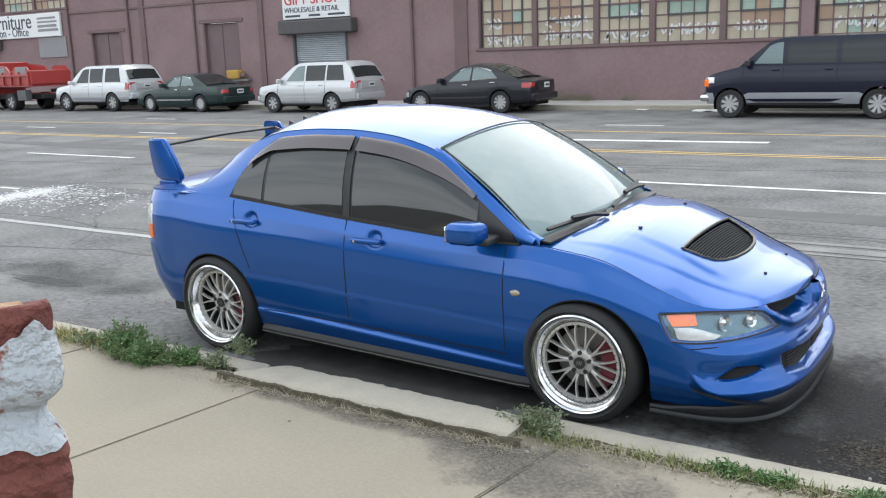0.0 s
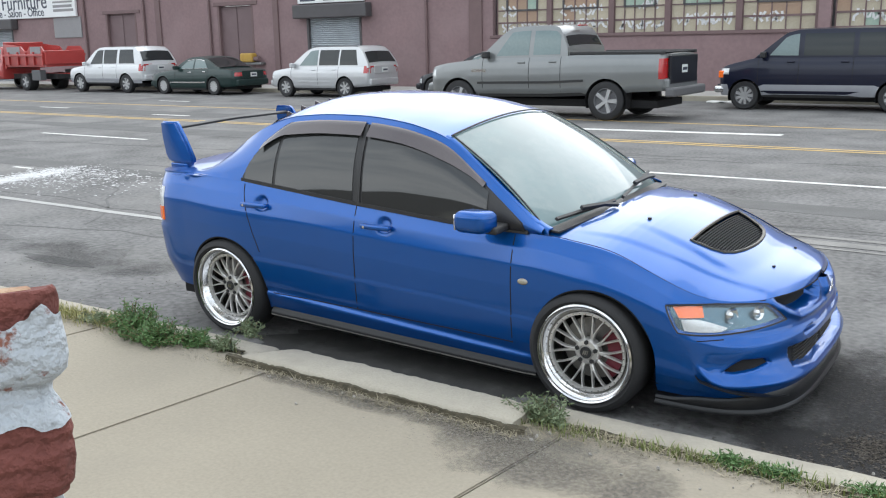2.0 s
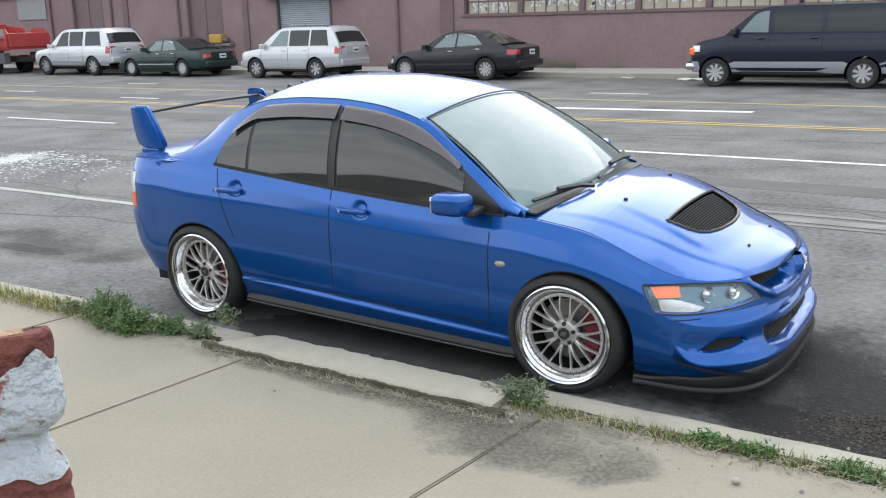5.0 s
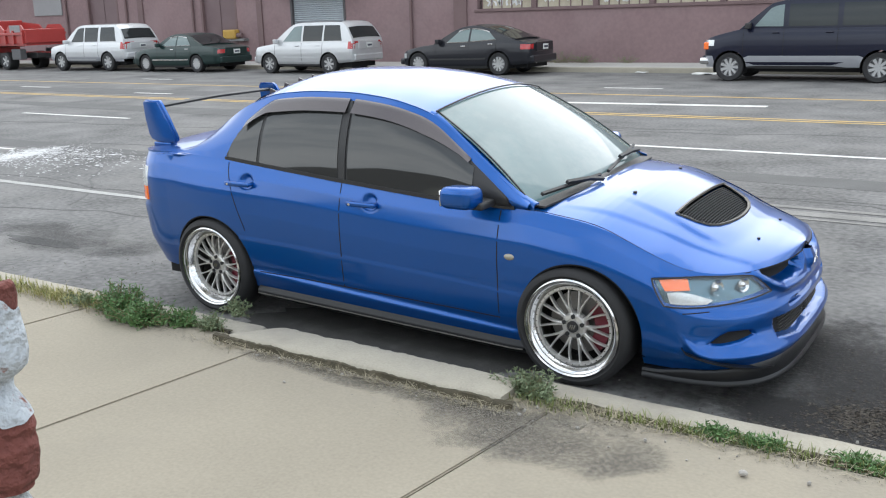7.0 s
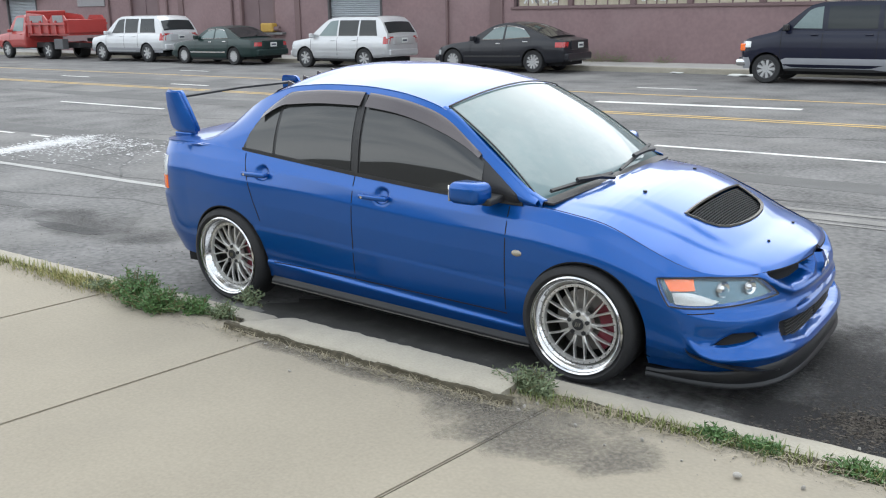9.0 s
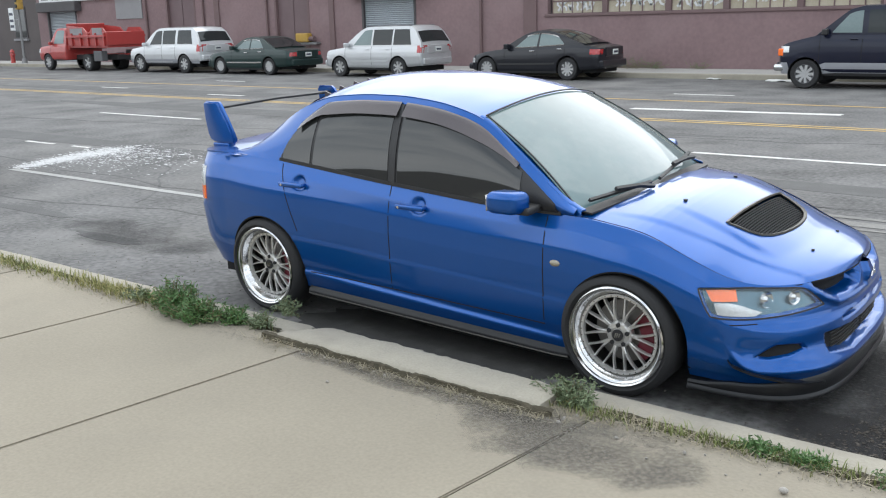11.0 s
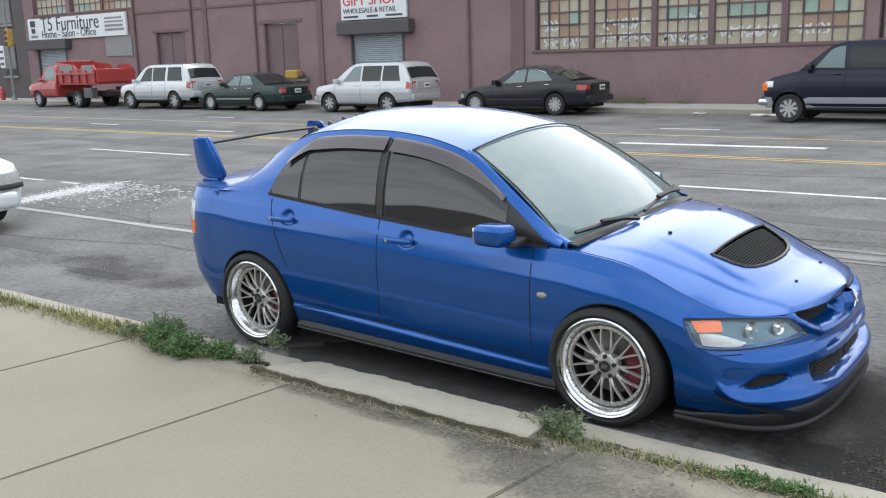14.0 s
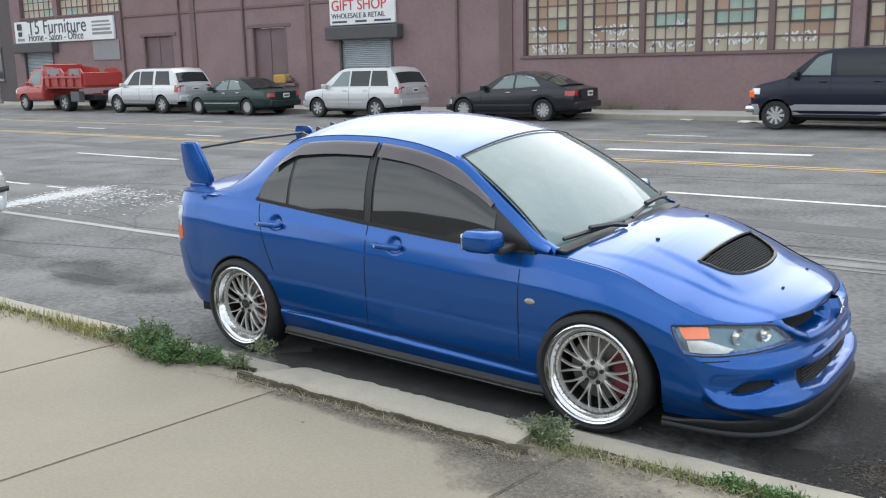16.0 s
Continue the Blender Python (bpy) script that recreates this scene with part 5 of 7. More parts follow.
    ext = bmesh.ops.extrude_face_region(em, geom=em.faces[:])
    bmesh.ops.translate(em, vec=(0.006, 0, 0), verts=[v for v in ext["geom"] if isinstance(v, bmesh.types.BMVert)])
    part("badge", em, M["chrome"], car, "plain silver badge")
    # roof, screens, deck
    def sheet(nm, xa, za, xb, zb, n=16, m=16, mt=M["blue"], bulge=0.0, lab="", yb=None, ya=None):
        rows = []
        for i in range(n + 1):
            u = i / n
            r = []
            for j in range(-m, m + 1):
                v = j / m
                A, B = Vector((xa(v), ya(v), za(v))), Vector((xb(v), yb(v), zb(v)))
                p = A.lerp(B, u)
                p += Vector((0.4, 0, 0.9)) * bulge * math.sin(math.pi * u)
                r.append(p)
            rows.append(r)
        return part(nm, solid_patch(rows, -0.006, (0, 0, 1)), mt, car, lab, 60)
    hx = lambda v: -0.915 - 0.055 * v * v
    hz = lambda v: 1.43 - 0.068 * v * v
    bx, bz = lambda v: -0.195 - 0.10 * v * v, lambda v: 0.955 - 0.042 * v * v
    sheet("windscreen", bx, bz, hx, hz, mt=M["screen"], bulge=0.028, lab="windscreen reflecting a cloudy sky", ya=lambda v: 0.785 * v, yb=lambda v: 0.625 * v)
    head = [Vector((hx(v) + 0.004, 0.632 * v, hz(v) + 0.006 + 0.004 * (1 - v * v))) for v in np.linspace(-1, 1, 25)]
    part("screen_gasket", strip(head, 0.008, 0.003, None, (0.5, 0, 0.85)), M["black"], car, "black rubber windscreen seal")
    for sg in (1, -1):
        side = [Vector((bx(1), 0.785 * sg, bz(1))).lerp(Vector((hx(1), 0.628 * sg, hz(1))), k / 14) + Vector((0.4, 0, 0.9)) * 0.028 * math.sin(math.pi * k / 14) + Vector((0.004, -0.012 * sg, 0.004)) for k in range(15)]
        part("screen_gasket", strip(side, 0.007, 0.003, None, (0.5, 0.2 * sg, 0.85)), M["black"], car)
    roof = []
    for x in np.linspace(-0.915, -2.36, 34):
        r = []
        for j in range(-16, 17):
            v = j / 16
            xx = x - 0.055 * v * v * (1 - (-0.915 - x) / 1.445 * 0.9)
            Yr, zr = roof_rail(xx)
            crown = itp(x, [(-2.36, 0.078), (-2.1, 0.088), (-1.5, 0.082), (-0.87, 0.062)])
            r.append((xx, (Yr + 0.004) * v, zr + crown * (1 - abs(v) ** 2.2)))
        roof.append(r)
    part("roof", solid_patch(roof, -0.012, (0, 0, 1)), M["blue"], car, smooth=60)
    sheet("rear_screen", lambda v: -2.36 - 0.02 * v * v, lambda v: 1.40 + 0.06 * (1 - v * v), lambda v: -2.86 - 0.04 * (1 - v * v), lambda v: 1.075 + 0.02 * (1 - v * v), mt=M["sideglass"], bulge=0.0, ya=lambda v: 0.55 * v, yb=lambda v: 0.60 * v)
    deck = []
    for x in np.linspace(-2.80, -3.465, 24):
        deck.append([(x, half_width(TAIL, 1.05) * (1 if x > -3.0 else max(0.02, 1 - ((-3.0 - x) / 0.47) ** 3.2) ** (1 / 3.2)) * j / 12, sm(x, Z_TOP) + 0.018 * (1 - (j / 12) ** 2) + 0.001) for j in range(-12, 13)])
    part("boot_lid", solid_patch(deck, -0.01, (0, 0, 1)), M["blue"], car, smooth=60)
    # cowl, wipers
    cw = [[(bx(v) + 0.075 * k - 0.01, 0.77 * v, bz(v) + 0.010 - 0.006 * k) for k in (0, 0.5, 1)] for v in np.linspace(-1, 1, 24)]
    part("cowl", solid_patch(cw, -0.01, (0, 0, 1)), M["black"], car, "black plastic cowl")
    for y0, y1, dx in ((-0.72, -0.20, 0.0), (-0.10, 0.62, 0.03)):
        A, B = Vector((bx(y0 / 0.77) + 0.03 - 0.06 * (dx > 0) * 0, y0, bz(y0 / 0.77) + 0.028)), Vector((bx(y1 / 0.77) + 0.03, y1, bz(y1 / 0.77) + 0.028))
        pts = [A.lerp(B, k / 10) + Vector((-0.07 * k / 10 if dx else -0.02 * (1 - k / 10), 0, 0.055 * k / 10 if dx else 0.02 * (1 - k / 10))) for k in range(11)]
        wp = part("wiper", strip(pts, 0.016, 0.012, None, (0.5, 0, 0.8)), M["black"], car)
        mid = [pts[9] + Vector((0.05, 0, -0.01)), pts[7] + Vector((0.035, 0, 0.012)), pts[4] + Vector((0.004, 0, 0.02))]
        part("wiper_arm", strip(mid, 0.02, 0.014, None, (0.5, 0, 0.8)), M["black"], wp)
    # fins along the rear roof edge
    for i in range(8):
        Y = -0.49 + 0.14 * i
        z0 = roof_rail(-2.3)[1] + 0.074 * (1 - (Y / 0.6) ** 2)
        b = bmesh.new()
        vs = [b.verts.new(p) for p in ((-2.28, Y - 0.003, z0 + 0.008), (-2.335, Y - 0.004, z0 + 0.026), (-2.345, Y - 0.004, z0 - 0.01), (-2.28, Y + 0.003, z0 + 0.008), (-2.335, Y + 0.004, z0 + 0.026), (-2.345, Y + 0.004, z0 - 0.01))]
        for fidx in ((0, 1, 2), (5, 4, 3), (0, 3, 4, 1), (1, 4, 5, 2), (2, 5, 3, 0)):
            b.faces.new([vs[k] for k in fidx])
        part("roof_fin", b, M["visor"], car)
    # wing blade
    bl = [[(x, Y, z + 0.012 * (1 - abs(Y) / 0.6)) for x, z in ((-3.40, 1.322), (-3.375, 1.328), (-3.345, 1.326), (-3.33, 1.321))] for Y in np.linspace(-0.6, 0.6, 14)]
    part("wing_blade", solid_patch(bl, -0.014, (0, 0, 1)), M["black"], car, "dark carbon wing blade", 40)
    # floor pan, widened and lowered to block sky light below, and rear plate
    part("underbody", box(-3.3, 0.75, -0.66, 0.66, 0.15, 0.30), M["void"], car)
    # wheels: pavement side, then road side
    R180 = Matrix.Rotation(math.pi, 4, "Z")
    for (hx_, hz_), d in zip(HUBS, (0.052, 0.066)):
        for near in (True, False):
            w = wheel(Matrix.Translation((hx_ - (0.034 if hx_ > -1 else 0.012), -0.893 if near else 0.875, hz_ - (0.0 if near else 0.045))) @ (Matrix() if near else R180), 0.322, 0.262, 0.23, d)
            w.parent = car
    return car


blue_sedan()


# ---- other vehicles: x ahead from the front bumper at 0, so the body lies at x < 0 ----
def paint(name, col, metal=0.3, rough=0.35):
    return mat(name, col, rough, metal=metal, var=0.06, scale=2, fine=200, bump=0.0, coat=0.8 if max(col) > 0.1 else 0.55, spec=0.5 if max(col) > 0.1 else 0.2, stain=tuple(c * 0.8 for c in col), stain_amt=0.35, stain_scale=1.5)


M.update({
    "white_p": paint("white_silver_paint", (0.55, 0.56, 0.57)),
    "silver_p": paint("silver_paint", (0.50, 0.51, 0.52), 0.45),
    "green_p": paint("dark_green_paint", (0.012, 0.030, 0.028), 0.1),
    "dark_p": paint("charcoal_paint", (0.014, 0.015, 0.020), 0.1),
    "navy_p": paint("navy_paint", (0.007, 0.009, 0.024), 0.1),
    "band_p": paint("silver_band_paint", (0.38, 0.39, 0.42), 0.4),
    "grey_p": paint("pickup_grey_paint", (0.19, 0.20, 0.20), 0.4),
    "red_p": paint("red_truck_paint", (0.36, 0.035, 0.03), 0.0, 0.5),
    "ice_p": paint("pale_car_paint", (0.66, 0.70, 0.71), 0.1),
    "farglass": mat("car_glass", (0.018, 0.022, 0.023), 0.06, var=0.1, scale=2, fine=20, bump=0.0, spec=0.45),
    # opaque pale teal: light passing through the windows is put into the colour
    "clearglass": mat("car_glass_light", (0.15, 0.20, 0.20), 0.05, var=0.1, scale=2, fine=20, bump=0.0, spec=0.6),
    "alloy": mat("alloy_wheel", (0.46, 0.46, 0.46), 0.35, metal=0.6, var=0.08, scale=10, fine=60, bump=0.0),
    "tailgate_grey": mat("grey_plastic", (0.10, 0.10, 0.105), 0.6, var=0.1, scale=6, fine=80, bump=0.1),
    "yellow_box": mat("yellow_enamel", (0.42, 0.26, 0.05), 0.6, var=0.15, scale=6, fine=60, bump=0.1, stain=(0.2, 0.13, 0.05), stain_amt=0.6, stain_scale=4),
})


def road_wheel(parent, x, y, R, near=1, width=0.22, n=7, rim_k=0.66):
    """A road wheel whose outer face looks along +y (near = 1) or -y."""
    w = new("wheel")
    w.matrix_basis = pose(x, y, R) @ (Matrix() if near < 0 else Matrix.Rotation(math.pi, 4, "Z"))
    w.parent = parent
    rim = R * rim_k
    tp = lambda prof, k=36: grid_mesh([[(r * math.cos(a), q, r * math.sin(a)) for r, q in prof] for a in [2 * math.pi * i / k for i in range(k)]], closed_u=True)
    part("tyre", tp([(rim * 0.98, 0.03), (rim, 0.0), (R - 0.03, -0.012), (R - 0.006, 0.01), (R, 0.03), (R, width - 0.03), (R - 0.03, width), (rim, width)]), M["tyre"], w, smooth=50)
    r_ = part("rim", tp([(rim + 0.004, 0.004), (rim - 0.012, -0.004), (rim - 0.025, 0.01), (rim - 0.035, 0.05), (0.0005, 0.055)]), M["tailgate_grey"], w, smooth=40)
    for i in range(n):
        a = 2 * math.pi * i / n
        b = bmesh.new()
        grid_mesh([[(r * math.cos(a) - q * math.sin(a), yy, r * math.sin(a) + q * math.cos(a)) for q, yy in ((-wd, 0.05), (-wd * 0.8, yf), (wd * 0.8, yf), (wd, 0.05))] for r, wd, yf in ((0.02, rim * 0.14, 0.006), (rim * 0.5, rim * 0.16, 0.004), (rim - 0.015, rim * 0.19, 0.002))], bm=b)
        part("spoke", b, M["alloy"], r_)
    part("hub_cap", cyl(rim * 0.2, 0.02, Matrix.Translation((0, 0.008, 0)) @ Matrix.Rotation(radians(90), 4, "X"), 20), M["alloy"], w)
    return w


def vehicle(label, L, W, xf, xr, R, top, bot, cab, wins, col, cat_="car", name="car", rf=0.7, rr=0.5, band=None, glass="farglass", lamps=True, tail=((0.62, 0.92), 0.10), kside=0.76, spokes=7, front_glass=True, tail_x=0.25, belt_chrome=False, curve=0.14, moulding=None, first_glass=None):
    """top, bot: height tables over x. cab: windscreen foot, roof front, roof rear, rear foot, roof height."""
    car = empty(name, Matrix(), label, cat_)
    hw = W / 2
    plan = lambda x: max(0.0, 1 - max(0, (x + rf) / rf) ** 2.6) ** (1 / 2.6) * max(0.0, 1 - max(0, (-L + rr - x) / rr) ** 3.4) ** (1 / 3.4)
    TW = ((0, 0.92), (0.12, 0.975), (0.5, 1.0), (0.75, 0.99), (0.9, 0.965), (1, 0.93))
    xs = sorted({*np.round(np.linspace(-L + rr, -rf, int((L - rr - rf) / 0.05)), 4), *[-rf * (1 - math.sin(math.pi / 2 * i / 14)) for i in range(15)], *[-L + rr * (1 - math.sin(math.pi / 2 * i / 12)) for i in range(13)]})
    rounded = lambda f, r: (lambda x: sum(f(x + d * r) * q for d, q in ((-1, 0.12), (-0.6, 0.2), (-0.2, 0.18), (0.2, 0.18), (0.6, 0.2), (1, 0.12))))
    T = rounded(lambda x: itp(x, top), 0.16)
    Bz = lambda x: itp(x, bot)
    ts = [i / 16 for i in range(17)]
    hubs = ((xf, R), (xr, R))
    half = lambda x, t: hw * plan(x) * itp(t, TW)
    P = [[(x, half(x, t), Bz(x) + (T(x) - Bz(x)) * t) for t in ts] for x in xs]
    shell = grid_mesh(P)
    cut_arches(shell, hubs, R + 0.055, hw * 0.5)
    sidey = lambda x, z: half(x, min(1, max(0, (z - Bz(x)) / (T(x) - Bz(x)))))
    for s in (1, -1):
        o = shell.copy() if s > 0 else mirrored(shell)
        part("body_side", o, M[col], car, smooth=50)
        if band:
            z0, z1, m = band
            g = [[(x, sidey(x, z) + 0.004, z) for z in (z0, (z0 + z1) / 2, z1)] for x in xs if -L + 0.1 < x < -0.15]
            b = grid_mesh(g)
            cut_arches(b, hubs, R + 0.056, hw * 0.5)
            if s < 0:
                for v in b.verts:
                    v.co.y *= -1
            part("lower_band", b, M[m], car, smooth=50)
        for hx, hz in hubs:
            rr_ = R + 0.052
            lin = [[(hx + rr_ * math.cos(a), s * (hw - q), hz + rr_ * math.sin(a)) for q in (0.012, 0.35)] for a in [radians(-20 + 220 * k / 20) for k in range(21)]]
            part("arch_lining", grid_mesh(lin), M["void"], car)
            road_wheel(car, hx, s * (hw - 0.025), R, s, n=spokes)
    part("hood_and_deck", grid_mesh([[(x, half(x, 1) * j / 8, T(x) + 0.03 * (1 - (j / 8) ** 2) * plan(x)) for j in range(-8, 9)] for x in xs]), M[col], car, smooth=50)
    part("underbody", box(-L + 0.25, -0.3, -hw * 0.72, hw * 0.72, R * 0.65, R * 0.65 + 0.15), M["void"], car)
    shell.free()
    # cabin
    b0, r0, r1, b1, zr = cab
    rz = lambda x: max(rz_(x), T(x)) if b1 + 0.02 < x < b0 - 0.02 else T(x)
    rz_ = rounded(lambda x: itp(x, ((b1, T(b1)), (r1, zr - 0.035), (r1 + 0.25, zr), (r0 - 0.3, zr), (r0, zr - 0.045), (b0, T(b0)))), curve)
    cw = hw * 0.93
    cy = lambda x, z: cw + (hw * kside - cw) * max(0, z - T(x)) / max(zr - T(x), 0.05) + 0.02 * math.sin(math.pi * min(1, max(0, (z - T(x)) / (zr - T(x)))))
    cx = sorted({*np.linspace(b1, r1, 8), *np.linspace(r1, r0, 16), *np.linspace(r0, b0, 8)})
    for s in (1, -1):
        part("cabin_side", grid_mesh([[(x, s * cy(x, T(x) - 0.01 + (rz(x) - T(x) + 0.01) * k / 6), T(x) - 0.01 + (rz(x) - T(x) + 0.01) * k / 6) for k in range(7)] for x in cx]), M[col], car, smooth=50)
        for wi, (x0, x1, t0, t1) in enumerate(wins):
            g = []
            for i in range(11):
                u = i / 10
                xb, xt = x0 + (x1 - x0) * u, t0 + (t1 - t0) * u
                zb, zt = T(xb) + 0.05, rz(xt) - 0.10
                g.append([(xb + (xt - xb) * k / 5, s * (cy(xb + (xt - xb) * k / 5, zb + (zt - zb) * k / 5) + 0.006), zb + (zt - zb) * k / 5) for k in range(6)])
            part("side_window", solid_patch(g, -0.02, (0, s, 0)), M[first_glass if first_glass and wi == 0 else glass], car, smooth=50)
            if belt_chrome:
                st = [(q[-1][0], q[-1][1] + s * 0.004, q[-1][2] + 0.012) for q in g]
                part("window_trim", strip(st, 0.03, 0.008, None, (0, s, 0)), M["chrome"], car)
                st = [(q[0][0], q[0][1] + s * 0.004, q[0][2] - 0.012) for q in g]
                part("window_trim", strip(st, 0.022, 0.008, None, (0, s, 0)), M["chrome"], car)
    rows = [[(x, cy(x, rz(x)) * j / 8, rz(x) + 0.035 * (1 - (j / 8) ** 2)) for j in range(-8, 9)] for x in cx]
    part("roof", grid_mesh(rows), M[col], car, smooth=35)
    for nm, xa, xb in (("windscreen", b0 - 0.04, r0 + 0.05), ("rear_screen", b1 + 0.04, r1 - 0.04)):
        dz = Vector((0.7 if nm == "windscreen" else -0.7, 0, 0.7)) * 0.008
        g = [[Vector((x, cy(x, rz(x)) * 0.90 * j / 6, rz(x) + 0.035 * (1 - (j / 6) ** 2 * 0.81))) + dz for j in range(-6, 7)] for x in np.linspace(xa, xb, 7)]
        part(nm, solid_patch(g, -0.012, (0, 0, 1)), M["farglass" if nm == "rear_screen" else "clearglass"], car, smooth=50)
    # fittings
    for s in (1, -1):
        xd = b0 - 0.12
        for i, x in enumerate([xd] + [w[1] - 0.03 for w in wins[:2]]):
            if x > -L + 0.8:
                zz = np.linspace(Bz(x) + 0.06, T(x), 8)
                part("door_gap", strip([(x, s * sidey(x, z), z) for z in zz], 0.012, 0.003, None, (0, s, 0)), M["void"], car)
        for w in wins[:2]:
            x, z = w[1] + 0.16, T(w[1]) - 0.10
            part("door_handle", box(x - 0.09, x + 0.09, s * sidey(x, z) - 0.03, s * sidey(x, z) + 0.03, z - 0.018, z + 0.018, 0.01, 1), M["chrome" if belt_chrome else col], car)
        m = part("wing_mirror", box(b0 - 0.32, b0 - 0.18, s * (cw + 0.11) - 0.09, s * (cw + 0.11) + 0.09, T(b0) + 0.02, T(b0) + 0.17, 0.03, 2), M["black" if name != "car" else col], car)
        if not band:
            part("side_moulding", strip([(x, s * sidey(x, Bz(x) + 0.34 * (T(x) - Bz(x))), Bz(x) + 0.34 * (T(x) - Bz(x))) for x in np.linspace(xr + R + 0.1, xf - R - 0.1, 16)], 0.05, 0.012, None, (0, s, 0)), M[moulding or ("black" if col in ("dark_p", "navy_p", "grey_p") else col)], car)
        part("sill", strip([(x, s * (half(x, 0) - 0.01), Bz(x) + 0.01) for x in np.linspace(xr + R + 0.06, xf - R - 0.06, 10)], 0.09, 0.02, None, (0, s, -0.3)), M["black"], car)
        (tz0, tz1), _ = tail
        g = [[Vector((x, s * (sidey(x, z) + 0.006), z)) for z in np.linspace(tz0, tz1, 4)] for x in np.linspace(-L + 0.004, -L + tail_x, 9)]
        part("tail_lamp", solid_patch(g, -0.02, (0, s, 0)), M["taillight"], car)
        hz = T(-0.25) - 0.05
        g = [[Vector((x + 0.005, s * (sidey(x, z) + 0.006), z)) for z in np.linspace(hz - 0.15, hz, 4)] for x in np.linspace(-0.04, -0.38, 8)]
        part("head_lamp", solid_patch(g, -0.02, (0, s, 0)), M["lamp_clear"], car)
        part("exhaust", cyl(0.03, 0.12, Matrix.Translation((-L + 0.08, s * 0.5, Bz(-L) + 0.02)) @ Matrix.Rotation(radians(90), 4, "Y"), 12), M["chrome"], car) if name == "car" else None
    part("rear_bumper", box(-L - 0.03, -L + 0.16, -hw * 0.86, hw * 0.86, Bz(-L) + 0.02, Bz(-L) + 0.24, 0.05, 3), M[col], car)
    part("front_bumper", box(-0.22, 0.02, -hw * 0.74, hw * 0.74, Bz(0) + 0.02, Bz(0) + 0.22, 0.06, 3), M[col], car)
    pz = 0.5 * (tail[0][0] + tail[0][1]) - 0.02
    pl = part("number_plate", box(-L - 0.045, -L - 0.02, -0.16, 0.16, pz - 0.08, pz + 0.08, 0.004, 1), M["plate"], car)
    part("plate_bar", box(-L - 0.049, -L - 0.044, -0.12, 0.12, pz - 0.03, pz + 0.03), M["ink"], pl, "plain dark bar")
    part("trunk_panel", box(-L - 0.012, -L + 0.04, -hw * 0.6, hw * 0.6, pz - 0.13, pz + 0.15, 0.02, 2), M[col], car)
    return car


def place(car, x, y, turn=180):
    """Stand a vehicle with its front bumper at x and the middle of its near side line at y."""
    car.matrix_basis = pose(x, y, 0, 0, 0, turn)
    return car


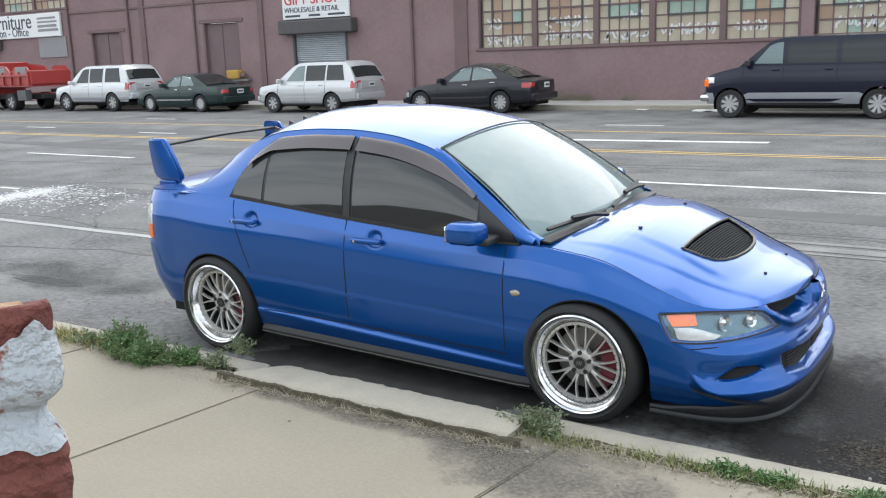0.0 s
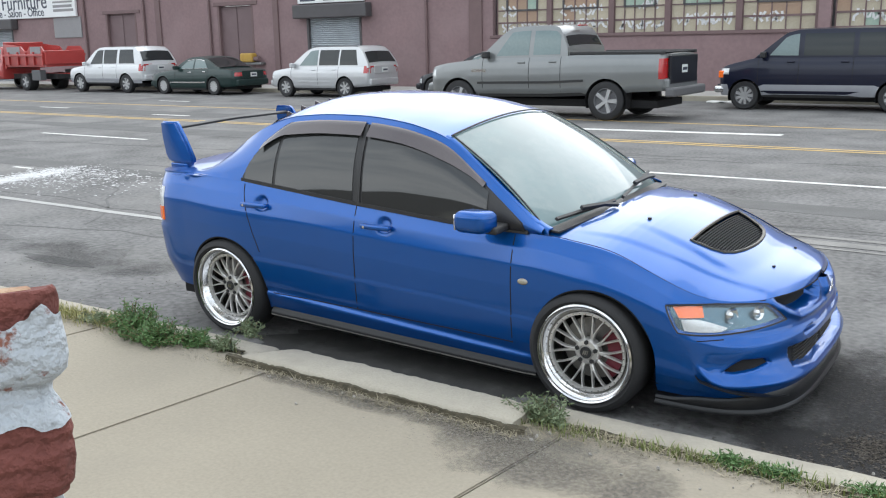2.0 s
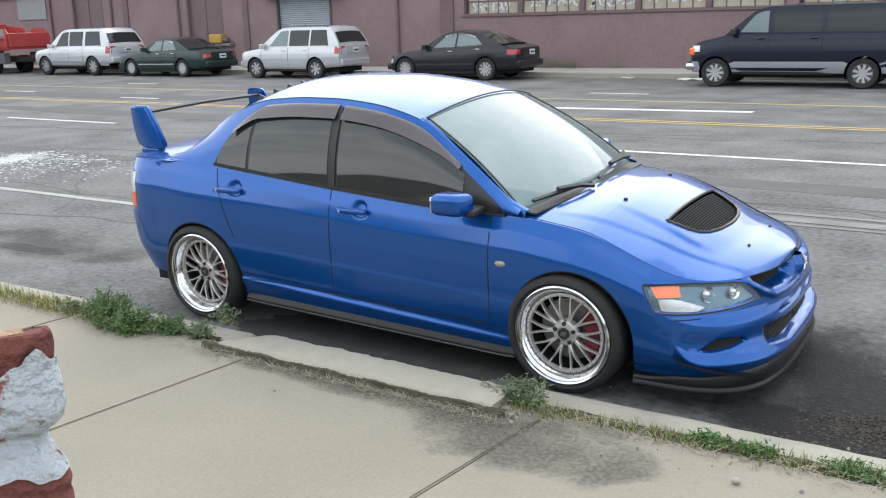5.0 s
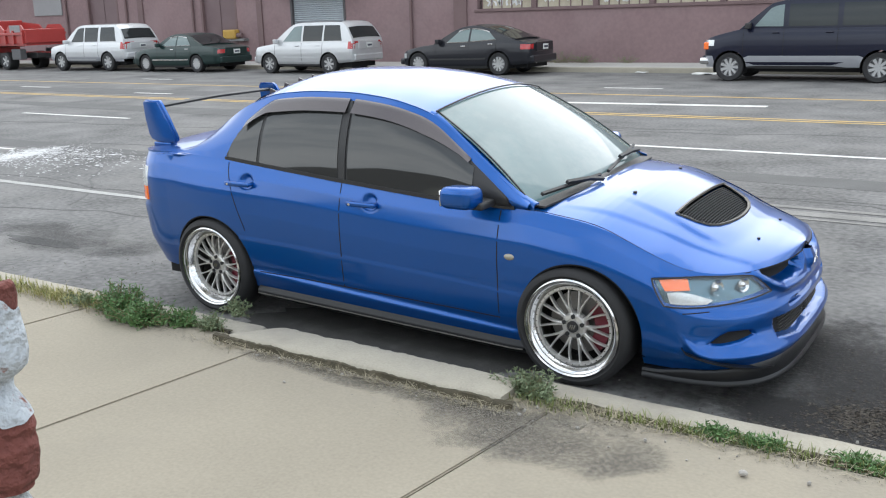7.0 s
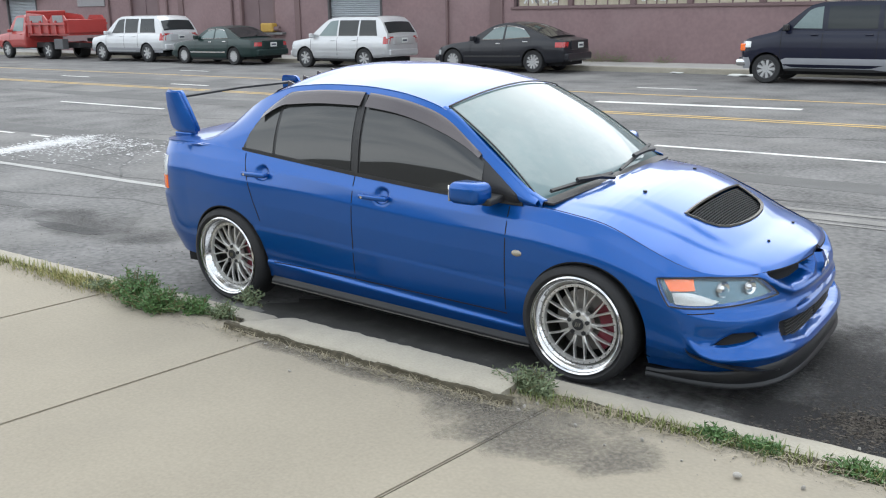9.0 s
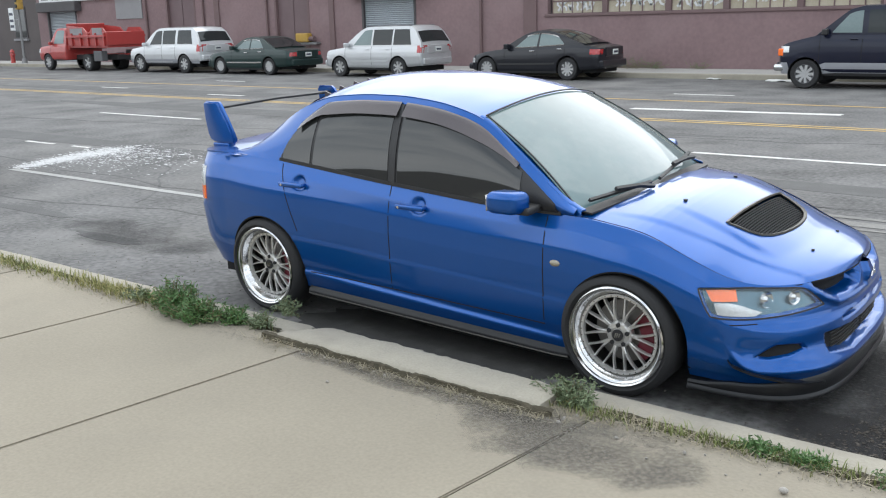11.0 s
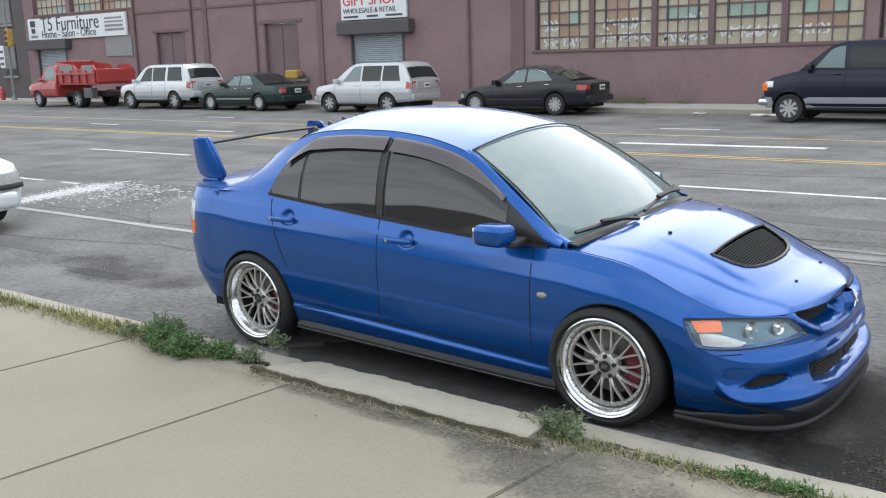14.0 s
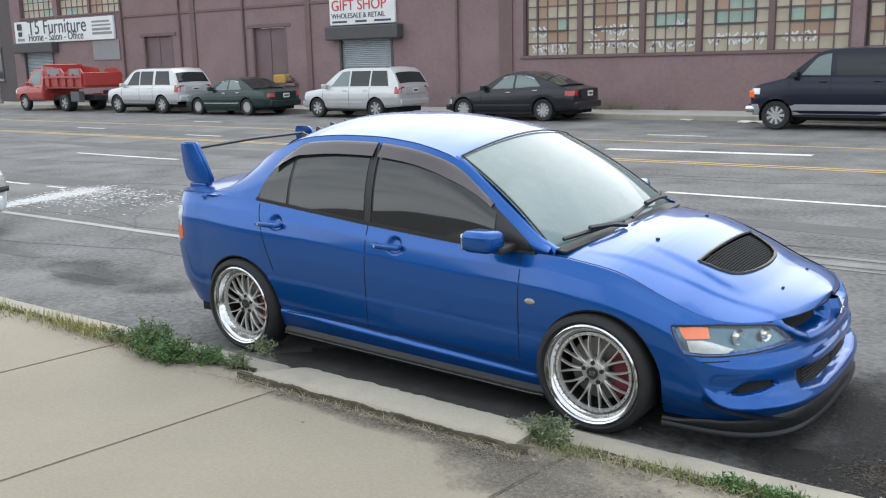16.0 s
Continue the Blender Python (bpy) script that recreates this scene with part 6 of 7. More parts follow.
def parked_row():
    suv = vehicle("silver sport utility wagon parked at the far kerb", 4.70, 1.82, -0.93, -3.645, 0.345,
                  ((-4.7, 1.02), (-4.2, 1.06), (-2.6, 1.05), (-1.35, 1.04), (-1.1, 1.01), (-0.5, 0.93), (-0.2, 0.86), (0, 0.68)), ((-4.7, 0.42), (-3.2, 0.30), (-1.4, 0.30), (0, 0.36)),
                  (-1.10, -2.0, -4.36, -4.67, 1.72), ((-1.60, -2.42, -2.08, -2.44), (-2.50, -3.35, -2.52, -3.38), (-3.43, -4.22, -3.45, -4.10)), "silver_p", tail=((0.84, 1.08), 0.1), rr=0.16, rf=0.55, curve=0.2, tail_x=0.20, first_glass="clearglass")
    for s in (1, -1):
        part("roof_rail", box(-4.1, -2.1, s * 0.64 - 0.02, s * 0.64 + 0.02, 1.715, 1.745, 0.01, 1), M["tailgate_grey"], suv)
    place(suv, -22.44, 21.56)
    sed = vehicle("dark charcoal saloon with chrome window trim at the far kerb", 4.95, 1.84, -0.85, -3.82, 0.345,
                  ((-4.95, 0.93), (-4.6, 1.03), (-3.9, 1.05), (-2.6, 0.97), (-1.5, 0.94), (-0.8, 0.86), (-0.25, 0.72), (0, 0.60)), ((-4.95, 0.36), (-3.2, 0.24), (-1.4, 0.24), (0, 0.28)),
                  (-1.42, -2.35, -3.30, -4.42, 1.50), ((-1.95, -2.72, -2.35, -2.76), (-2.80, -3.70, -2.82, -3.48)), "dark_p", tail=((0.78, 0.93), 0.1), rr=0.40, spokes=10, tail_x=0.36, belt_chrome=True, curve=0.34, glass="clearglass")
    place(sed, -16.24, 21.97)
    bui = vehicle("dark green saloon parked at the far kerb", 5.08, 1.86, -1.02, -3.86, 0.325,
                  ((-5.08, 0.84), (-4.7, 0.95), (-3.9, 0.97), (-2.6, 0.94), (-1.6, 0.93), (-0.8, 0.84), (-0.25, 0.72), (0, 0.60)), ((-5.08, 0.34), (-3.2, 0.22), (-1.4, 0.22), (0, 0.26)),
                  (-1.62, -2.35, -3.35, -4.2, 1.42), ((-2.0, -2.75, -2.42, -2.78), (-2.83, -3.55, -2.85, -3.35)), "green_p", tail=((0.70, 0.84), 0.1), rr=0.35, glass="clearglass", spokes=12, belt_chrome=True, curve=0.28, tail_x=0.12, moulding="chrome")
    place(bui, -29.09, 21.58)
    dur = vehicle("white sport utility wagon with grey cladding at the far kerb", 5.1, 1.93, -1.0, -4.03, 0.375,
                  ((-5.1, 1.10), (-4.5, 1.14), (-2.6, 1.13), (-1.5, 1.11), (-1.2, 1.08), (-0.5, 0.99), (-0.15, 0.9), (0, 0.78)), ((-5.1, 0.50), (-3.2, 0.38), (-1.4, 0.38), (0, 0.44)),
                  (-1.26, -2.1, -4.74, -5.06, 1.84), ((-1.75, -2.55, -2.15, -2.55), (-2.63, -3.45, -2.63, -3.47), (-3.62, -4.6, -3.62, -4.45)), "white_p", tail=((0.88, 1.16), 0.1), rr=0.16, rf=0.6, band=(0.40, 0.58, "band_p"), curve=0.2, tail_x=0.2)
    place(dur, -34.41, 21.63)
    van = vehicle("dark navy passenger van with a silver lower band", 5.6, 2.02, -0.78, -4.28, 0.36,
                  ((-5.6, 1.30), (-2.0, 1.30), (-1.25, 1.31), (-1.0, 1.29), (-0.3, 1.12), (-0.12, 1.04), (0, 0.85)), ((-5.6, 0.45), (-3.2, 0.36), (-1.4, 0.36), (0, 0.42)),
                  (-0.98, -1.78, -5.45, -5.58, 1.98), ((-1.36, -2.05, -1.72, -2.05), (-2.18, -3.3, -2.18, -3.3), (-3.42, -5.2, -3.42, -5.18)), "navy_p", "van", "van", tail=((0.8, 1.2), 0.1), rr=0.2, rf=0.34, band=(0.36, 0.64, "band_p"), kside=0.85, spokes=9, first_glass="clearglass")
    part("amber_lamp", box(-0.24, -0.10, -0.99, -0.80, 0.80, 0.98, 0.02, 1), M["orange"], van)
    part("amber_lamp", box(-0.24, -0.10, 0.80, 0.99, 0.80, 0.98, 0.02, 1), M["orange"], van)
    part("chrome_bumper", box(-0.36, 0.03, -0.97, 0.97, 0.42, 0.60, 0.08, 3), M["chrome"], van)
    place(van, -5.86, 21.04)


def dump_truck():
    t = empty("dump_truck", pose(-41.75, 21.7, 0, 0, 0, 180), "small red dump truck with a ribbed red bed", "truck")
    cab = vehicle("", 2.6, 1.98, -0.95, -9.0, 0.38, ((-2.6, 1.20), (-1.3, 1.18), (-0.4, 1.08), (-0.1, 1.0), (0, 0.85)), ((-2.6, 0.5), (0, 0.48)), (-1.15, -1.62, -2.45, -2.58, 1.95), ((-1.5, -2.35, -1.75, -2.35),), "red_p", rf=0.4, rr=0.12, tail=((0.9, 0.95), 0.1), glass="clearglass")
    # the bare cab joins the truck: its shell parts move over, its rear axle and tail fittings go
    for o in list(cab.children):
        base = o.name.split(".")[0]
        if base in ("number_plate", "trunk_panel", "tail_lamp", "exhaust", "rear_bumper", "underbody") or (base in ("wheel", "arch_lining") and o.matrix_basis.translation.x < -5) or base == "arch_lining":
            for q in (*o.children_recursive, o):
                bpy.data.objects.remove(q)
        else:
            o.parent = t
    bpy.data.objects.remove(cab)
    part("chassis", box(-5.9, -1.0, -0.45, 0.45, 0.5, 0.72, 0.02, 1), M["black"], t)
    part("front_shield", box(-2.95, -2.86, -1.0, 1.0, 0.95, 2.15, 0.03, 1), M["red_p"], t)
    for s in (1, -1):
        b = bmesh.new()
        pts = [(-2.9, 1.15), (-5.95, 1.15), (-5.95, 1.72), (-5.75, 1.93), (-4.9, 1.93), (-4.7, 1.74), (-4.45, 1.74), (-4.2, 1.95), (-3.1, 2.05), (-2.9, 2.05)]
        f = b.faces.new([b.verts.new((x, s * 1.0, z)) for x, z in pts])
        e = bmesh.ops.extrude_face_region(b, geom=[f])
        bmesh.ops.translate(b, vec=(0, -s * 0.06, 0), verts=[v for v in e["geom"] if isinstance(v, bmesh.types.BMVert)])
        bmesh.ops.recalc_face_normals(b, faces=b.faces)
        part("bed_side", b, M["red_p"], t)
        for x in (-3.3, -4.0, -4.6, -5.2, -5.85):
            part("bed_rib", box(x - 0.05, x + 0.05, s * 1.04 - 0.04, s * 1.04 + 0.04, 1.12, 1.70, 0.01, 1), M["red_p"], t)
        part("bed_rail", box(-5.95, -2.9, s * 1.05 - 0.05, s * 1.05 + 0.05, 1.50, 1.60, 0.01, 1), M["red_p"], t)
        for x0, x1 in ((-4.15, -3.15), (-5.7, -4.95)):
            part("bed_panel", box(x0, x1, s * 1.0 - 0.01, s * 1.0 + 0.012, 1.62, 1.92), M["grey_panel"], t, "bare grey side panel")
        for x in (-4.29,):
            road_wheel(t, x, s * 0.98, 0.38, s, 0.45 if x > -5 else 0.3, 5)
        part("tool_box", box(-5.5, -4.85, s * 0.85 - 0.15, s * 0.85 + 0.15, 0.45, 0.9, 0.02, 1), M["tailgate_grey"], t)
    part("bed_floor", box(-5.95, -2.9, -0.95, 0.95, 1.05, 1.16), M["red_p"], t)
    part("tail_gate", box(-6.03, -5.95, -1.0, 1.0, 1.15, 1.75, 0.02, 1), M["red_p"], t)


def pickup():
    p = vehicle("grey four-door pickup truck driving along the far lane", 5.82, 2.02, -0.99, -4.56, 0.40,
                ((-5.82, 1.33), (-3.7, 1.33), (-3.66, 1.30), (-2.0, 1.27), (-1.55, 1.26), (-0.6, 1.16), (-0.15, 1.06), (0, 0.92)), ((-5.82, 0.62), (-3.2, 0.50), (-1.4, 0.48), (0, 0.50)),
                (-1.5, -2.2, -3.5, -3.68, 1.94), ((-1.95, -2.75, -2.3, -2.75), (-2.86, -3.5, -2.86, -3.48)), "grey_p", "pickup truck", "pickup_truck", rf=0.6, rr=0.22, tail=((0.85, 1.25), 0.1), tail_x=0.14, spokes=5, glass="clearglass")
    part("tail_gate", box(-5.86, -5.80, -0.78, 0.78, 0.74, 1.31, 0.02, 2), M["dark_p"], p)
    part("chrome_bumper", box(-6.0, -5.80, -0.95, 0.95, 0.50, 0.68, 0.04, 2), M["tailgate_grey"], p)
    # black panel on the closed deck paints the shaded inside of the bed
    part("bed_floor", box(-5.75, -3.78, -0.84, 0.84, 1.362, 1.375), M["void"], p)
    for s in (1, -1):
        part("bed_rail", box(-5.78, -3.72, s * 0.90 - 0.05, s * 0.90 + 0.05, 1.33, 1.40, 0.015, 1), M["black"], p)
        part("emblem", box(-1.72, -1.35, s * 1.008 - 0.006, s * 1.008 + 0.006, 0.98, 1.04), M["chrome"], p)
    part("brake_light", box(-3.60, -3.52, -0.18, 0.18, 1.925, 1.955, 0.01, 1), M["taillight"], p)
    p.scale = (1.12, 1.12, 1.12)
    return p


def pale_car():
    c = vehicle("pale white saloon with a blacked bumper strip by the kerb", 4.7, 1.78, -0.95, -3.6, 0.31,
                ((-4.7, 0.9), (-3.8, 0.95), (-2.6, 0.93), (-1.5, 0.92), (-0.8, 0.84), (-0.2, 0.74), (0, 0.62)), ((-4.7, 0.30), (-3.2, 0.22), (-1.4, 0.22), (0, 0.26)),
                (-1.45, -2.1, -3.2, -3.9, 1.40), ((-1.9, -2.6, -2.2, -2.62), (-2.68, -3.3, -2.7, -3.2)), "ice_p", rf=0.5, spokes=8)
    g = []
    for Y in np.linspace(-0.78, 0.78, 15):
        x = -0.5 + 0.5 * (1 - (abs(Y) / 0.9) ** 2.6) ** (1 / 2.6)
        g.append([(x + 0.035, Y * 1.03, 0.50), (x + 0.045, Y * 1.03, 0.53), (x + 0.035, Y * 1.03, 0.56)])
    part("bumper_strip", solid_patch(g, -0.03, (1, 0, 0)), M["black"], c, "black rubbing strip")
    return c


# ---- the near brick pier ----
def pier_mats():
    def brick(name, col, white, lo, hi):
        m = mat(name, col, 0.9, var=0.3, scale=22, fine=160, bump=0.7)
        nt = m.node_tree
        p = nt.nodes["Principled BSDF"]
        src = p.inputs["Base Color"].links[0].from_socket
        co, no, mr, mx = nt.nodes.new("ShaderNodeTexCoord"), nt.nodes.new("ShaderNodeTexNoise"), nt.nodes.new("ShaderNodeMapRange"), nt.nodes.new("ShaderNodeMix")
        no.inputs["Scale"].default_value, no.inputs["Detail"].default_value, no.inputs["Roughness"].default_value = 95, 6, 0.6
        nt.links.new(co.outputs["Object"], no.inputs["Vector"])
        mr.inputs["From Min"].default_value, mr.inputs["From Max"].default_value = lo, hi
        nt.links.new(no.outputs["Fac"], mr.inputs["Value"])
        mx.data_type = "RGBA"
        mx.inputs[7].default_value = (*white, 1)
        nt.links.new(mr.outputs[0], mx.inputs[0])
        nt.links.new(src, mx.inputs[6])
        nt.links.new(mx.outputs[2], p.inputs["Base Color"])
        return m
    M["brick_white"] = brick("flaking_white_brick", (0.20, 0.085, 0.06), (0.42, 0.45, 0.48), 0.37, 0.43)
    M["brick_red"] = brick("worn_red_brick", (0.155, 0.05, 0.04), (0.42, 0.43, 0.43), 0.66, 0.74)
    M["brick_tan"] = brick("weathered_cap", (0.30, 0.17, 0.10), (0.42, 0.29, 0.19), 0.45, 0.6)
    M["mortar"] = mat("grey_mortar", (0.36, 0.38, 0.385), 0.95, var=0.2, scale=30, fine=180, bump=0.8)


PIER_EDGE = [(1.739, -0.0008), (1.7449, -0.0002), (1.747, 0.0016), (1.752, 0.0022), (1.7566, 0.0029), (1.7609, 0.0027), (1.7642, 0.0021), (1.7672, 0.0030), (1.7715, 0.0022), (1.7744, 0.0012), (1.7773, -0.0008), (1.7808, -0.0030),
             (1.7843, -0.0028), (1.7874, 0.0003), (1.7901, 0.0025), (1.7951, 0.0034), (1.8012, 0.0032), (1.8083, 0.0023), (1.8142, 0.0026), (1.8182, 0.0020), (1.8200, 0.0002)]


def pier():
    pier_mats()
    # local x to the right along its face, y away from the eye, z up; the right end of a course is near x = 0
    o = empty("brick_pier", pose(1.622, -4.002, 0, 0, 0, 57), "old brick pier with flaking white and red paint", "pier")
    pitch = 0.042

    def edge(z):
        """Worn outline of the end of the pier; courses below repeat the red one."""
        while z < 1.7425:
            z += pitch
            if z >= 1.7425:
                z = min(z, 1.7792)
        return itp(z, PIER_EDGE)

    def shell(nm, m, z0, z1, out, seed, lab="", lo=None, hi=None, step=0.0009, closed=True):
        n = max(5, int((z1 - z0) / step))
        xs = [-0.45, -0.20, -0.10] + [-0.06 + 0.0012 * k for k in range(46)]
        rows = []
        for k in range(n + 1):
            r = []
            for q in range(len(xs) + 18):
                u = k / n
                a_, b_ = (lo(q) if lo else z0), (hi(q) if hi else z1)
                z = a_ + (b_ - a_) * u
                e = edge(z) + out
                yf = (0.003 - e) * 0.9 - out * 1.9
                if q < len(xs):
                    x, y = xs[q], yf
                elif q < len(xs) + 10:
                    w = (q - len(xs)) / 9 * math.pi / 2
                    x, y = e - 0.007 + 0.007 * math.sin(w), yf + 0.007 * (1 - math.cos(w))
                else:
                    y = yf + 0.007 + 0.0115 * (q - len(xs) - 9)
                    x = e - 0.30 * (y - yf - 0.007)
                p = Vector((x, y, z))
                d = noise.noise(p * 70 + Vector((seed, 0, 0))) * 0.0007 + noise.noise(p * 260 + Vector((0, seed, 0))) * 0.0002
                p += Vector((0.7 * d if x > -0.02 else 0, -d, 0.5 * d))
                p.z -= max(0, p.y - 0.012) * 0.36 * ss(1.786, 1.815, z)
                r.append(p)
            rows.append(r)
        b = grid_mesh(rows)
        if closed:
            for ring in (rows[0], rows[-1]):
                back = [b.verts.new((ring[0].x, 0.09, ring[0].z)), b.verts.new((ring[-1].x, ring[-1].y + 0.001, ring[-1].z))]
                b.faces.new([b.verts.new(p) for p in ring] + back[::-1])
        bmesh.ops.recalc_face_normals(b, faces=b.faces)
        return part(nm, b, M[m], o, lab, smooth=60)
    shell("brick", "brick_red", 1.7850, 1.8192, 0.0, 1.0)
    shell("mortar_joint", "mortar", 1.7765, 1.7850, 0.0, 2.0)
    shell("brick", "brick_red", 1.7430, 1.7765, 0.0, 3.0)
    z = 1.7430
    while z > 0.18:
        shell("mortar_joint", "mortar", z - 0.0085, z, -0.001, 50 + z, step=0.004)
        shell("brick", "brick_red", z - pitch, z - 0.0085, 0.0, 90 + z, step=0.006)
        z -= pitch
    part("core", box(-0.44, -0.012, 0.02, 0.085, 0.12, 1.775, 0.004, 1), M["mortar"], o)
    rag = lambda a, k, sd: (lambda q: a + k * noise.noise((q * 0.11, sd, 0)) + 0.35 * k * noise.noise((q * 0.31, sd, 4)))
    shell("paint_coat", "brick_white", 1.770, 1.810, 0.0006, 7.0, "flaking white paint over the brick", rag(1.7715, 0.0035, 3.0), rag(1.8105, 0.0065, 9.0), closed=False)
    b = box(-0.45, -0.003, 0.0035, 0.07, 1.8160, 1.8194, 0.0012, 2)
    bmesh.ops.subdivide_edges(b, edges=[e for e in b.edges if e.calc_length() > 0.03], cuts=14, use_grid_fill=True)
    for v in b.verts:
        v.co.z += 0.0012 * noise.noise(v.co * 90) - max(0, v.co.y - 0.010) * 0.36
        v.co.x -= 0.3 * v.co.y * (v.co.x > -0.02)
    part("worn_top", b, M["brick_tan"], o, "bare weathered brick top", smooth=60)


# ---- plants and litter ----
def leaf_mat(name, col):
    m = mat(name, col, 0.6, var=0.35, scale=9, fine=60, bump=0.0)
    m.node_tree.nodes["Principled BSDF"].inputs["Subsurface Weight"].default_value = 0.0
    return m


def tufts(name, label, spots, m, seed, blade=(0.05, 0.16), width=0.0035, spread=0.6):
    rnd = random.Random(seed)
    V, F = [], []
    for cx, cy, cz, rx, ry, n in spots:
        for _ in range(n):
            x, y = cx + rnd.gauss(0, rx), cy + rnd.gauss(0, ry)
            h, a = rnd.uniform(*blade), rnd.uniform(0, 6.283)
            lean = rnd.uniform(0.1, spread) * h
            dx, dy = math.cos(a), math.sin(a)
            w = width * rnd.uniform(0.7, 1.4)
            k = len(V)
            for u in (0, 0.4, 0.75):
                q = lean * u * u
                V += [(x + dx * q - dy * w * (1 - u * 0.6), y + dy * q + dx * w * (1 - u * 0.6), cz + h * u), (x + dx * q + dy * w * (1 - u * 0.6), y + dy * q - dx * w * (1 - u * 0.6), cz + h * u)]
            V.append((x + dx * lean, y + dy * lean, cz + h * (1 - 0.25 * rnd.random())))
            F += [(k, k + 1, k + 3, k + 2), (k + 2, k + 3, k + 5, k + 4), (k + 4, k + 5, k + 6)]
    me = bpy.data.meshes.new(name)
    me.from_pydata(V, [], F)
    me.materials.append(m)
    tagged(new(name, me), label, "grass", kind="stuff")


def weed(x, y, z, r, h, n, m, seed, label):
    """A bushy weed: thin stems with many small leaves."""
    rnd = random.Random(seed)
    w = empty("weed", pose(x, y, z), label, "weed", "weeds along the kerb")
    st, V, F = bmesh.new(), [], []
    for _ in range(n):
        a, el = rnd.uniform(0, 6.283), rnd.uniform(0.15, 1.25)
        L = rnd.uniform(0.5, 1.0)
        tip = Vector((r * L * math.cos(a) * math.cos(el), 0.6 * r * L * math.sin(a) * math.cos(el), h * L * math.sin(el) + 0.01))
        mid = tip * 0.5 + Vector((0, 0, 0.12 * h))
        root = Vector((rnd.gauss(0, r * 0.25), rnd.gauss(0, r * 0.12), -0.01))
        pts = [root.lerp(root + mid, k / 3) if k < 3 else root + mid for k in range(4)] + [(root + mid).lerp(root + tip, k / 3) for k in (1, 2, 3)]
        strip(pts, 0.003, 0.002, st, (0.3, -0.9, 0.3))
        for p in pts[1:]:
            for _ in range(7):
                q = p + Vector((rnd.gauss(0, 0.012), rnd.gauss(0, 0.012), rnd.gauss(0, 0.010)))
                s = rnd.uniform(0.005, 0.012)
                d = Vector((rnd.gauss(0, 1), rnd.gauss(0, 1), rnd.gauss(0.3, 0.6))).normalized()
                e = d.cross(Vector((rnd.gauss(0, 1), rnd.gauss(0, 1), rnd.gauss(0, 1)))).normalized()
                k = len(V)
                V += [tuple(q), tuple(q + d * s + e * s * 0.42), tuple(q + d * s * 2.9), tuple(q + d * s - e * s * 0.42)]
                F.append((k, k + 1, k + 2, k + 3))
    tagged(part("stalk", st, M["stalk"], w), kind="stuff")
    me = bpy.data.meshes.new("foliage")
    me.from_pydata(V, [], F)
    me.materials.append(m)
    lv = new("foliage", me)
    lv.parent = w
    tagged(lv, kind="stuff")


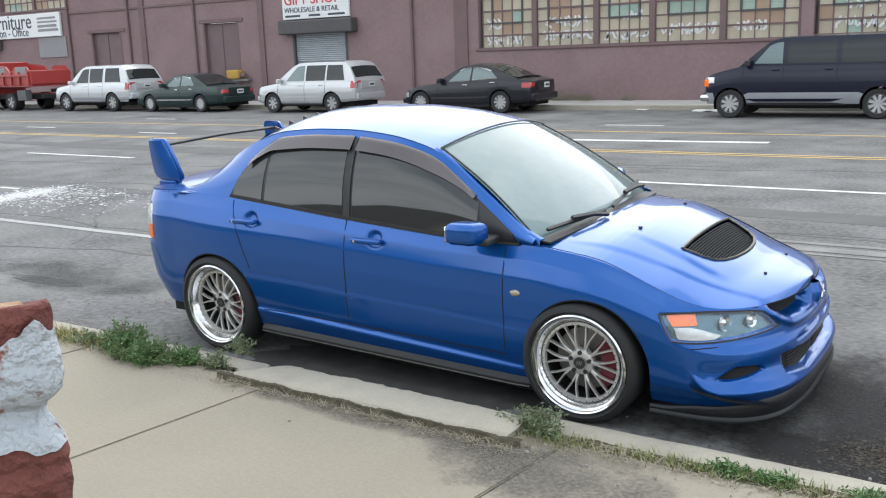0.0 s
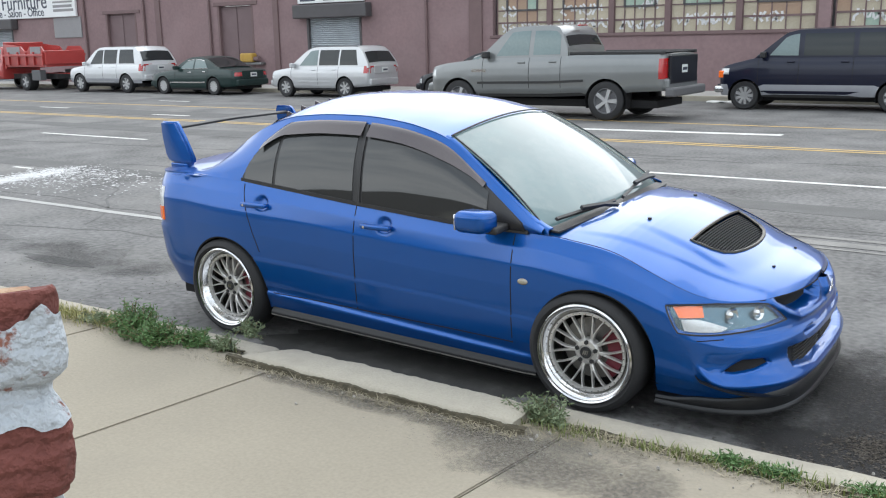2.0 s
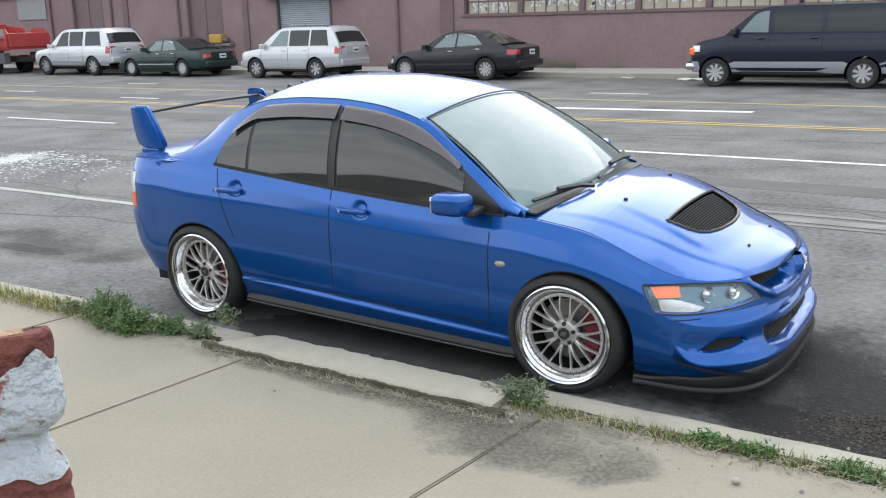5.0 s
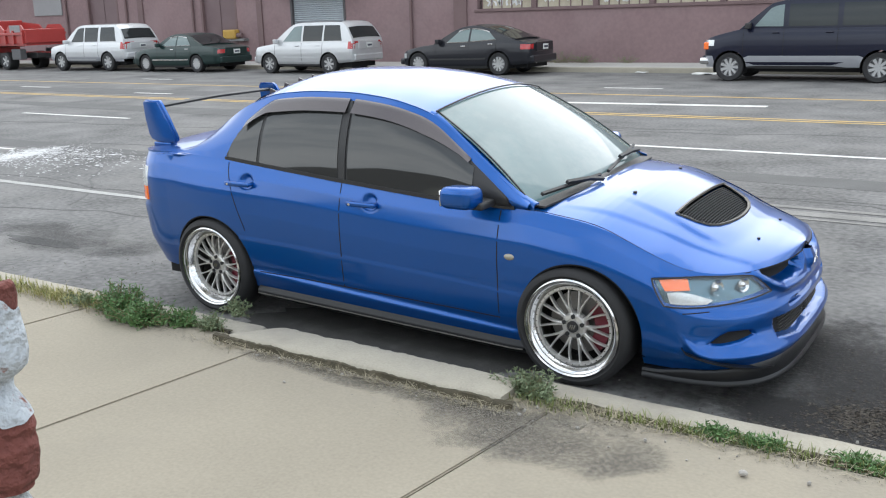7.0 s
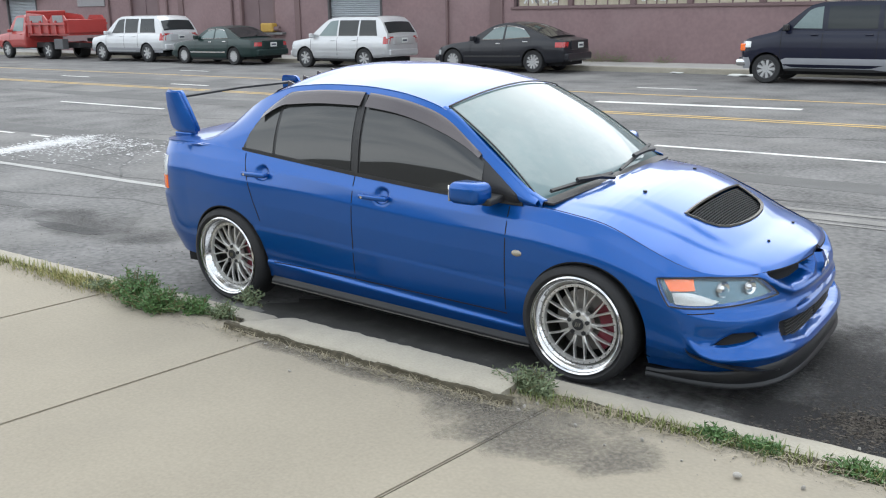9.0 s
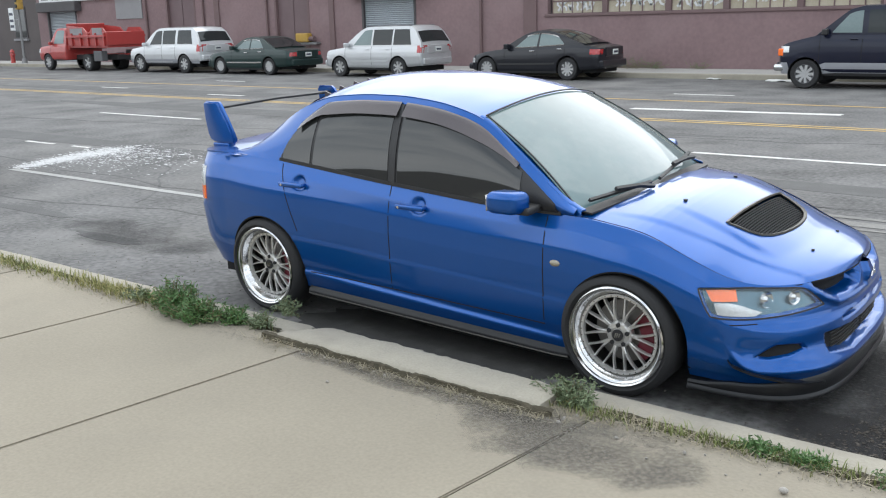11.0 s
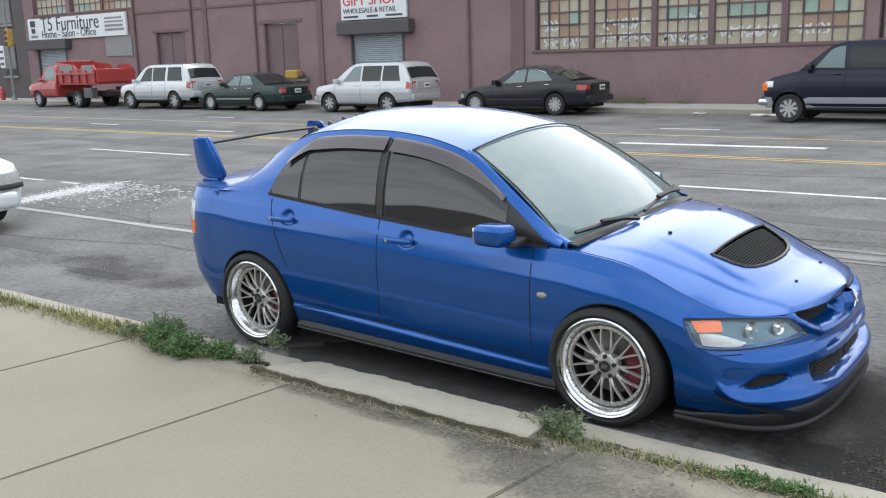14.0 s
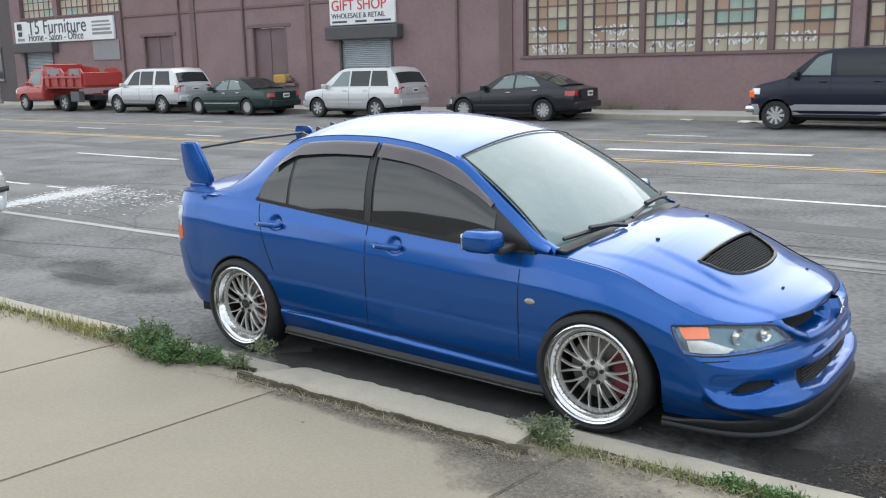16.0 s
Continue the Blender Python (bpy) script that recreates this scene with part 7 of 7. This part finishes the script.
def clutter():
    M["grass_green"], M["grass_dry"] = leaf_mat("grass_green", (0.18, 0.21, 0.065)), leaf_mat("grass_dry", (0.30, 0.262, 0.175))
    M["leaf_green"], M["leaf_grey"], M["stalk"] = leaf_mat("leaf_green", (0.085, 0.165, 0.05)), leaf_mat("leaf_grey_green", (0.15, 0.19, 0.10)), leaf_mat("dry_stalk", (0.17, 0.14, 0.07))
    Z = WALK_Z - 0.01
    tufts("grass_strip", "short green grass growing along the kerb", [(-5.0, -0.56, Z, 0.45, 0.05, 500), (-6.6, -0.56, Z, 0.7, 0.06, 500), (-9.5, -0.58, Z, 1.5, 0.07, 900), (-3.6, -0.56, Z, 0.35, 0.05, 260), (0.62, -0.52, Z, 0.14, 0.03, 170), (0.95, -0.51, Z, 0.2, 0.03, 150), (1.5, -0.5, Z, 0.3, 0.04, 200), (0.1, -0.55, Z, 0.1, 0.04, 150)], M["grass_green"], 1, (0.025, 0.065))
    tufts("dry_grass", "dry straw-coloured grass along the kerb", [(-3.75, -0.60, Z, 0.45, 0.06, 420), (-3.0, -0.62, Z, 0.3, 0.07, 300), (-1.85, -0.66, Z, 0.08, 0.05, 260), (-1.3, -0.70, Z, 0.3, 0.018, 330), (-0.7, -0.72, Z, 0.3, 0.022, 420), (-0.25, -0.70, Z, 0.12, 0.04, 300), (0.0, -0.58, Z, 0.14, 0.05, 320), (0.38, -0.54, Z, 0.22, 0.04, 380), (1.0, -0.54, Z, 0.4, 0.04, 520), (-5.2, -0.62, Z, 0.5, 0.05, 240)], M["grass_dry"], 2, (0.012, 0.045), 0.0022, 3.5)
    M["grass_yellow"] = leaf_mat("grass_yellow", (0.29, 0.27, 0.10))
    tufts("grass_strip", "yellowing grass standing along the kerb", [(-3.25, -0.57, Z, 0.22, 0.05, 520), (-3.7, -0.56, Z, 0.3, 0.05, 520), (-5.6, -0.56, Z, 0.9, 0.05, 800), (-8.0, -0.57, Z, 1.2, 0.06, 700)], M["grass_yellow"], 5, (0.03, 0.085), 0.003, 0.9)
    for i, (x, y, r, h, n, mt, lab) in enumerate(((-2.86, -0.60, 0.24, 0.23, 110, "leaf_green", "dense dark green weed at the kerb"), (-2.62, -0.66, 0.26, 0.17, 100, "leaf_green", "dense dark green weed at the kerb"), (-2.36, -0.56, 0.17, 0.12, 45, "leaf_green", "low green weed beside the kerb stone"), (-2.14, -0.54, 0.12, 0.11, 26, "leaf_grey", "thin dusty weed beside the kerb stone"), (-2.25, -0.24, 0.16, 0.12, 16, "leaf_grey", "sparse weed in the gutter"),
                                              (-0.03, -0.50, 0.17, 0.13, 60, "leaf_grey", "grey-green weed with dry stalks at the kerb"), (0.86, -0.50, 0.11, 0.06, 26, "leaf_green", "low clover-like weed at the kerb"), (1.06, -0.50, 0.10, 0.05, 24, "leaf_green", "low clover-like weed at the kerb"), (1.45, -0.5, 0.12, 0.06, 22, "leaf_green", "low clover-like weed at the kerb"), (-3.3, -0.58, 0.16, 0.09, 26, "leaf_grey", "thin dusty weed at the kerb"))):
        weed(x, y, Z, r, h, n, M[mt], 20 + i, lab)
    for i, (x, y, r, h, n) in enumerate(((-12.2, 24.95, 0.75, 0.5, 60), (-11.4, 25.0, 0.6, 0.38, 40), (-9.9, 25.0, 0.5, 0.3, 24), (-13.0, 25.05, 0.5, 0.3, 24))):
        weed(x, y, FAR_Z, r, h, n, M["leaf_grey"], 60 + i, "scrubby green weeds at the foot of the wall")
    # loose grit and crumbs of soil, dense along the kerb and thinning out
    rnd = random.Random(14)
    V, F = [], []
    for cx, cy, sx, sy, n in ((0.05, -0.72, 0.22, 0.085, 2600), (-0.35, -0.68, 0.26, 0.07, 1500), (-2.6, -0.67, 0.45, 0.07, 1200), (0.9, -0.56, 0.5, 0.05, 1200), (-1.0, -0.72, 0.5, 0.03, 1900), (-0.1, -0.80, 0.22, 0.10, 1800), (-4.2, -0.62, 0.8, 0.05, 900), (0.1, -0.85, 0.2, 0.12, 900)):
        for _ in range(n):
            x, y, r, k = rnd.gauss(cx, sx), min(-0.555, rnd.gauss(cy, sy)), rnd.uniform(0.0008, 0.0036) * (1.6 if rnd.random() < 0.08 else 1), len(V)
            a0 = rnd.random() * 6.3
            V += [(x + r * 1.4 * math.cos(a0 + q * 1.57), y + r * math.sin(a0 + q * 1.57), WALK_Z + 0.0034 + (0.0012 if q % 2 else 0)) for q in range(4)]
            F.append((k, k + 1, k + 2, k + 3))
    me = bpy.data.meshes.new("grit")
    me.from_pydata(V, [], F)
    me.materials.append(M["dirt"])
    tagged(new("grit", me), "dry grit and soil scattered along the kerb", "grit", kind="stuff")
    # dark leaf crumbs and soil washed into the gutter
    rnd = random.Random(15)
    V, F = [], []
    for cx, cy, sx, sy, n in ((1.36, 0.22, 0.13, 0.11, 1300), (1.2, -0.14, 0.5, 0.07, 600), (1.3, 0.6, 0.7, 0.45, 500), (-4.5, 0.5, 2.5, 0.5, 700)):
        for _ in range(n):
            x, y, r, k = rnd.gauss(cx, sx), max(-0.28, rnd.gauss(cy, sy)), rnd.uniform(0.002, 0.007), len(V)
            a0, h = rnd.random() * 6.3, rnd.uniform(0, 0.006)
            V += [(x + r * 1.8 * math.cos(a0 + q * 1.57), y + r * math.sin(a0 + q * 1.57), 0.0075 + (h if q % 2 else 0)) for q in range(4)]
            F.append((k, k + 1, k + 2, k + 3))
    me = bpy.data.meshes.new("leaf_litter")
    me.from_pydata(V, [], F)
    M["litter"] = mat("leaf_litter", (0.055, 0.045, 0.035), 0.9, var=0.5, scale=30, fine=200, bump=0.2, stain=(0.2, 0.18, 0.15), stain_amt=0.5, stain_scale=40)
    me.materials.append(M["litter"])
    tagged(new("leaf_litter", me), "dark leaf crumbs and soil in the gutter", "leaf litter", kind="stuff")
    # pebbles and scraps
    rnd = random.Random(9)
    M["pebble"] = mat("pebble", (0.33, 0.31, 0.28), 0.9, var=0.25, scale=30, fine=120, bump=0.3, rand=0.6)
    M["paper"] = mat("paper_scrap", (0.66, 0.66, 0.63), 0.8, var=0.08, scale=12, fine=80, bump=0.1)
    for i in range(46):
        if i < 26:
            x, y, z = rnd.uniform(-1.7, 1.3), -0.60 - abs(rnd.gauss(0, 0.13)), WALK_Z + 0.002
        else:
            x, y, z = rnd.uniform(-9, 2), rnd.uniform(-0.1, 2.2), 0.001
        r = rnd.uniform(0.004, 0.011) * (2.0 if i == 3 else 1)
        b = bmesh.new()
        bmesh.ops.create_icosphere(b, subdivisions=1, radius=r, matrix=Matrix.LocRotScale((x, y, z + r * 0.5), Euler((rnd.random() * 3, rnd.random() * 3, 0)), (1.2, 0.9, 0.75)))
        tagged(link("pebble", b, M["pebble"]), "small grey stone lying on the ground", "stone", "loose stones")
    b = bmesh.new()
    bmesh.ops.create_icosphere(b, subdivisions=2, radius=0.017, matrix=Matrix.LocRotScale((1.06, -0.80, WALK_Z + 0.015), None, (1.1, 0.9, 0.75)))
    tagged(link("pebble", b, M["pebble"]), "larger grey stone lying on the pavement", "stone", "loose stones")
    for x, y, z, s in ((-6.4, 22.35, 0.02, 0.35), (-8.4, 22.6, 0.02, 0.18)):
        P = [[(x + s * (u - 0.5) * 2, y + s * (v - 0.5), z + 0.02 + 0.10 * s * noise.noise((u * 3, v * 3, x))) for v in np.linspace(0, 1, 6)] for u in np.linspace(0, 1, 8)]
        tagged(link("paper_scrap", solid_patch(P, -0.02, (0, 0, 1)), M["paper"]), "crumpled scrap of white paper", "litter", "scraps of litter")
    # street corner: signal pole, sign, hydrant, yellow case on the wall
    pole = empty("traffic_light", pose(-47.8, 23.4, FAR_Z), "grey signal pole with a yellow traffic light", "traffic light")
    part("pole", cyl(0.07, 6.0, Matrix.Translation((0, 0, 3.0)), 16, 0.055), M["grey_metal"], pole)
    part("base", cyl(0.16, 0.25, Matrix.Translation((0, 0, 0.125)), 16, 0.12), M["grey_metal"], pole)
    hd = part("signal_head", box(0.10, 0.42, -0.22, 0.10, 2.85, 3.8, 0.04, 2), M["yellow_box"], pole)
    for k in range(3):
        part("signal_lens", cyl(0.10, 0.04, Matrix.Translation((0.26, -0.24, 3.02 + 0.3 * k)) @ Matrix.Rotation(radians(90), 4, "X"), 18), M["black"], hd)
    part("sign_plate", box(-1.0, -0.5, -0.03, 0.0, 1.75, 2.95, 0.02, 1), M["sign"], pole, "white parking sign with unreadable print")
    for z in (1.9, 2.2, 2.55):
        part("print_bar", box(-0.93, -0.57, -0.036, -0.028, z, z + 0.14), M["ink"], pole)
    part("sign_arm", box(-0.98, 0.0, 0.0, 0.03, 2.3, 2.36), M["grey_metal"], pole)
    h = empty("fire_hydrant", pose(-49.0, 23.4, FAR_Z), "red cast-iron fire hydrant on the far pavement", "hydrant")
    part("barrel", cyl(0.13, 0.6, Matrix.Translation((0, 0, 0.3)), 18, 0.11), M["red_p"], h)
    part("cap", cyl(0.15, 0.14, Matrix.Translation((0, 0, 0.67)), 18, 0.05), M["red_p"], h)
    part("outlet", cyl(0.06, 0.4, Matrix.Translation((0, 0, 0.45)) @ Matrix.Rotation(radians(90), 4, "Y"), 14), M["red_p"], h)
    y = empty("wall_case", pose(-27.7, WALL_Y - 0.18, 1.02), "rusty yellow utility case on a wall bracket", "utility box")
    part("case", box(-0.42, 0.30, -0.2, 0.14, 0.08, 0.46, 0.06, 2), M["yellow_box"], y)
    part("spout", cyl(0.1, 0.3, Matrix.Translation((0.42, -0.02, 0.22)) @ Matrix.Rotation(radians(90), 4, "Y"), 14), M["trim"], y)
    part("bracket", box(-0.3, 0.75, -0.1, 0.176, -0.02, 0.08, 0.01, 1), M["grey_metal"], y)


parked_row()
dump_truck()
PICKUP = pickup()
PALE = pale_car()
pier()
clutter()


def motions():
    # the pickup passes along the far lane, away to the left
    s = [(0.0, 14.6), (0.5, 7.9), (1.0, 1.25), (1.5, -5.4), (2.0, -12.1), (2.5, -18.35), (3.0, -24.1), (3.5, -29.3), (4.2, -36.4), (5.8, -52.0), (8.0, -72.0), (12.0, -105.0), (16.0, -135.0)]
    walk(PICKUP, [(t, pose(x, 16.88, 0, 0, 0, 180)) for t, x in s])
    # the pale car pulls in behind and stops
    q = [(0.0, -47.0), (8.0, -47.0), (9.0, -34.0), (10.0, -17.0), (10.8, -10.4), (11.4, -8.6), (11.7, -8.5), (16.0, -8.5)]
    walk(PALE, [(t, pose(x, 0.95, 0, 0, 0, 0)) for t, x in q])


motions()
